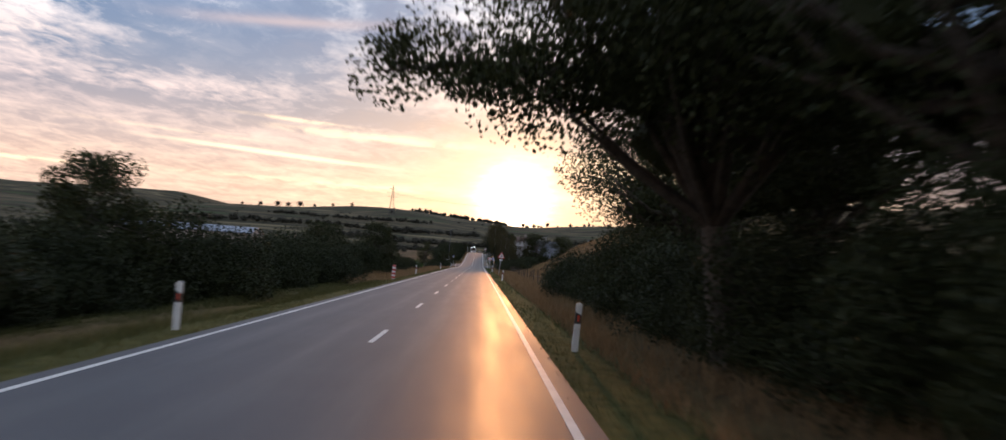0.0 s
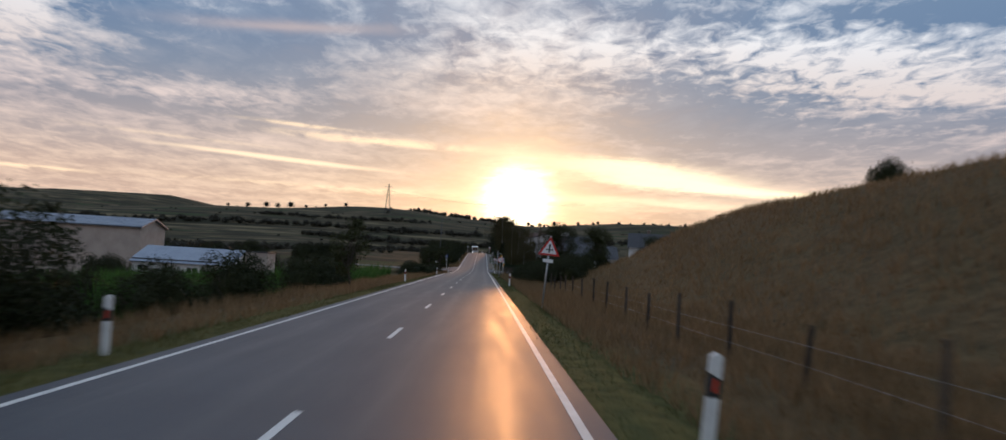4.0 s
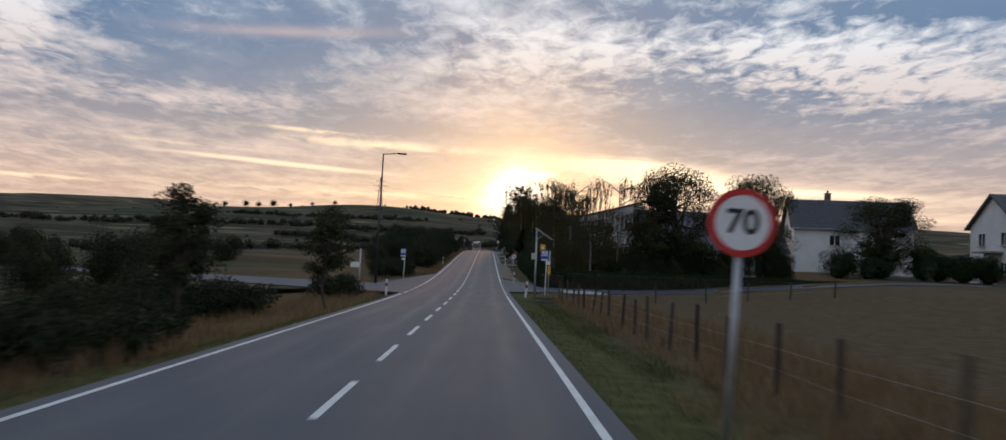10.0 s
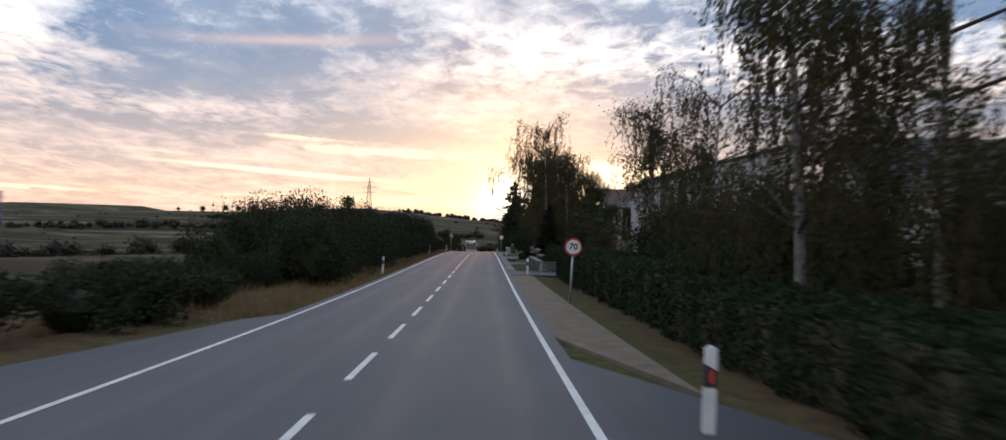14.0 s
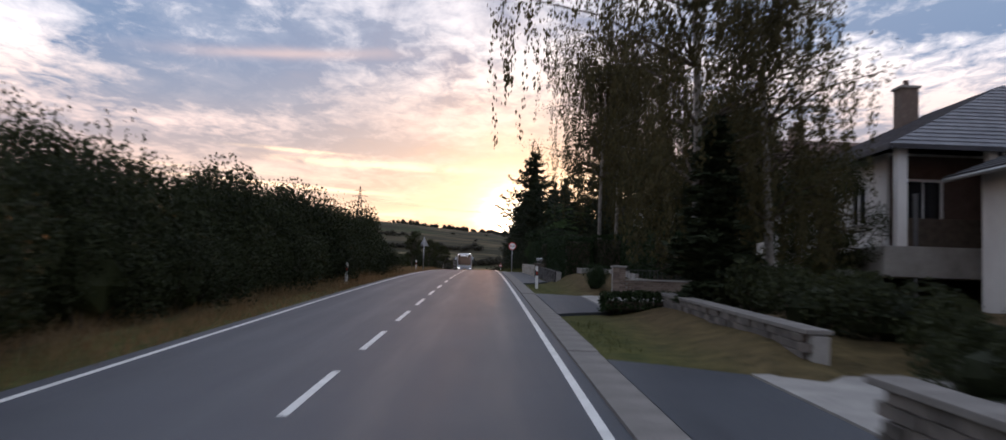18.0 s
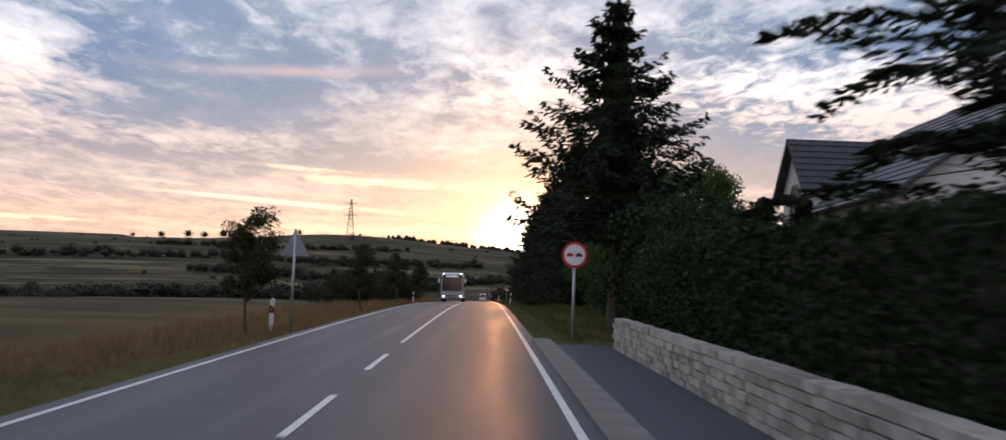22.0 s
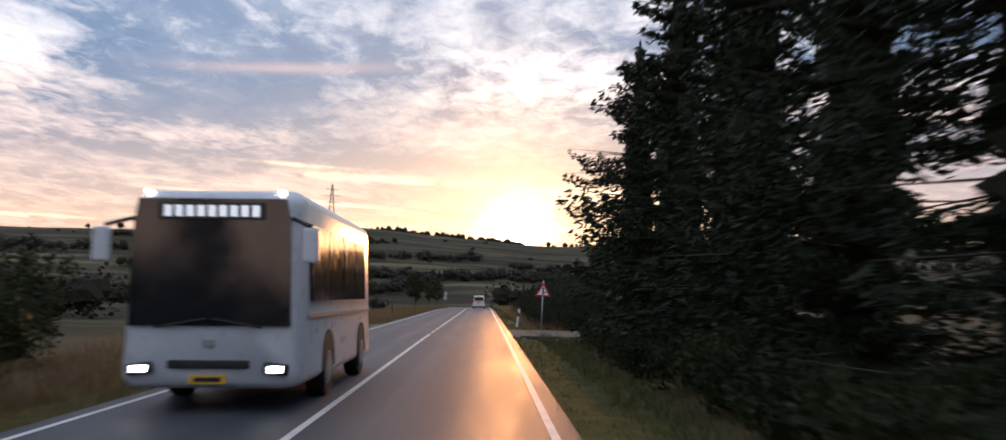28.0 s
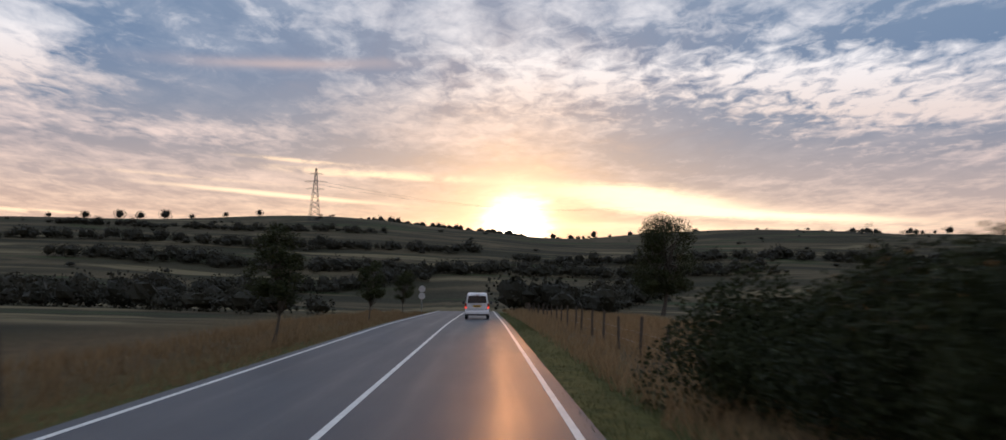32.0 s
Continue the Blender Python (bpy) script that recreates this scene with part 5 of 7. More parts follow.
def warning_sign(x, y, top, label, lean=0.0, side=False, plate=False, back=False, size=0.92):
    t = thing("warning_sign", at(x, y, 180 if back else 0, lean), label, "road sign")
    sign_post(t, top)
    c = Matrix.Translation((0, 0, top - 0.56))
    b = part("plate", prism(triangle(size), -0.015, 0.0), SIGN_RED, t, "triangular red-rimmed plate")
    b.matrix_basis = c
    part("back", prism(triangle(size - 0.02), 0.003, 0.012), GALVANISED, b, "bare grey metal back")
    w = part("face", prism(triangle(size, 0.075), -0.022, -0.017), SIGN_WHITE, b)
    parts = [[(-0.03, -0.15), (0.03, -0.15), (0.03, 0.12), (0.075, 0.12), (0, 0.24), (-0.075, 0.12), (-0.03, 0.12)]]
    parts.append([(0.0, -0.045), (0.16, -0.045), (0.16, 0.0), (0.0, 0.0)] if side else [(-0.16, -0.045), (0.16, -0.045), (0.16, 0.0), (-0.16, 0.0)])
    for i, q in enumerate(parts):
        part("arrow_symbol", prism(q, -0.030 - 0.003 * i, -0.024), SIGN_BLACK, b)
    if plate:
        part("small_plate", slab(0, -0.02, top - 1.05, 0.42, 0.02, 0.14, 0.004), SIGN_WHITE, t, "small blank white plate")
    return t


def street_lamp():
    t = thing("street_lamp", at(-6.9, 262.1), "tall dark street lamp with a short arm", "street lamp")
    part("base", slab(0, 0, 0.06, 0.75, 0.75, 0.22, 0.02), CONCRETE, t, "square concrete footing")
    part("pole", bar((0, 0, 0.1), (0.12, 0, 10.55), 0.11, 0.055, 14), DARK_METAL, t, smooth=True)
    part("arm", bar((0.10, 0, 10.5), (1.35, 0, 10.62), 0.04, 0.035, 10), DARK_METAL, t, smooth=True)
    h = part("lamp_head", slab(1.62, 0, 10.61, 0.75, 0.26, 0.10, 0.04), DARK_METAL, t)
    part("lens", slab(1.65, 0, 10.545, 0.5, 0.18, 0.03, 0.01), GLASS_DARK, h)


def bus_stop(x, y, right):
    t = thing("bus_stop_sign", at(x, y, 0, 1.0, 0.22 if right else 0.05), "blue and white bus stop sign on white posts", "bus stop", "bus stop signs")
    part("post", bar((0, 0, -0.6), (0, 0, 2.75), 0.035, 0.035, 10), WHITE_PLASTIC, t, "white round post", True)
    panel = part("panel", slab(-0.16, -0.03, 2.45, 0.50, 0.05, 0.72, 0.01), SIGN_BLUE, t, "blue sign panel")
    part("pictogram_field", slab(-0.16, -0.059, 2.62, 0.40, 0.006, 0.22, 0.002), SIGN_WHITE, panel)
    part("text_bar", slab(-0.16, -0.064, 2.66, 0.30, 0.005, 0.035), SIGN_BLUE, panel)
    part("text_bar", slab(-0.16, -0.064, 2.59, 0.26, 0.005, 0.035), SIGN_BLUE, panel)
    part("strip", slab(-0.16, -0.059, 2.43, 0.46, 0.006, 0.06, 0.002), SIGN_WHITE, panel)
    part("strip", slab(-0.16, -0.059, 2.13, 0.46, 0.006, 0.09, 0.002), SIGN_WHITE, panel)
    if right:
        part("second_post", bar((0.20, 0.1, -0.6), (0.20, 0.1, 2.75), 0.05, 0.05, 10), GALVANISED, t, smooth=True)
        part("timetable", slab(0.10, -0.02, 1.95, 0.32, 0.05, 0.24, 0.01), SIGN_WHITE, t, "pale timetable board")
        b = part("top_sign", slab(-0.30, 0.08, 2.92, 0.34, 0.06, 0.5, 0.05), SIGN_YELLOW, t, "yellow rounded stop marker")
        part("marker_hole", slab(-0.30, 0.045, 2.95, 0.13, 0.012, 0.14, 0.003), SIGN_WHITE, b)
        bin_ = part("ticket_box", slab(0.20, -0.02, 1.45, 0.19, 0.16, 0.52, 0.03), SIGN_YELLOW, t, "yellow box on the post")
        part("slot", slab(0.20, -0.103, 1.50, 0.12, 0.01, 0.05), BLACK_PLASTIC, bin_)
    else:
        part("timetable", slab(-0.12, -0.03, 1.85, 0.30, 0.04, 0.2, 0.01), SIGN_WHITE, t, "pale timetable board")


def solar_lamp():
    t = thing("solar_street_lamp", at(4.68, 242.2), "grey pole with a tilted solar panel and control box", "street lamp")
    part("pole", bar((0, 0, -0.3), (0, 0, 4.05), 0.062, 0.055, 14), GALVANISED, t, smooth=True)
    tilt = Matrix.Rotation(radians(32), 4, "Y")
    part("backing_sheet", slab(0.42, 0.05, 3.845, 1.12, 0.56, 0.02, 0.004, tilt), SIGN_WHITE, t, "pale backing of the panel")
    p = part("solar_panel", slab(0.42, 0.05, 3.88, 1.16, 0.6, 0.04, 0.006, tilt), GLASS_DARK, t, "tilted blue-black solar panel")
    for k in range(5):
        part("cell_strip", slab(0.42 - 0.4 + 0.2 * k, 0.05, 3.88 + 0.025 - math.tan(radians(32)) * (-0.4 + 0.2 * k), 0.010, 0.57, 0.010, 0, tilt), GALVANISED, p)
    for y in (-0.18, 0.28):
        part("panel_rail", slab(0.42, y, 3.815, 1.1, 0.035, 0.035, 0.004, tilt), GALVANISED, t)
    part("bracket", bar((0, 0, 3.45), (0.40, 0.03, 3.82), 0.02), GALVANISED, t)
    part("lamp_head", slab(0.10, -0.10, 3.80, 0.16, 0.24, 0.30, 0.03), DARK_METAL, t, "dark lamp housing")
    part("control_box", slab(-0.12, -0.08, 2.52, 0.30, 0.18, 0.36, 0.015), WALL_GREY, t, "pale grey metal cabinet")
    for z in (2.42, 2.62):
        part("box_strap", slab(-0.03, 0.0, z, 0.16, 0.15, 0.03, 0.004), GALVANISED, t)


def speed_camera():
    t = thing("speed_camera", at(-4.45, 513.8), "tall grey speed camera column with black glass bands", "speed camera")
    part("foot", slab(0, 0, 0.04, 0.95, 0.95, 0.12, 0.02), CONCRETE, t, "square concrete footing")
    z = 0.1
    for h, dark in ((0.80, 0), (0.20, 1), (0.42, 0), (0.18, 1), (0.43, 0), (0.18, 1), (0.44, 0), (0.19, 1), (0.30, 0)):
        r = 0.25 if dark else 0.262
        part("glass_band" if dark else "shell", bar((0, 0, z), (0, 0, z + h), r, r, 28), GLASS_DARK if dark else COLUMN_GREY, t)
        z += h
    part("cap", bar((0, 0, z), (0, 0, z + 0.05), 0.30, 0.28, 28), DARK_METAL, t)


def warning_beacon():
    t = thing("hazard_marker", at(-4.15, 66.2, 0, 2), "red and white striped hazard board on the verge", "hazard marker")
    part("board", slab(0, 0, 0.62, 0.25, 0.03, 1.0, 0.01), SIGN_WHITE, t)
    for k in range(4):
        z = 0.16 + 0.27 * k
        part("stripe", prism([(-0.122, z), (0.122, z - 0.12 + 0.1), (0.122, z + 0.02 + 0.11), (-0.122, z + 0.13)], -0.021, -0.0165), SIGN_RED, t)
    part("post", bar((0, 0.04, -0.2), (0, 0.04, 1.1), 0.03), GALVANISED, t)


def back_board():
    t = thing("direction_sign", at(-6.3, 248.4), "pale direction board on a post, seen from behind", "road sign")
    part("post", bar((0, 0, -0.3), (0, 0, 2.9), 0.045, 0.045, 10), GALVANISED, t, smooth=True)
    part("board", slab(-0.32, 0.03, 1.85, 0.62, 0.03, 0.32, 0.01), SIGN_WHITE, t)


def twin_discs():
    t = thing("round_sign", at(-4.6, 627.0), "two round signs on one post, seen from behind", "road sign")
    sign_post(t, 2.9)
    for z in (2.5, 1.75):
        o = part("plate", disc(0.36, 0.03), GALVANISED, t)
        o.matrix_basis = Matrix.Translation((0, 0, z))


delineators()
round_sign(4.3, 198.8, 2.65, "round speed limit sign reading 70 on a steel post", 2.0, seventy, 0.77)
round_sign(4.75, 290.0, 2.25, "round speed limit sign reading 70 beside the hedge", 2.0, seventy, 0.66)
round_sign(4.3, 401.2, 2.62, "round no overtaking sign with red rim", 0.0, no_overtaking, 0.74)
warning_sign(4.55, 114.0, 3.05, "triangular crossroads warning sign with red rim", 4.0, False, True)
warning_sign(5.2, 512.8, 2.62, "triangular side road warning sign with red rim", 1.5, True, False, False, 0.82)
warning_sign(-3.68, 405.5, 3.1, "triangular warning sign seen from its grey back", 0.0, False, False, True)
street_lamp()
bus_stop(5.85, 251.0, True)
bus_stop(-5.8, 274.2, False)
solar_lamp()
speed_camera()
warning_beacon()
back_board()
twin_discs()


def field_stake():
    t = thing("field_stake", at(-5.5, 544.2, 0, -5), "short dark wooden stake leaning in the grass", "stake")
    part("stake", bar((0, 0, -0.3), (0, 0, 1.25), 0.06, 0.05, 8), WEATHERED_WOOD, t)
    part("top_cut", bar((0, 0, 1.25), (0.01, 0, 1.28), 0.05, 0.03, 8), WEATHERED_WOOD, t)


field_stake()


# ---------------------------------------------------------------- fences and walls
def fence(x0, y0, x1, y1, gap, h, label, seed, wires=2):
    t = thing("fence", Matrix(), label, "fence", "wire fences along the fields")
    rng = np.random.default_rng(seed)
    n = int(math.hypot(x1 - x0, y1 - y0) / gap)
    bm = rod(bmesh.new(), (0, 0, -0.3), (0, 0, h), 0.055, 0.045, 7)
    for v in bm.verts:
        v.co.x += 0.012 * math.sin(v.co.z * 9)
    me = None
    tops = []
    for k in range(n + 1):
        x, y = x0 + (x1 - x0) * k / n + rng.normal() * 0.06, y0 + (y1 - y0) * k / n + rng.normal() * 0.15
        if me is None:
            o = part("fence_post", bm, WEATHERED_WOOD, t, "weathered wooden stake")
            me = o.data
        else:
            o = new("fence_post", me)
            o.parent = t
        o.matrix_basis = at(x, y, rng.uniform(0, 360), rng.normal() * 2.5) @ Matrix.Diagonal((1, 1, rng.uniform(0.9, 1.12), 1))
        tops.append(Vector((x, y, float(land(x, y)))))
    for w in range(wires):
        z = h * (0.35 + 0.28 * w)
        wb = bmesh.new()
        for a, b in zip(tops, tops[1:]):
            rod(wb, a + Vector((0, 0, z)), b + Vector((0, 0, z)), 0.0022, 0.0022, 4, False)
        part("wire", wb, GALVANISED, t)


fence(7.0, 58, 7.2, 150, 4.6, 1.15, "old wire fence on wooden stakes below the hill", 1)
fence(6.3, 193, 6.2, 243, 2.55, 1.15, "wire fence on wooden stakes round a dry meadow", 2)
fence(6.2, 243, 24, 247, 3.0, 1.1, "wire fence on wooden stakes beside the side road", 4)
fence(6.4, 548, 7.0, 640, 4.0, 1.1, "wire fence on wooden stakes beyond the shrubs", 3)


def stone_wall(x, y0, y1, h, courses, length, depth, material, label, seed, coping=True, bevel=0.012):
    """A coursed wall along the road, each stone its own piece."""
    t = thing("stone_wall", Matrix(), label, "wall", kind="structure")
    rng = np.random.default_rng(seed)
    ch = h / courses
    slope = math.degrees(math.atan((ground_z(0, y1) - ground_z(0, y0)) / (y1 - y0)))
    body = bmesh.new()
    n = 8
    for k in range(n):
        a, b = y0 + (y1 - y0) * k / n, y0 + (y1 - y0) * (k + 1) / n
        m = (a + b) / 2
        box(body, x + depth / 2 + 0.02, m, ground_z(x, m) + h / 2 - 0.1, depth - 0.05, b - a, h + 0.15, 0, Matrix.Rotation(radians(slope), 4, "X"))
    part("mortar", body, CONCRETE, t, "grey mortar behind the stones")
    shapes = []
    for k in range(4):
        bm = slab(0, 0, 0, depth, length * (0.985 - 0.03 * (k % 2)), ch * 0.94, bevel)
        for v in bm.verts:
            v.co += Vector((rng.normal() * 0.006, rng.normal() * 0.006, rng.normal() * 0.004))
        o = part("stone", bm, material, t)
        shapes.append(o)
    used = [False] * 4
    for c in range(courses):
        y = y0 + (length / 2 if c % 2 else length * 0.05) + length / 2
        while y < y1:
            k = int(rng.integers(4))
            o = new("stone", shapes[k].data) if used[k] else shapes[k]
            used[k] = True
            o.parent = t
            o.matrix_basis = pose(x + depth / 2 + rng.normal() * 0.012 - 0.02, y, ground_z(x, y) + ch * (c + 0.5), slope + rng.normal() * 0.8, rng.normal() * 1.0, rng.normal() * 1.0)
            y += length
    if coping:
        bm = slab(0, 0, 0, depth + 0.10, 0.93, 0.07, 0.012)
        first = None
        y = y0 + 0.48
        while y < y1:
            o = part("coping_slab", bm, COPING, t) if first is None else new("coping_slab", first.data)
            first = first or o
            o.parent = t
            o.matrix_basis = pose(x + depth / 2, y, ground_z(x, y) + h + 0.03, slope)
            y += 0.95
    return t


# dark weathered stone, its colour lowered further for the shade under the hedge
SHADED_STONE = varied("weathered_shaded_stone", (0.035, 0.032, 0.032), (0.085, 0.08, 0.078), 0.85, 4, 40, 0.5, per_object=0.3)
stone_wall(5.2, 381.8, 400.2, 0.76, 6, 0.42, 0.28, PALE_STONE, "low retaining wall of pale stone blocks beside the footpath", 1, False)
stone_wall(5.34, 365.3, 378.25, 0.68, 5, 0.46, 0.28, SHADED_STONE, "dark stone garden wall with the hedge's shade in its tone", 2, False)
stone_wall(5.3, 317.5, 329.6, 0.62, 5, 0.40, 0.28, DARK_STONE, "low dark stone garden wall with a pale coping", 3, True)
stone_wall(6.75, 335.3, 346.3, 0.55, 4, 0.45, 0.3, DARK_STONE, "rough dark stone wall holding up the garden", 4, True)


def cross_wall(x0, x1, y, h, courses, material, label, seed):
    """A coursed garden wall across the slope, with coping slabs."""
    z = ground_z(x0, y)
    t = thing("stone_wall", pose(x0, y, z), label, "wall", kind="structure")
    rng = np.random.default_rng(seed)
    ch, n = h / courses, int((x1 - x0) / 0.42)
    part("mortar", slab((x1 - x0) / 2, 0.16, h / 2 - 0.1, x1 - x0, 0.2, h + 0.15), CONCRETE, t, "grey mortar behind the stones")
    me = None
    for c in range(courses):
        for k in range(n):
            if me is None:
                o = part("stone", slab(0, 0, 0, 0.41, 0.26, ch * 0.94, 0.012), material, t)
                me = o.data
            else:
                o = new("stone", me)
                o.parent = t
            o.matrix_basis = pose(0.21 + 0.42 * k + (0.2 if c % 2 else 0), 0.12 + rng.normal() * 0.01, ch * (c + 0.5), rng.normal(), rng.normal() * 0.8, rng.normal())
    for k in range(int((x1 - x0) / 0.95) + 1):
        part("coping_slab", slab(0.46 + 0.95 * k, 0.13, h + 0.03, 0.93, 0.36, 0.07, 0.012), COPING, t)
    return t


cross_wall(5.62, 10.2, 317.5, 0.60, 5, DARK_STONE, "low dark garden wall across the end of a driveway", 6)


BROWN_STONE = varied("brown_stone", (0.085, 0.07, 0.058), (0.19, 0.155, 0.125), 0.85, 4, 40, 0.5, per_object=0.3)
OPAL = varied("opal_globe", (0.30, 0.31, 0.31), (0.42, 0.43, 0.43), 0.25, 3, 20, 0.0)


def gate_pillars():
    for k, y in enumerate((378.2, 381.4)):
        t = thing("gate_pillar", pose(5.42, y, ground_z(5.3, y)), "stone gate pillar topped by a white globe lamp", "gate pillar", "gate pillars")
        for c in range(6):
            cut = -0.06 if c % 2 else 0.07
            for x0, x1 in ((-0.2, cut), (cut, 0.2)):
                part("stone", slab((x0 + x1) / 2, 0, 0.07 + 0.142 * c, x1 - x0 - 0.01, 0.40 - 0.01 * (c % 2), 0.132, 0.012), BROWN_STONE, t)
        part("mortar", slab(0, 0, 0.42, 0.37, 0.37, 0.84), CONCRETE, t, "pale mortar between the stones")
        part("cap", slab(0, 0, 0.885, 0.50, 0.50, 0.06, 0.014), BROWN_STONE, t)
        part("lamp_foot", bar((0, 0, 0.91), (0, 0, 1.05), 0.055, 0.045, 12), DARK_METAL, t)
        bm = bmesh.new()
        bmesh.ops.create_uvsphere(bm, u_segments=20, v_segments=12, radius=0.115, matrix=Matrix.Translation((0, 0, 1.16)))
        part("globe", bm, OPAL, t, "white glass globe", True)


gate_pillars()


def brick_gate_wall():
    """Low brick wall with square pillars across the end of a driveway."""
    t = thing("brick_wall", pose(6.7, 355.6, float(land(7.5, 355.6))), "low brick wall with square pillars and dark railing", "wall", kind="structure")
    rng = np.random.default_rng(9)
    bm = slab(0, 0, 0, 0.235, 0.11, 0.066, 0.006)
    first = part("brick", bm, BRICK, t)
    count = 0
    part("mortar", slab(1.75, 0.0, 0.3, 3.4, 0.18, 0.72), CONCRETE, t)
    for px in (0.22, 3.3):
        part("pillar_core", slab(px, 0, 0.55, 0.44, 0.44, 1.15), CONCRETE, t)
    for c in range(9):
        for k in range(12):
            x = 0.55 + 0.245 * k + (0.12 if c % 2 else 0)
            if x > 3.0:
                continue
            o = first if count == 0 else new("brick", first.data)
            count += 1
            o.parent = t
            o.matrix_basis = pose(x, -0.06 + rng.normal() * 0.004, 0.04 + 0.074 * c, 0, rng.normal() * 0.6, rng.normal() * 0.8)
    for px in (0.22, 3.3):
        for c in range(15):
            for k in (-1, 1):
                o = new("brick", first.data)
                o.parent = t
                o.matrix_basis = pose(px + k * 0.115, -0.18 + rng.normal() * 0.004, 0.04 + 0.074 * c, 0, 0, rng.normal() * 0.8)
        part("cap", slab(px, 0, 1.17, 0.56, 0.56, 0.07, 0.015), CONCRETE, t)
    part("coping", slab(1.75, 0, 0.70, 2.6, 0.3, 0.06, 0.012), CONCRETE, t)
    r = bmesh.new()
    for k in range(18):
        rod(r, (0.55 + 0.14 * k, 0, 0.72), (0.55 + 0.14 * k, 0, 1.08), 0.009, 0.009, 6)
    box(r, 1.75, 0, 1.06, 2.6, 0.03, 0.02)
    part("railing", r, DARK_METAL, t, "dark iron railing")
    s = thing("garden_steps", pose(10.6, 355.2, float(land(10.6, 355.2))), "pale stone garden steps beside the brick wall", "steps", kind="structure")
    for k in range(5):
        part("step", slab(0, 0.3 * k, 0.09 + 0.17 * k, 1.5, 0.34, 0.17, 0.015), CONCRETE, s)


brick_gate_wall()


# clipped hedges
clipped_hedge(6.2, 8.2, 262.6, 283.0, 1.25, 1, "long clipped dark green hedge beside the side road", None, 0.1, 190)
clipped_hedge(8.3, 48.0, 262.9, 264.3, 1.45, 12, "dark clipped hedge along the side road", float(land(9, 263)), 0.06, 210, 0.19)
clipped_hedge(6.2, 8.0, 283.3, 299.5, 1.45, 2, "uneven green garden hedge beside the shoulder", None, 0.1, 190)
clipped_hedge(6.1, 8.6, 300.5, 312.3, 1.6, 3, "square-clipped bright green hedge by the driveway", None, 0.03, 230)
clipped_hedge(8.2, 9.4, 317.8, 330.0, 2.15, 13, "tall dark hedge behind the garden wall", None, 0.05, 170)
clipped_hedge(5.85, 7.2, 366.2, 378.3, 2.3, 4, "tall clipped dark hedge above the stone wall", 4.02, 0.03, 260, 0.0, 0.05)
clipped_hedge(5.65, 7.0, 382.2, 397.6, 2.15, 5, "tall clipped dark hedge above pale stone wall", 4.63, 0.03, 250)
clipped_hedge(5.15, 7.5, 346.15, 347.0, 0.45, 6, "low clipped box hedge beside the driveway", None, 0.05, 300)
clipped_hedge(7.3, 15.0, 366.6, 367.8, 1.75, 17, "tall dark hedge across the garden behind the lawn", 4.42, 0.05, 200)
clipped_hedge(8.5, 10.2, 357.2, 365.8, 1.85, 7, "tall dark clipped hedge beside the lawn", None, 0.05, 230)


def culvert(x, y, label):
    t = thing("culvert", at(x, y), label, "culvert", kind="structure")
    part("rim", slab(0, -0.58, -0.06, 1.3, 0.1, 0.2, 0.02), DARK_STONE, t)
    part("rim", slab(-0.62, 0, -0.06, 0.1, 1.06, 0.2, 0.02), DARK_STONE, t)
    part("rim", slab(0.62, 0, -0.06, 0.1, 1.06, 0.2, 0.02), DARK_STONE, t)
    part("head_wall", slab(0, 0.64, 0.0, 1.5, 0.18, 0.26, 0.03), DARK_STONE, t)
    # no hole is cut: a near-black slab at ground level paints the pit's shade
    part("pit_floor", slab(0.0, 0, 0.02, 1.14, 1.04, 0.06), PIT_SHADE, t, "near-black slab standing for the shade in the drain opening")


# near-black colour in place of the shade down in the drain
PIT_SHADE = varied("pit_shade", (0.006, 0.006, 0.005), (0.016, 0.014, 0.012), 0.95, 6, 40, 0.5, spec=0.05)
culvert(5.05, 239.3, "concrete drain inlet with a dark opening")
culvert(4.5, 501.8, "concrete drain inlet beside the field track")


def lawn_edging():
    """Pale low kerb of concrete lengths between the lawn and the tall hedge."""
    t = thing("lawn_edging", at(6.5, 366.1), "low pale concrete edging along the lawn", "edging", kind="structure")
    z0 = float(land(6.5, 366.1))
    a, b = Vector((6.5, 366.1)), Vector((8.5, 356.6))
    n = 10
    turn = math.degrees(math.atan2(a.x - b.x, b.y - a.y)) + 180
    for k in range(n):
        p = a.lerp(b, (k + 0.5) / n)
        o = part("edging_stone", slab(0, 0, 0, 0.13, 0.965, 0.26, 0.012), CONCRETE, t)
        o.matrix_basis = pose(p.x - a.x, p.y - a.y, float(land(p.x, p.y)) - z0 + 0.03, 2.5, 0, turn)


lawn_edging()

# ---------------------------------------------------------------- houses
def window(parent, m, w, h, name="window", sill=True):
    """A framed window standing in its wall; m puts its middle, looking along local -y."""
    f = part(name, window_frame(w, h), WINDOW_WHITE, parent)
    f.matrix_basis = m
    part("pane", slab(0, -0.012, 0, w - 0.1, 0.012, h - 0.1), GLASS_DARK, f)
    if sill:
        part("sill", slab(0, -0.11, -h / 2 - 0.04, w + 0.16, 0.2, 0.05, 0.008), CONCRETE, f)
    return f


def window_frame(w, h):
    bm = bmesh.new()
    for cx, cz, sx, sz in ((-w / 2, 0, 0.09, h + 0.09), (w / 2, 0, 0.09, h + 0.09), (0, h / 2, w - 0.09, 0.09), (0, -h / 2, w - 0.09, 0.09), (0, 0, 0.06, h - 0.09)):
        box(bm, cx, -0.035, cz, sx, 0.09, sz)
    return bm


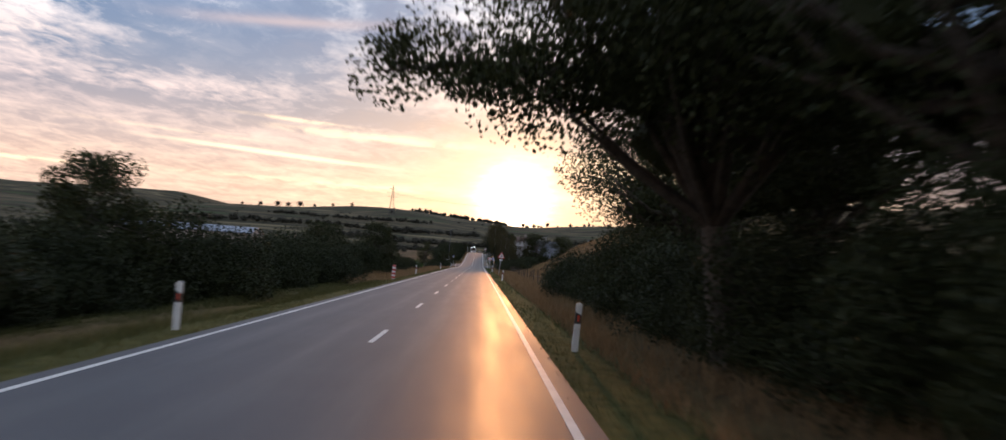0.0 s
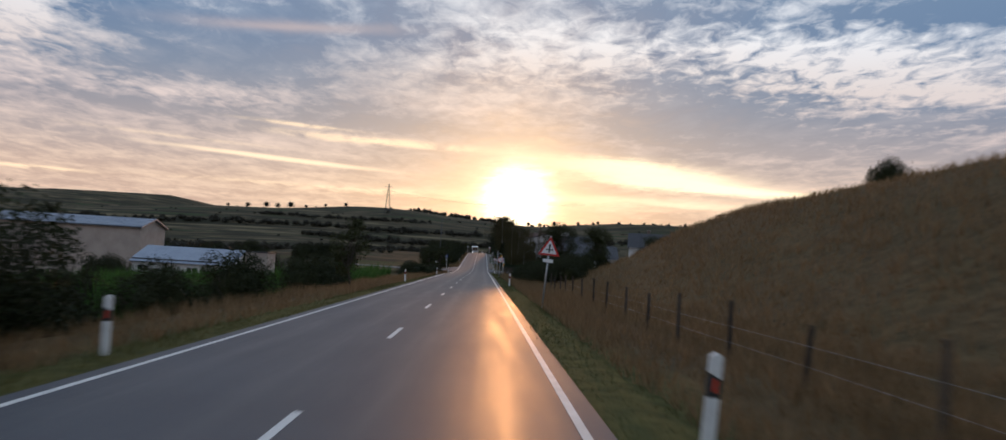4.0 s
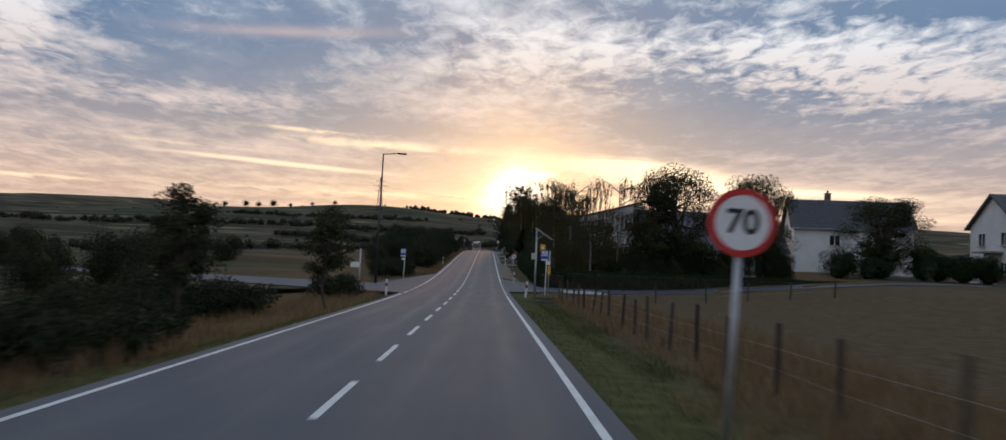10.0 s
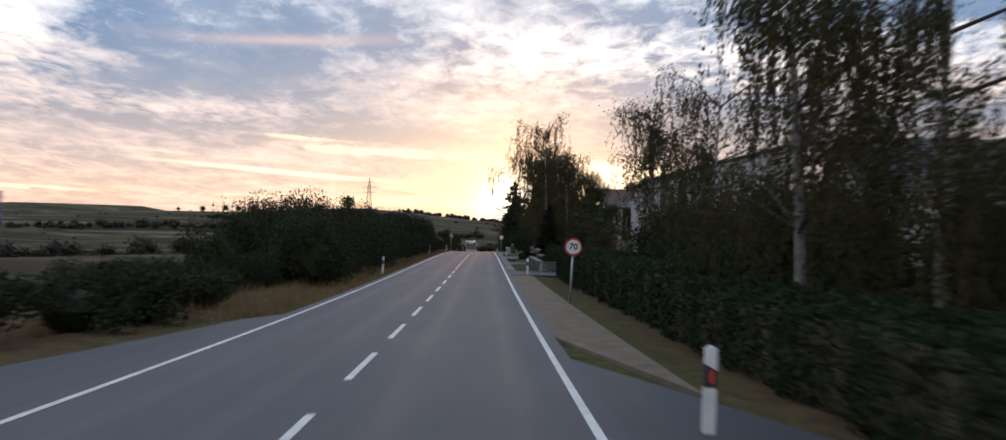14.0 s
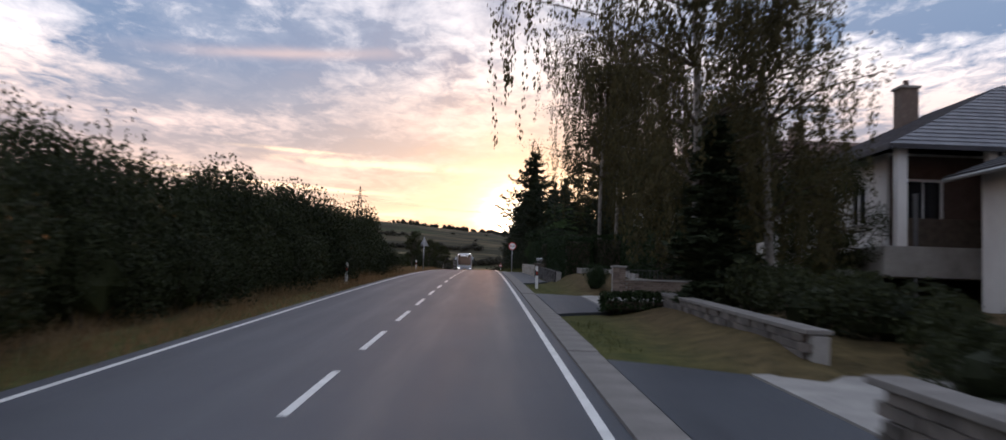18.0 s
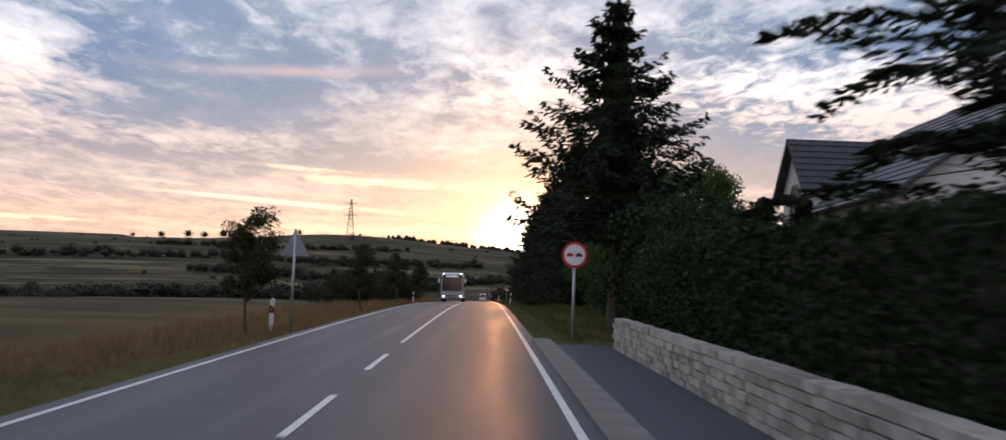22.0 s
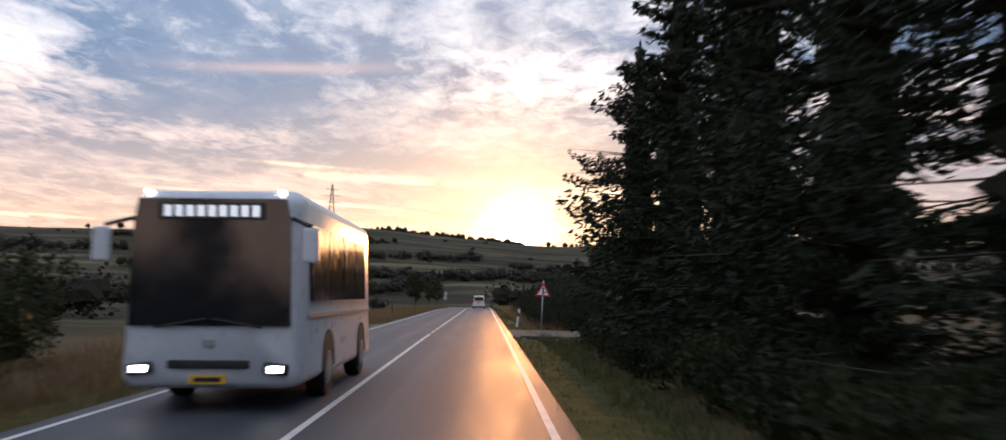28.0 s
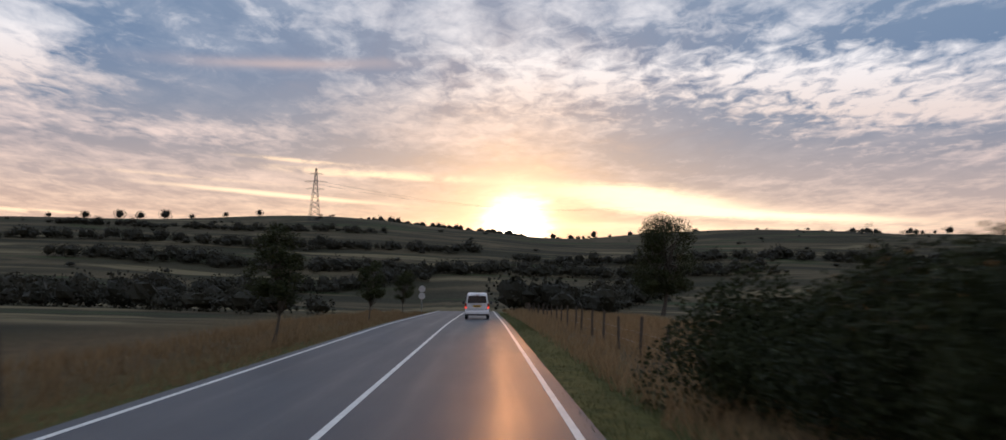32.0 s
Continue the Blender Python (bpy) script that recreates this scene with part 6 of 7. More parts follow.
WINDOW_WHITE = varied("window_white", (0.62, 0.62, 0.61), (0.75, 0.75, 0.74), 0.5, 2, 30, 0.0)
ROOF_RED = varied("brown_tiles", (0.085, 0.055, 0.045), (0.16, 0.105, 0.085), 0.75, 2, 20, 0.4)
BEIGE = varied("beige_panel", (0.34, 0.29, 0.25), (0.46, 0.40, 0.35), 0.8, 0.5, 10, 0.1)
BLUE_ROOF = varied("blue_metal_roof", (0.16, 0.20, 0.27), (0.26, 0.31, 0.39), 0.35, 0.4, 6, 0.1, metal=0.4)


def roof_plane(parent, a, b, c, d, material, thick=0.16, courses=14, name="roof"):
    """A roof slope from eave a-b up to ridge d-c, with stepped courses of tiles."""
    a, b, c, d = map(Vector, (a, b, c, d))
    n = (b - a).cross(d - a).normalized()
    if n.z < 0:
        n = -n
    bm = bmesh.new()
    rows = []
    for k in range(courses):
        for f, up in ((k / courses, 0.035), ((k + 1) / courses, 0.0)):
            rows.append([bm.verts.new(a.lerp(d, f) + n * up), bm.verts.new(b.lerp(c, f) + n * up)])
    rows += [[bm.verts.new(d - n * thick), bm.verts.new(c - n * thick)], [bm.verts.new(a - n * thick), bm.verts.new(b - n * thick)]]
    for p, q in zip(rows, rows[1:] + rows[:1]):
        bm.faces.new((p[0], p[1], q[1], q[0]))
    bm.faces.new([r[0] for r in rows])
    bm.faces.new([r[1] for r in rows][::-1])
    bmesh.ops.recalc_face_normals(bm, faces=bm.faces)
    return part(name, bm, material, parent)


def shell(outline, length, t=0.3):
    """The walls of a gabled house: an outline in x and z drawn along y, hollow inside."""
    return prism(outline, -length / 2, length / 2)


def chimney(parent, x, y, z0, z1, s=0.55, material=None):
    c = part("chimney", slab(x, y, (z0 + z1) / 2, s, s * 1.2, z1 - z0, 0.02), material or BRICK, parent)
    part("chimney_cap", slab(x, y, z1 + 0.05, s + 0.16, s * 1.2 + 0.16, 0.1, 0.02), CONCRETE, c)
    part("chimney_pot", bar((x, y, z1 + 0.1), (x, y, z1 + 0.4), 0.12, 0.1, 10), ROOF_RED, c)


def gable_house(x, y, turn, w, d, eave, ridge, wall, roof, label, openings=(), z=None, stack=None, over=0.45):
    """Ridge along local y; gable ends at the two y ends. w: across the ridge."""
    base = float(land(x, y)) if z is None else z
    t = thing("house", pose(x, y, base, 0, 0, turn), label, "house")
    part("wall", shell([(-w / 2, -0.6), (w / 2, -0.6), (w / 2, eave), (0, ridge - 0.12), (-w / 2, eave)], d), wall, t)
    k = (ridge - eave) / (w / 2)
    for s in (-1, 1):
        ex, ez = s * (w / 2 + over), eave - k * over + 0.1
        roof_plane(t, (ex, -d / 2 - over, ez), (ex, d / 2 + over, ez), (0, d / 2 + over, ridge + 0.1), (0, -d / 2 - over, ridge + 0.1), roof)
        part("gutter", bar((ex, -d / 2 - over, ez - 0.1), (ex, d / 2 + over, ez - 0.1), 0.07, 0.07, 8), GALVANISED, t)
    for side, pos, z0, ww, hh in openings:
        m = {"S": pose(pos, -d / 2, z0), "N": pose(pos, d / 2, z0, 0, 0, 180), "W": pose(-w / 2, pos, z0, 0, 0, -90), "E": pose(w / 2, pos, z0, 0, 0, 90)}[side]
        window(t, m, ww, hh)
    if stack:
        chimney(t, stack[0], stack[1], ridge - 1.2, ridge + 0.9)
    return t


def houses():
    h1 = gable_house(60.5, 278, 90, 8.5, 18.0, 6.0, 9.0, WALL_WHITE, ROOF_DARK, "white gabled house with a dark slate roof and balcony",
                [("N", -2, 4.6, 1.3, 1.3), ("N", 2, 4.6, 1.3, 1.3), ("N", -2, 1.7, 1.3, 1.3), ("N", 2, 1.7, 1.3, 1.3), ("E", -5, 1.7, 1.3, 1.3), ("E", 0, 4.4, 1.3, 1.3), ("E", 4, 1.7, 1.3, 1.3),
                 ("W", -5, 4.2, 1.3, 1.3), ("W", 0, 4.2, 1.3, 1.3), ("W", 5, 4.2, 1.3, 1.3)], None, (1.0, 3.0))
    part("balcony", slab(0, 9.6, 3.3, 3.4, 1.3, 0.18, 0.02), CONCRETE, h1)
    gable_house(44, 296, 80, 8.0, 13.0, 5.2, 8.4, WALL_WHITE, ROOF_DARK, "white house with a dark roof behind garden trees",
                [("N", -2, 4.0, 1.2, 1.2), ("N", 2, 1.6, 1.2, 1.2), ("W", 2, 3.6, 1.2, 1.2), ("W", -3, 3.6, 1.2, 1.2)], None, (0.8, 2.0))
    gable_house(25.5, 286.5, 90, 8.0, 14.0, 2.9, 5.6, WALL_WHITE, ROOF_DARK, "low white house with a dark roof behind the hedge and trees",
                [("W", -4.5, 1.5, 1.3, 1.2), ("W", -1, 1.5, 1.3, 1.2), ("W", 3, 1.5, 1.3, 1.2), ("N", 0, 1.7, 1.2, 1.2)], None, (0.4, 5.8))
    gable_house(26, 309, 85, 7.0, 9.0, 4.6, 7.4, WALL_WHITE, ROOF_DARK, "white village house with a dark roof beyond birches",
                [("N", -1.5, 3.4, 1.1, 1.2), ("N", 1.5, 3.4, 1.1, 1.2), ("W", 0, 1.8, 1.2, 1.2)])
    gable_house(75, 300, 20, 9.0, 12.0, 5.0, 8.2, WALL_WHITE, ROOF_DARK, "white village house with a steep dark roof",
                [("S", -2, 3.8, 1.2, 1.2), ("S", 2, 3.8, 1.2, 1.2), ("W", 0, 2, 1.2, 1.2)])
    gable_house(21.6, 374.5, 90, 8.0, 9.5, 4.4, 7.7, WALL_WHITE, ROOF_RED, "house with a brown tiled roof behind the birches",
                [("N", 0, 3.4, 1.2, 1.2), ("W", 0, 2.2, 1.2, 1.2)], None, (0.6, 1.5))

    # tall pale house with a single sloping roof
    t = thing("house", pose(20.3, 335.6, float(land(18, 336))), "tall pale rendered house with a single-pitch roof", "house")
    part("wall", prism([(-5.6, -0.5), (5.6, -0.5), (5.6, 9.2), (-5.6, 6.1)], -4.5, 4.5), WALL_GREY, t)
    part("roof", prism([(-6.0, 6.05), (6.1, 9.42), (6.1, 9.62), (-6.0, 6.25)], -4.9, 4.9), ROOF_DARK, t)
    part("brick_base", slab(2.6, -4.53, 1.0, 5.9, 0.08, 2.2), BRICK, t, "brown brick cladding")
    for x, z in ((-4.2, 4.4), (-4.2, 1.6), (0.5, 4.8), (3.5, 5.4)):
        window(t, pose(x, -4.5, z), 1.2, 1.5)
    window(t, pose(-5.6, 0, 4.2, 0, 0, -90), 1.2, 1.4)
    part("downpipe", bar((-5.68, -4.56, 0), (-5.68, -4.56, 6.1), 0.05), GALVANISED, t)

    # white house with a low dark roof
    gable_house(22.4, 346, 0, 10.5, 7.0, 3.9, 6.0, WALL_WHITE, ROOF_DARK, "white house with a low dark overhanging roof",
                [("S", -3.4, 1.5, 1.3, 1.3), ("S", 1, 1.5, 1.6, 1.3), ("W", 0, 1.5, 1.4, 1.3)], None, (0.5, 0.0), 0.8)

    # bungalow with a hipped roof, porch and white pergola
    b = thing("house", pose(22.0, 357.8, float(land(18, 361)) + 0.8), "grey-roofed bungalow with a pillared porch and pergola", "house")
    part("wall", slab(0, 0.8, 1.2, 12.4, 11.0, 4.2), WALL_WHITE, b)
    part("terrace", slab(-1.0, -5.7, -0.55, 12.5, 2.4, 1.0, 0.03), CONCRETE, b)
    e, top = 3.2, 6.3
    c = [(-7.2, -7.2, e), (7.0, -7.2, e), (7.0, 7.2, e), (-7.2, 7.2, e)]
    r0, r1 = (-1.0, -2.8, top), (-1.0, 2.6, top)
    for q in ((c[0], c[1], r0, r0), (c[1], c[2], r1, r0), (c[2], c[3], r1, r1), (c[3], c[0], r0, r1)):
        roof_plane(b, *q, ROOF_GREY, 0.14, 18)
    part("porch_back", slab(-1.6, -4.74, 1.55, 9.0, 0.06, 3.3), ROOF_RED, b, "dark brown boarded wall under the porch roof")
    part("porch_rail", slab(-2.2, -6.75, 0.42, 8.4, 0.1, 0.9, 0.01), WEATHERED_WOOD, b, "dark boarded railing")
    for x in (-6.6, -3.6, -0.6):
        part("pillar", slab(x, -6.6, 1.5, 0.34, 0.34, 3.4, 0.02), WALL_WHITE, b)
    chimney(b, -2.4, 2.0, 4.2, 7.1, 0.7)
    for x in (-5.0, -2.0, 1.2):
        window(b, pose(x, -4.78, 1.6), 1.3, 1.5)
    for y in (-2.5, 1.5, 4.5):
        window(b, pose(-6.2, y, 1.6, 0, 0, -90), 1.3, 1.4)
    g = part("pergola", slab(-1.3, -8.4, 2.9, 4.4, 0.14, 0.22, 0.01), WINDOW_WHITE, b, "white painted pergola frame")
    for x in (-3.3, -1.3, 0.7):
        part("upright", slab(x, -8.4, 1.4, 0.14, 0.14, 2.8, 0.01), WINDOW_WHITE, g)
        part("rafter", slab(x, -7.6, 3.06, 0.1, 1.7, 0.14, 0.01), WINDOW_WHITE, g)

    # tall plain garden posts in front of the bungalow
    for x, y in ((16.7, 343.2), (15.8, 351.0), (14.8, 361.0)):
        q = thing("garden_post", at(x, y), "tall slim grey post in a garden", "post", "grey garden posts")
        part("post", slab(0, 0, 1.7, 0.13, 0.13, 4.0, 0.012), COLUMN_GREY, q)
        part("cap", slab(0, 0, 3.72, 0.17, 0.17, 0.05, 0.01), COLUMN_GREY, q)

    # white house with an arched dormer window
    d = gable_house(18.4, 407.8, 0, 12.0, 13.0, 5.2, 9.5, WALL_WHITE, ROOF_DARK, "white house with steep dark roof and arched gable window",
                    [("S", -3, 2.2, 1.3, 1.3), ("S", 1.5, 2.2, 1.3, 1.3), ("S", 1.0, 5.6, 1.2, 1.2), ("W", -3.5, 2.2, 1.2, 1.3)], 5.15, (1.2, -2.0))
    d.scale = (0.82, 0.82, 0.82)
    part("dormer_wall", prism([(-1.6, 0), (1.6, 0), (1.6, 6.2), (0, 8.2), (-1.6, 6.2)], -0.0, 3.6), WALL_WHITE, d).matrix_basis = pose(-6.4, 3.4, 0, 0, 0, -90)
    for s in (-1, 1):
        roof_plane(d, (-6.8, 3.4 + s * 2.0, 5.85), (-2.0, 3.4 + s * 2.0, 5.85), (-2.0, 3.4, 8.35), (-6.8, 3.4, 8.35), ROOF_DARK, 0.12, 8)
    window(d, pose(-6.42, 3.4, 4.9, 0, 0, -90), 1.3, 1.3, "arched_window")
    part("arch_pane", disc(0.62, 0.05, 28), GLASS_DARK, d).matrix_basis = pose(-6.43, 3.4, 5.7, 0, 0, -90)


houses()


def factory():
    z = float(land(-37, 199)) - 0.2
    top, eave = 1.45 - z, -0.5 - z
    t = thing("farm_hall", pose(-37.6, 199.7, z), "long low hall with a blue-grey metal roof", "farm building")
    part("wall", slab(0, 0, eave / 2 - 0.2, 13.0, 5.8, eave + 0.3), WALL_WHITE, t)
    part("gable", prism([(-2.9, eave - 0.05), (2.9, eave - 0.05), (2.9, top - 0.1)], -0.1, 0.1), WALL_WHITE, t).matrix_basis = pose(6.4, 0, 0, 0, 0, 90)
    part("gable", prism([(-2.9, eave - 0.05), (2.9, eave - 0.05), (2.9, top - 0.1)], -0.1, 0.1), WALL_WHITE, t).matrix_basis = pose(-6.4, 0, 0, 0, 0, 90)
    part("back_wall", slab(0, 2.8, eave + (top - eave) / 2 - 0.1, 12.7, 0.18, top - eave - 0.1), WALL_WHITE, t)
    # the roof in sheets, with a darker step above the eaves
    for k in range(13):
        x0, x1 = -6.8 + 13.6 * k / 13, -6.8 + 13.6 * (k + 1) / 13 - 0.03
        bm = bmesh.new()
        prism([(-2.3, eave + 0.27), (3.1, top + 0.03), (3.1, top - 0.07), (-2.3, eave + 0.17)], x0, x1, bm)
        part("roof_sheet", bm, BLUE_ROOF, t).matrix_basis = Matrix(((0, 1, 0, 0), (1, 0, 0, 0), (0, 0, 1, 0), (0, 0, 0, 1)))
    part("eaves_band", slab(0, -2.42, eave + 0.14, 13.6, 0.10, 0.16, 0.01), DARK_METAL, t, "dark step in the roof")
    bm = bmesh.new()
    prism([(-3.3, eave - 0.16), (-2.4, eave + 0.12), (-2.4, eave + 0.03), (-3.3, eave - 0.24)], -6.8, 6.8, bm)
    part("lower_roof", bm, BLUE_ROOF, t).matrix_basis = Matrix(((0, 1, 0, 0), (1, 0, 0, 0), (0, 0, 1, 0), (0, 0, 0, 1)))
    part("door", slab(6.54, 1.2, eave - 0.55, 0.08, 0.75, 2.1, 0.01), DARK_METAL, t, "dark side door")
    window(t, pose(6.5, -1.0, eave - 0.35, 0, 0, 90), 0.9, 0.8, sill=False)
    for k in range(4):
        window(t, pose(-5.0 + 3.2 * k, -2.9, eave - 1.0), 1.5, 0.7, sill=False)
    a = thing("annex", pose(-29.4, 205.4, z), "square beige annex with a flat roof", "farm building")
    part("wall", slab(0, 0, top / 2 - 0.3, 3.0, 5.0, top + 0.2), BEIGE, a)
    part("roof_edge", slab(0, 0, top - 0.12, 3.25, 5.25, 0.16, 0.03), DARK_METAL, a)
    zb = float(land(-76, 238)) - 0.4
    h, e = 6.0 - zb, 4.5 - zb
    b = thing("farm_hall", pose(-78.5, 238, zb), "big farm hall with blue-grey roof behind the low one", "farm building")
    part("wall", slab(0, 0, e / 2, 44, 12, e), BEIGE, b)
    part("gable", prism([(-6, e - 0.02), (6, e - 0.02), (0, h - 0.1)], -0.1, 0.1), BEIGE, b).matrix_basis = pose(21.8, 0, 0, 0, 0, 90)
    roof_plane(b, (-22.5, -6.6, e - 0.1), (22.5, -6.6, e - 0.1), (22.5, 0, h), (-22.5, 0, h), BLUE_ROOF, 0.2, 9)
    roof_plane(b, (-22.5, 6.6, e - 0.1), (22.5, 6.6, e - 0.1), (22.5, 0, h), (-22.5, 0, h), BLUE_ROOF, 0.2, 9)


factory()


def pylon():
    x0, y0 = -112, 1134
    t = thing("power_pylon", pose(x0, y0, float(land(x0, y0)) - 1), "tall steel lattice power pylon on the hillside", "power pylon")
    H = 37.0
    half = lambda z: 3.2 * (1 - z / H) ** 1.1 + 0.35
    legs = bmesh.new()
    for sx in (-1, 1):
        for sy in (-1, 1):
            zs = np.linspace(0, H, 9)
            for a, b in zip(zs, zs[1:]):
                rod(legs, (sx * half(a), sy * half(a), a), (sx * half(b), sy * half(b), b), 0.16, 0.16, 5)
    part("leg_frame", legs, DARK_METAL, t)
    br = bmesh.new()
    zs = np.linspace(0, H, 13)
    for a, b in zip(zs, zs[1:]):
        for s in (-1, 1):
            rod(br, (-half(a), s * half(a), a), (half(b), s * half(b), b), 0.08, 0.08, 4)
            rod(br, (half(a), s * half(a), a), (-half(b), s * half(b), b), 0.08, 0.08, 4)
    part("bracing", br, DARK_METAL, t)
    for z, w in ((23.0, 6.0), (28.0, 7.5), (33.0, 5.0)):
        arm = bmesh.new()
        for s in (-1, 1):
            rod(arm, (0, 0, z + 1.0), (s * w, 0, z), 0.13, 0.08, 4)
            rod(arm, (0, 0, z), (s * w, 0, z), 0.13, 0.08, 4)
        part("cross_arm", arm, DARK_METAL, t)
    w = bmesh.new()
    for s in (-7.0, 7.0):
        pts = [Vector((s + 260 * f, 330 * f, 27.5 - 46 * f * (1 - f) * 0.8 + 22 * f)) for f in np.linspace(0, 1, 9)]
        for a, b in zip(pts, pts[1:]):
            rod(w, a, b, 0.05, 0.05, 4, False)
    part("cable", w, DARK_METAL, t)


pylon()


# ---------------------------------------------------------------- vehicles
def loft(sections, n=6):
    """Skin over rounded rectangles: each section is y, low z, high z, half width low, half width high, corner."""
    bm = bmesh.new()
    rings = []
    for y, z0, z1, w0, w1, r in sections:
        pts = []
        for cx, cz, a0 in ((w1 - r, z1 - r, 0), (-(w1 - r), z1 - r, 90), (-(w0 - r), z0 + r, 180), (w0 - r, z0 + r, 270)):
            for k in range(n + 1):
                a = radians(a0 + 90 * k / n)
                pts.append(bm.verts.new((cx + r * math.cos(a), y, cz + r * math.sin(a))))
        rings.append(pts)
    m = len(rings[0])
    for a, b in zip(rings, rings[1:]):
        for k in range(m):
            bm.faces.new((a[k], a[(k + 1) % m], b[(k + 1) % m], b[k]))
    bm.faces.new(rings[0])
    bm.faces.new(rings[-1])
    bmesh.ops.recalc_face_normals(bm, faces=bm.faces)
    return bm


def wheel(parent, x, y, r, w, rim_mat):
    bm = bmesh.new()
    rot = Matrix.Translation((x, y, r)) @ Matrix.Rotation(math.pi / 2, 4, "Y")
    out = bmesh.ops.create_cone(bm, cap_ends=True, segments=28, radius1=r, radius2=r, depth=w, matrix=rot)
    bmesh.ops.bevel(bm, geom=[e for e in bm.edges if len(e.link_faces) == 2 and any(len(f.verts) > 4 for f in e.link_faces)], offset=0.03, segments=2, affect="EDGES")
    o = part("wheel", bm, TYRE, parent, "black rubber tyre")
    s = 1 if x > 0 else -1
    b = bmesh.new()
    bmesh.ops.create_cone(b, cap_ends=True, segments=22, radius1=r * 0.62, radius2=r * 0.5, depth=0.03, matrix=Matrix.Translation((x + s * (w / 2 + 0.008), y, r)) @ Matrix.Rotation(s * math.pi / 2, 4, "Y"))
    part("rim", b, rim_mat, o)


CAR_WHITE = varied("white_car_paint", (0.62, 0.63, 0.65), (0.70, 0.71, 0.73), 0.25, 0.6, 8, 0.0, spec=0.6)
BUS_WHITE = varied("bus_paint", (0.55, 0.58, 0.63), (0.66, 0.69, 0.73), 0.3, 0.5, 8, 0.0, spec=0.6)
TYRE = varied("tyre", (0.012, 0.012, 0.012), (0.03, 0.03, 0.03), 0.85, 6, 50, 0.3)
TAIL_LIT = make_lamp("lit_tail_lamp", (0.9, 0.06, 0.03), 2.0)
TAIL_DARK = varied("tail_lamp", (0.16, 0.012, 0.012), (0.25, 0.02, 0.02), 0.2, 4, 30, 0.0)
HEAD_LIT = make_lamp("lit_head_lamp", (1.0, 0.96, 0.88), 9.0)
PLATE_YELLOW = varied("yellow_plate", (0.75, 0.42, 0.03), (0.82, 0.48, 0.05), 0.4, 3, 30, 0.0)
DISPLAY = make_lamp("destination_display", (0.75, 0.80, 0.85), 0.5)


def van():
    y0 = 592.0
    t = thing("van", pose(1.55, y0, ground_z(1.55, y0), 0, math.degrees(-math.atan(FALL))), "white passenger van with lit tail lamps on the road", "van")
    part("body", loft([(0.0, 0.36, 1.55, 0.80, 0.66, 0.10), (0.06, 0.30, 1.72, 0.84, 0.66, 0.12), (0.35, 0.26, 1.80, 0.86, 0.68, 0.14), (1.6, 0.26, 1.82, 0.86, 0.69, 0.14),
                       (2.6, 0.26, 1.76, 0.86, 0.67, 0.14), (3.15, 0.26, 1.15, 0.85, 0.76, 0.12), (4.0, 0.28, 0.95, 0.80, 0.70, 0.12), (4.12, 0.36, 0.80, 0.72, 0.62, 0.12)]), CAR_WHITE, t, smooth=True)
    w = part("rear_window", prism([(-0.66, 1.10), (0.66, 1.10), (0.60, 1.56), (0.54, 1.60), (-0.54, 1.60), (-0.60, 1.56)], -0.035, 0.02), GLASS_DARK, t, "dark tinted rear window")
    part("wiper", slab(0.1, -0.045, 1.13, 0.5, 0.012, 0.02), BLACK_PLASTIC, w)
    part("bumper", slab(0, 0.0, 0.46, 1.68, 0.18, 0.22, 0.05), CAR_WHITE, t)
    part("bumper_skirt", slab(0, 0.02, 0.31, 1.5, 0.14, 0.1, 0.02), BLACK_PLASTIC, t)
    for s in (-1, 1):
        l = part("tail_light", slab(s * 0.76, -0.01, 0.90, 0.13, 0.08, 0.36, 0.02), TAIL_DARK, t, "tall red lamp cluster")
        part("lit_segment", slab(s * 0.76, -0.055, 0.80, 0.10, 0.02, 0.12, 0.005), TAIL_LIT, l)
        part("wing_mirror", slab(s * 0.98, 2.75, 1.10, 0.18, 0.12, 0.2, 0.04), BLACK_PLASTIC, t)
        part("side_window", prism([(0.5, 1.14), (2.7, 1.14), (2.45, 1.58), (0.55, 1.58)], -0.01, 0.01), GLASS_DARK, t).matrix_basis = pose(s * 0.79, 0, 0, 0, 0, 90)
        for y in (0.65, 3.35):
            wheel(t, s * 0.73, y, 0.31, 0.19, GALVANISED)
    p = part("number_plate", slab(0, -0.025, 0.88, 0.52, 0.02, 0.12, 0.004), PLATE_YELLOW, t, "yellow plate with a plain dark bar")
    part("plate_bar", slab(0, -0.037, 0.88, 0.38, 0.006, 0.06), SIGN_BLACK, p)
    part("plate_trim", slab(0, -0.02, 0.975, 0.8, 0.03, 0.035, 0.006), BLACK_PLASTIC, t)
    part("brake_lamp", slab(0, 0.0, 1.66, 0.3, 0.06, 0.03, 0.004), TAIL_DARK, t)
    part("hatch_seam", slab(0, -0.004, 0.70, 1.3, 0.03, 0.012), BLACK_PLASTIC, t)


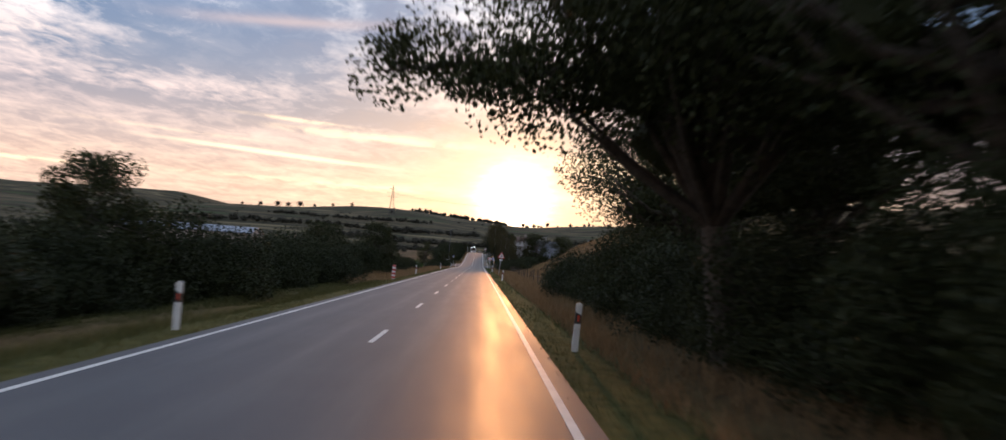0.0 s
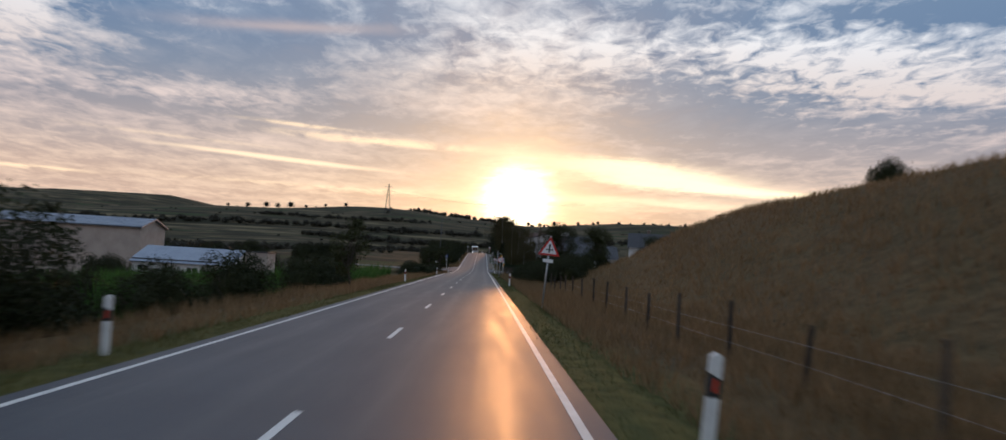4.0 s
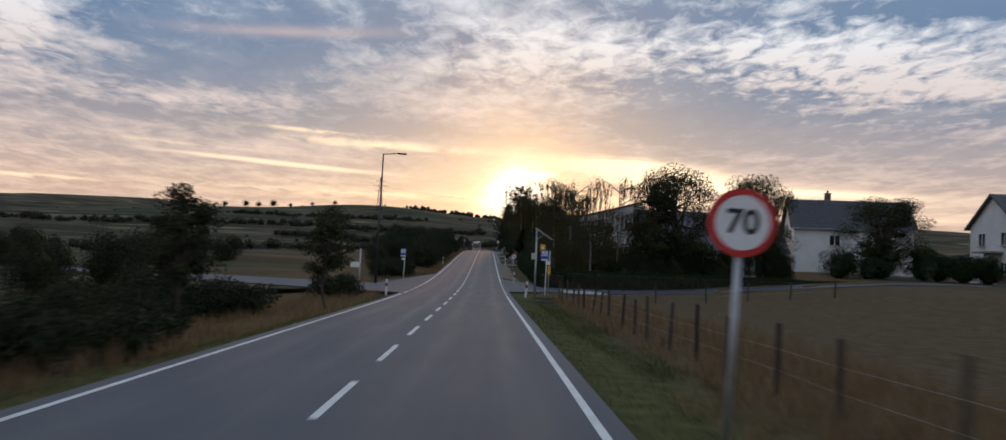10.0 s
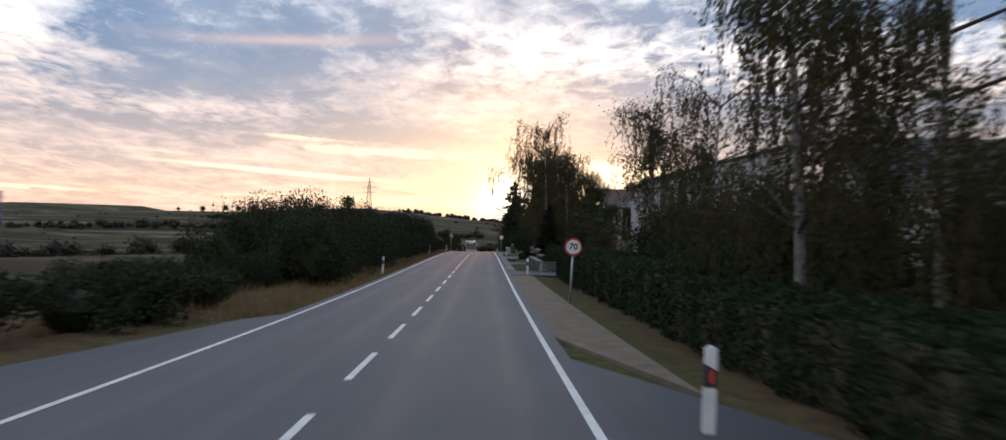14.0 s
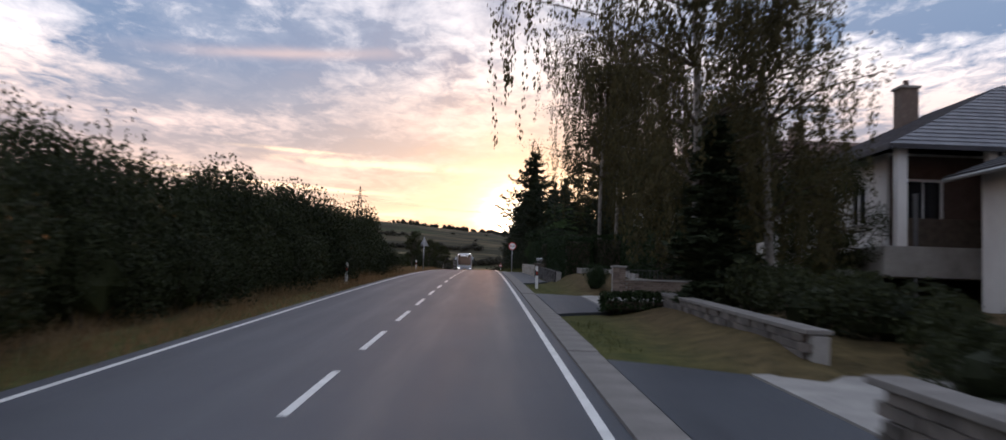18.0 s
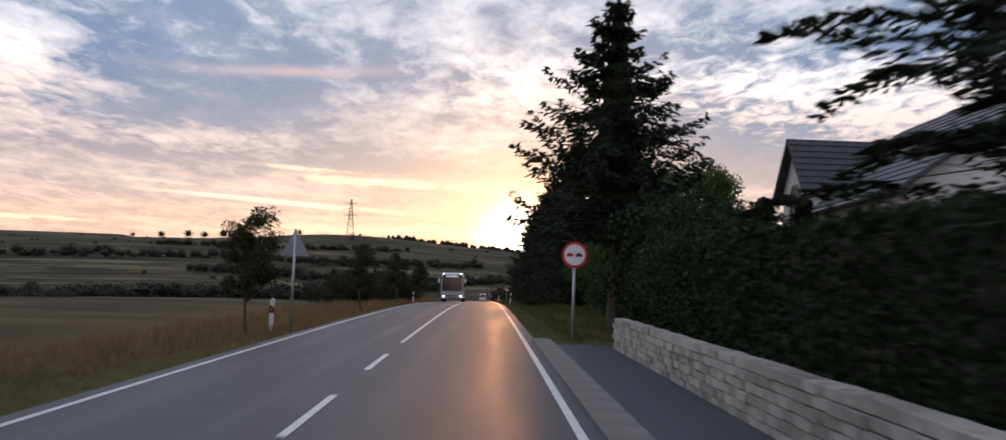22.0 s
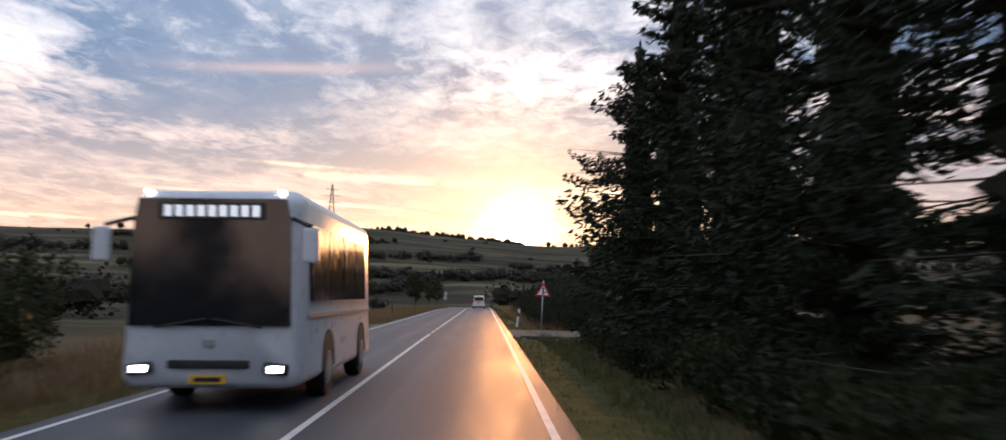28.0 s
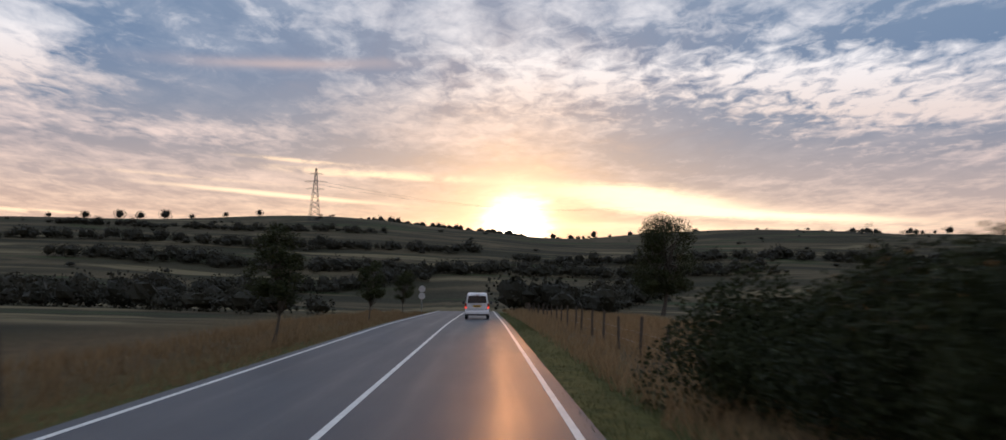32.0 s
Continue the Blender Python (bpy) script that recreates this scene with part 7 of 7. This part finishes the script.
def bus():
    y0 = 479.2
    t = thing("bus", pose(-1.58, y0, ground_z(-1.58, y0), 0, math.degrees(-math.atan(FALL))), "white intercity bus with lit headlamps in the oncoming lane", "bus")
    part("body", loft([(0.0, 0.42, 3.0, 1.16, 1.06, 0.20), (0.12, 0.34, 3.12, 1.24, 1.14, 0.24), (0.6, 0.32, 3.2, 1.275, 1.2, 0.22), (7.7, 0.32, 3.2, 1.275, 1.2, 0.22), (8.2, 0.4, 3.1, 1.2, 1.12, 0.2)]), BUS_WHITE, t, smooth=True)
    w = part("windscreen", prism([(-1.14, 1.22), (1.14, 1.22), (1.10, 2.72), (1.04, 3.02), (-1.04, 3.02), (-1.10, 2.72)], -0.05, 0.1), GLASS_DARK, t, "large dark curved windscreen")
    d = part("destination_board", slab(0, -0.06, 2.84, 1.5, 0.02, 0.24, 0.005), SIGN_BLACK, w)
    for k in range(9):
        part("text_bar", slab(-0.62 + 0.155 * k, -0.075, 2.84, 0.10, 0.008, 0.16), DISPLAY, d)
    for s in (-1, 1):
        part("wiper", bar((s * 0.75, -0.08, 1.2), (s * 0.05, -0.08, 1.32), 0.015), BLACK_PLASTIC, w)
        h = part("headlamp", slab(s * 0.95, -0.02, 0.62, 0.36, 0.12, 0.17, 0.04, Matrix.Rotation(s * 0.12, 4, "Y")), GLASS_DARK, t)
        part("lit_lens", slab(s * 0.95, -0.085, 0.62, 0.22, 0.02, 0.09, 0.01), HEAD_LIT, h)
        part("mirror_arm", bar((s * 1.12, 0.05, 2.75), (s * 1.42, -0.25, 2.62), 0.03), BLACK_PLASTIC, t)
        part("wing_mirror", slab(s * 1.45, -0.27, 2.35, 0.22, 0.14, 0.48, 0.04), BUS_WHITE, t)
        for k in range(4):
            part("side_window", slab(s * 1.262, 1.5 + 1.5 * k, 2.15, 0.05, 1.44, 1.15, 0.01, Matrix.Rotation(-s * 0.035, 4, "Y")), GLASS_DARK, t)
        part("side_trim", slab(s * 1.275, 4.1, 1.35, 0.03, 6.9, 0.05), GALVANISED, t)
        for y in (2.4, 6.4):
            wheel(t, s * 1.12, y, 0.48, 0.30, GALVANISED)
            part("wheel_arch", prism([(0.62 * math.cos(a), 0.48 + 0.62 * math.sin(a)) for a in np.linspace(0, math.pi, 11)], -0.01, 0.01), BLACK_PLASTIC, t).matrix_basis = pose(s * 1.272, y, 0, 0, 0, 90)
    part("grille", slab(0, -0.02, 0.68, 1.15, 0.06, 0.12, 0.03), BLACK_PLASTIC, t)
    part("emblem", slab(0, -0.03, 0.98, 0.16, 0.03, 0.1, 0.01), GALVANISED, t)
    p = part("number_plate", slab(0, -0.03, 0.47, 0.52, 0.03, 0.12, 0.004), PLATE_YELLOW, t, "yellow plate with a plain dark bar")
    part("plate_bar", slab(0, -0.048, 0.47, 0.38, 0.006, 0.06), SIGN_BLACK, p)
    part("roof_unit", slab(0, 4.2, 3.24, 1.7, 2.6, 0.16, 0.06), BUS_WHITE, t)
    for s in (-1, 1):
        part("marker_lamp", slab(s * 0.95, 0.1, 3.13, 0.1, 0.05, 0.05, 0.01), HEAD_LIT, t)


van()
bus()
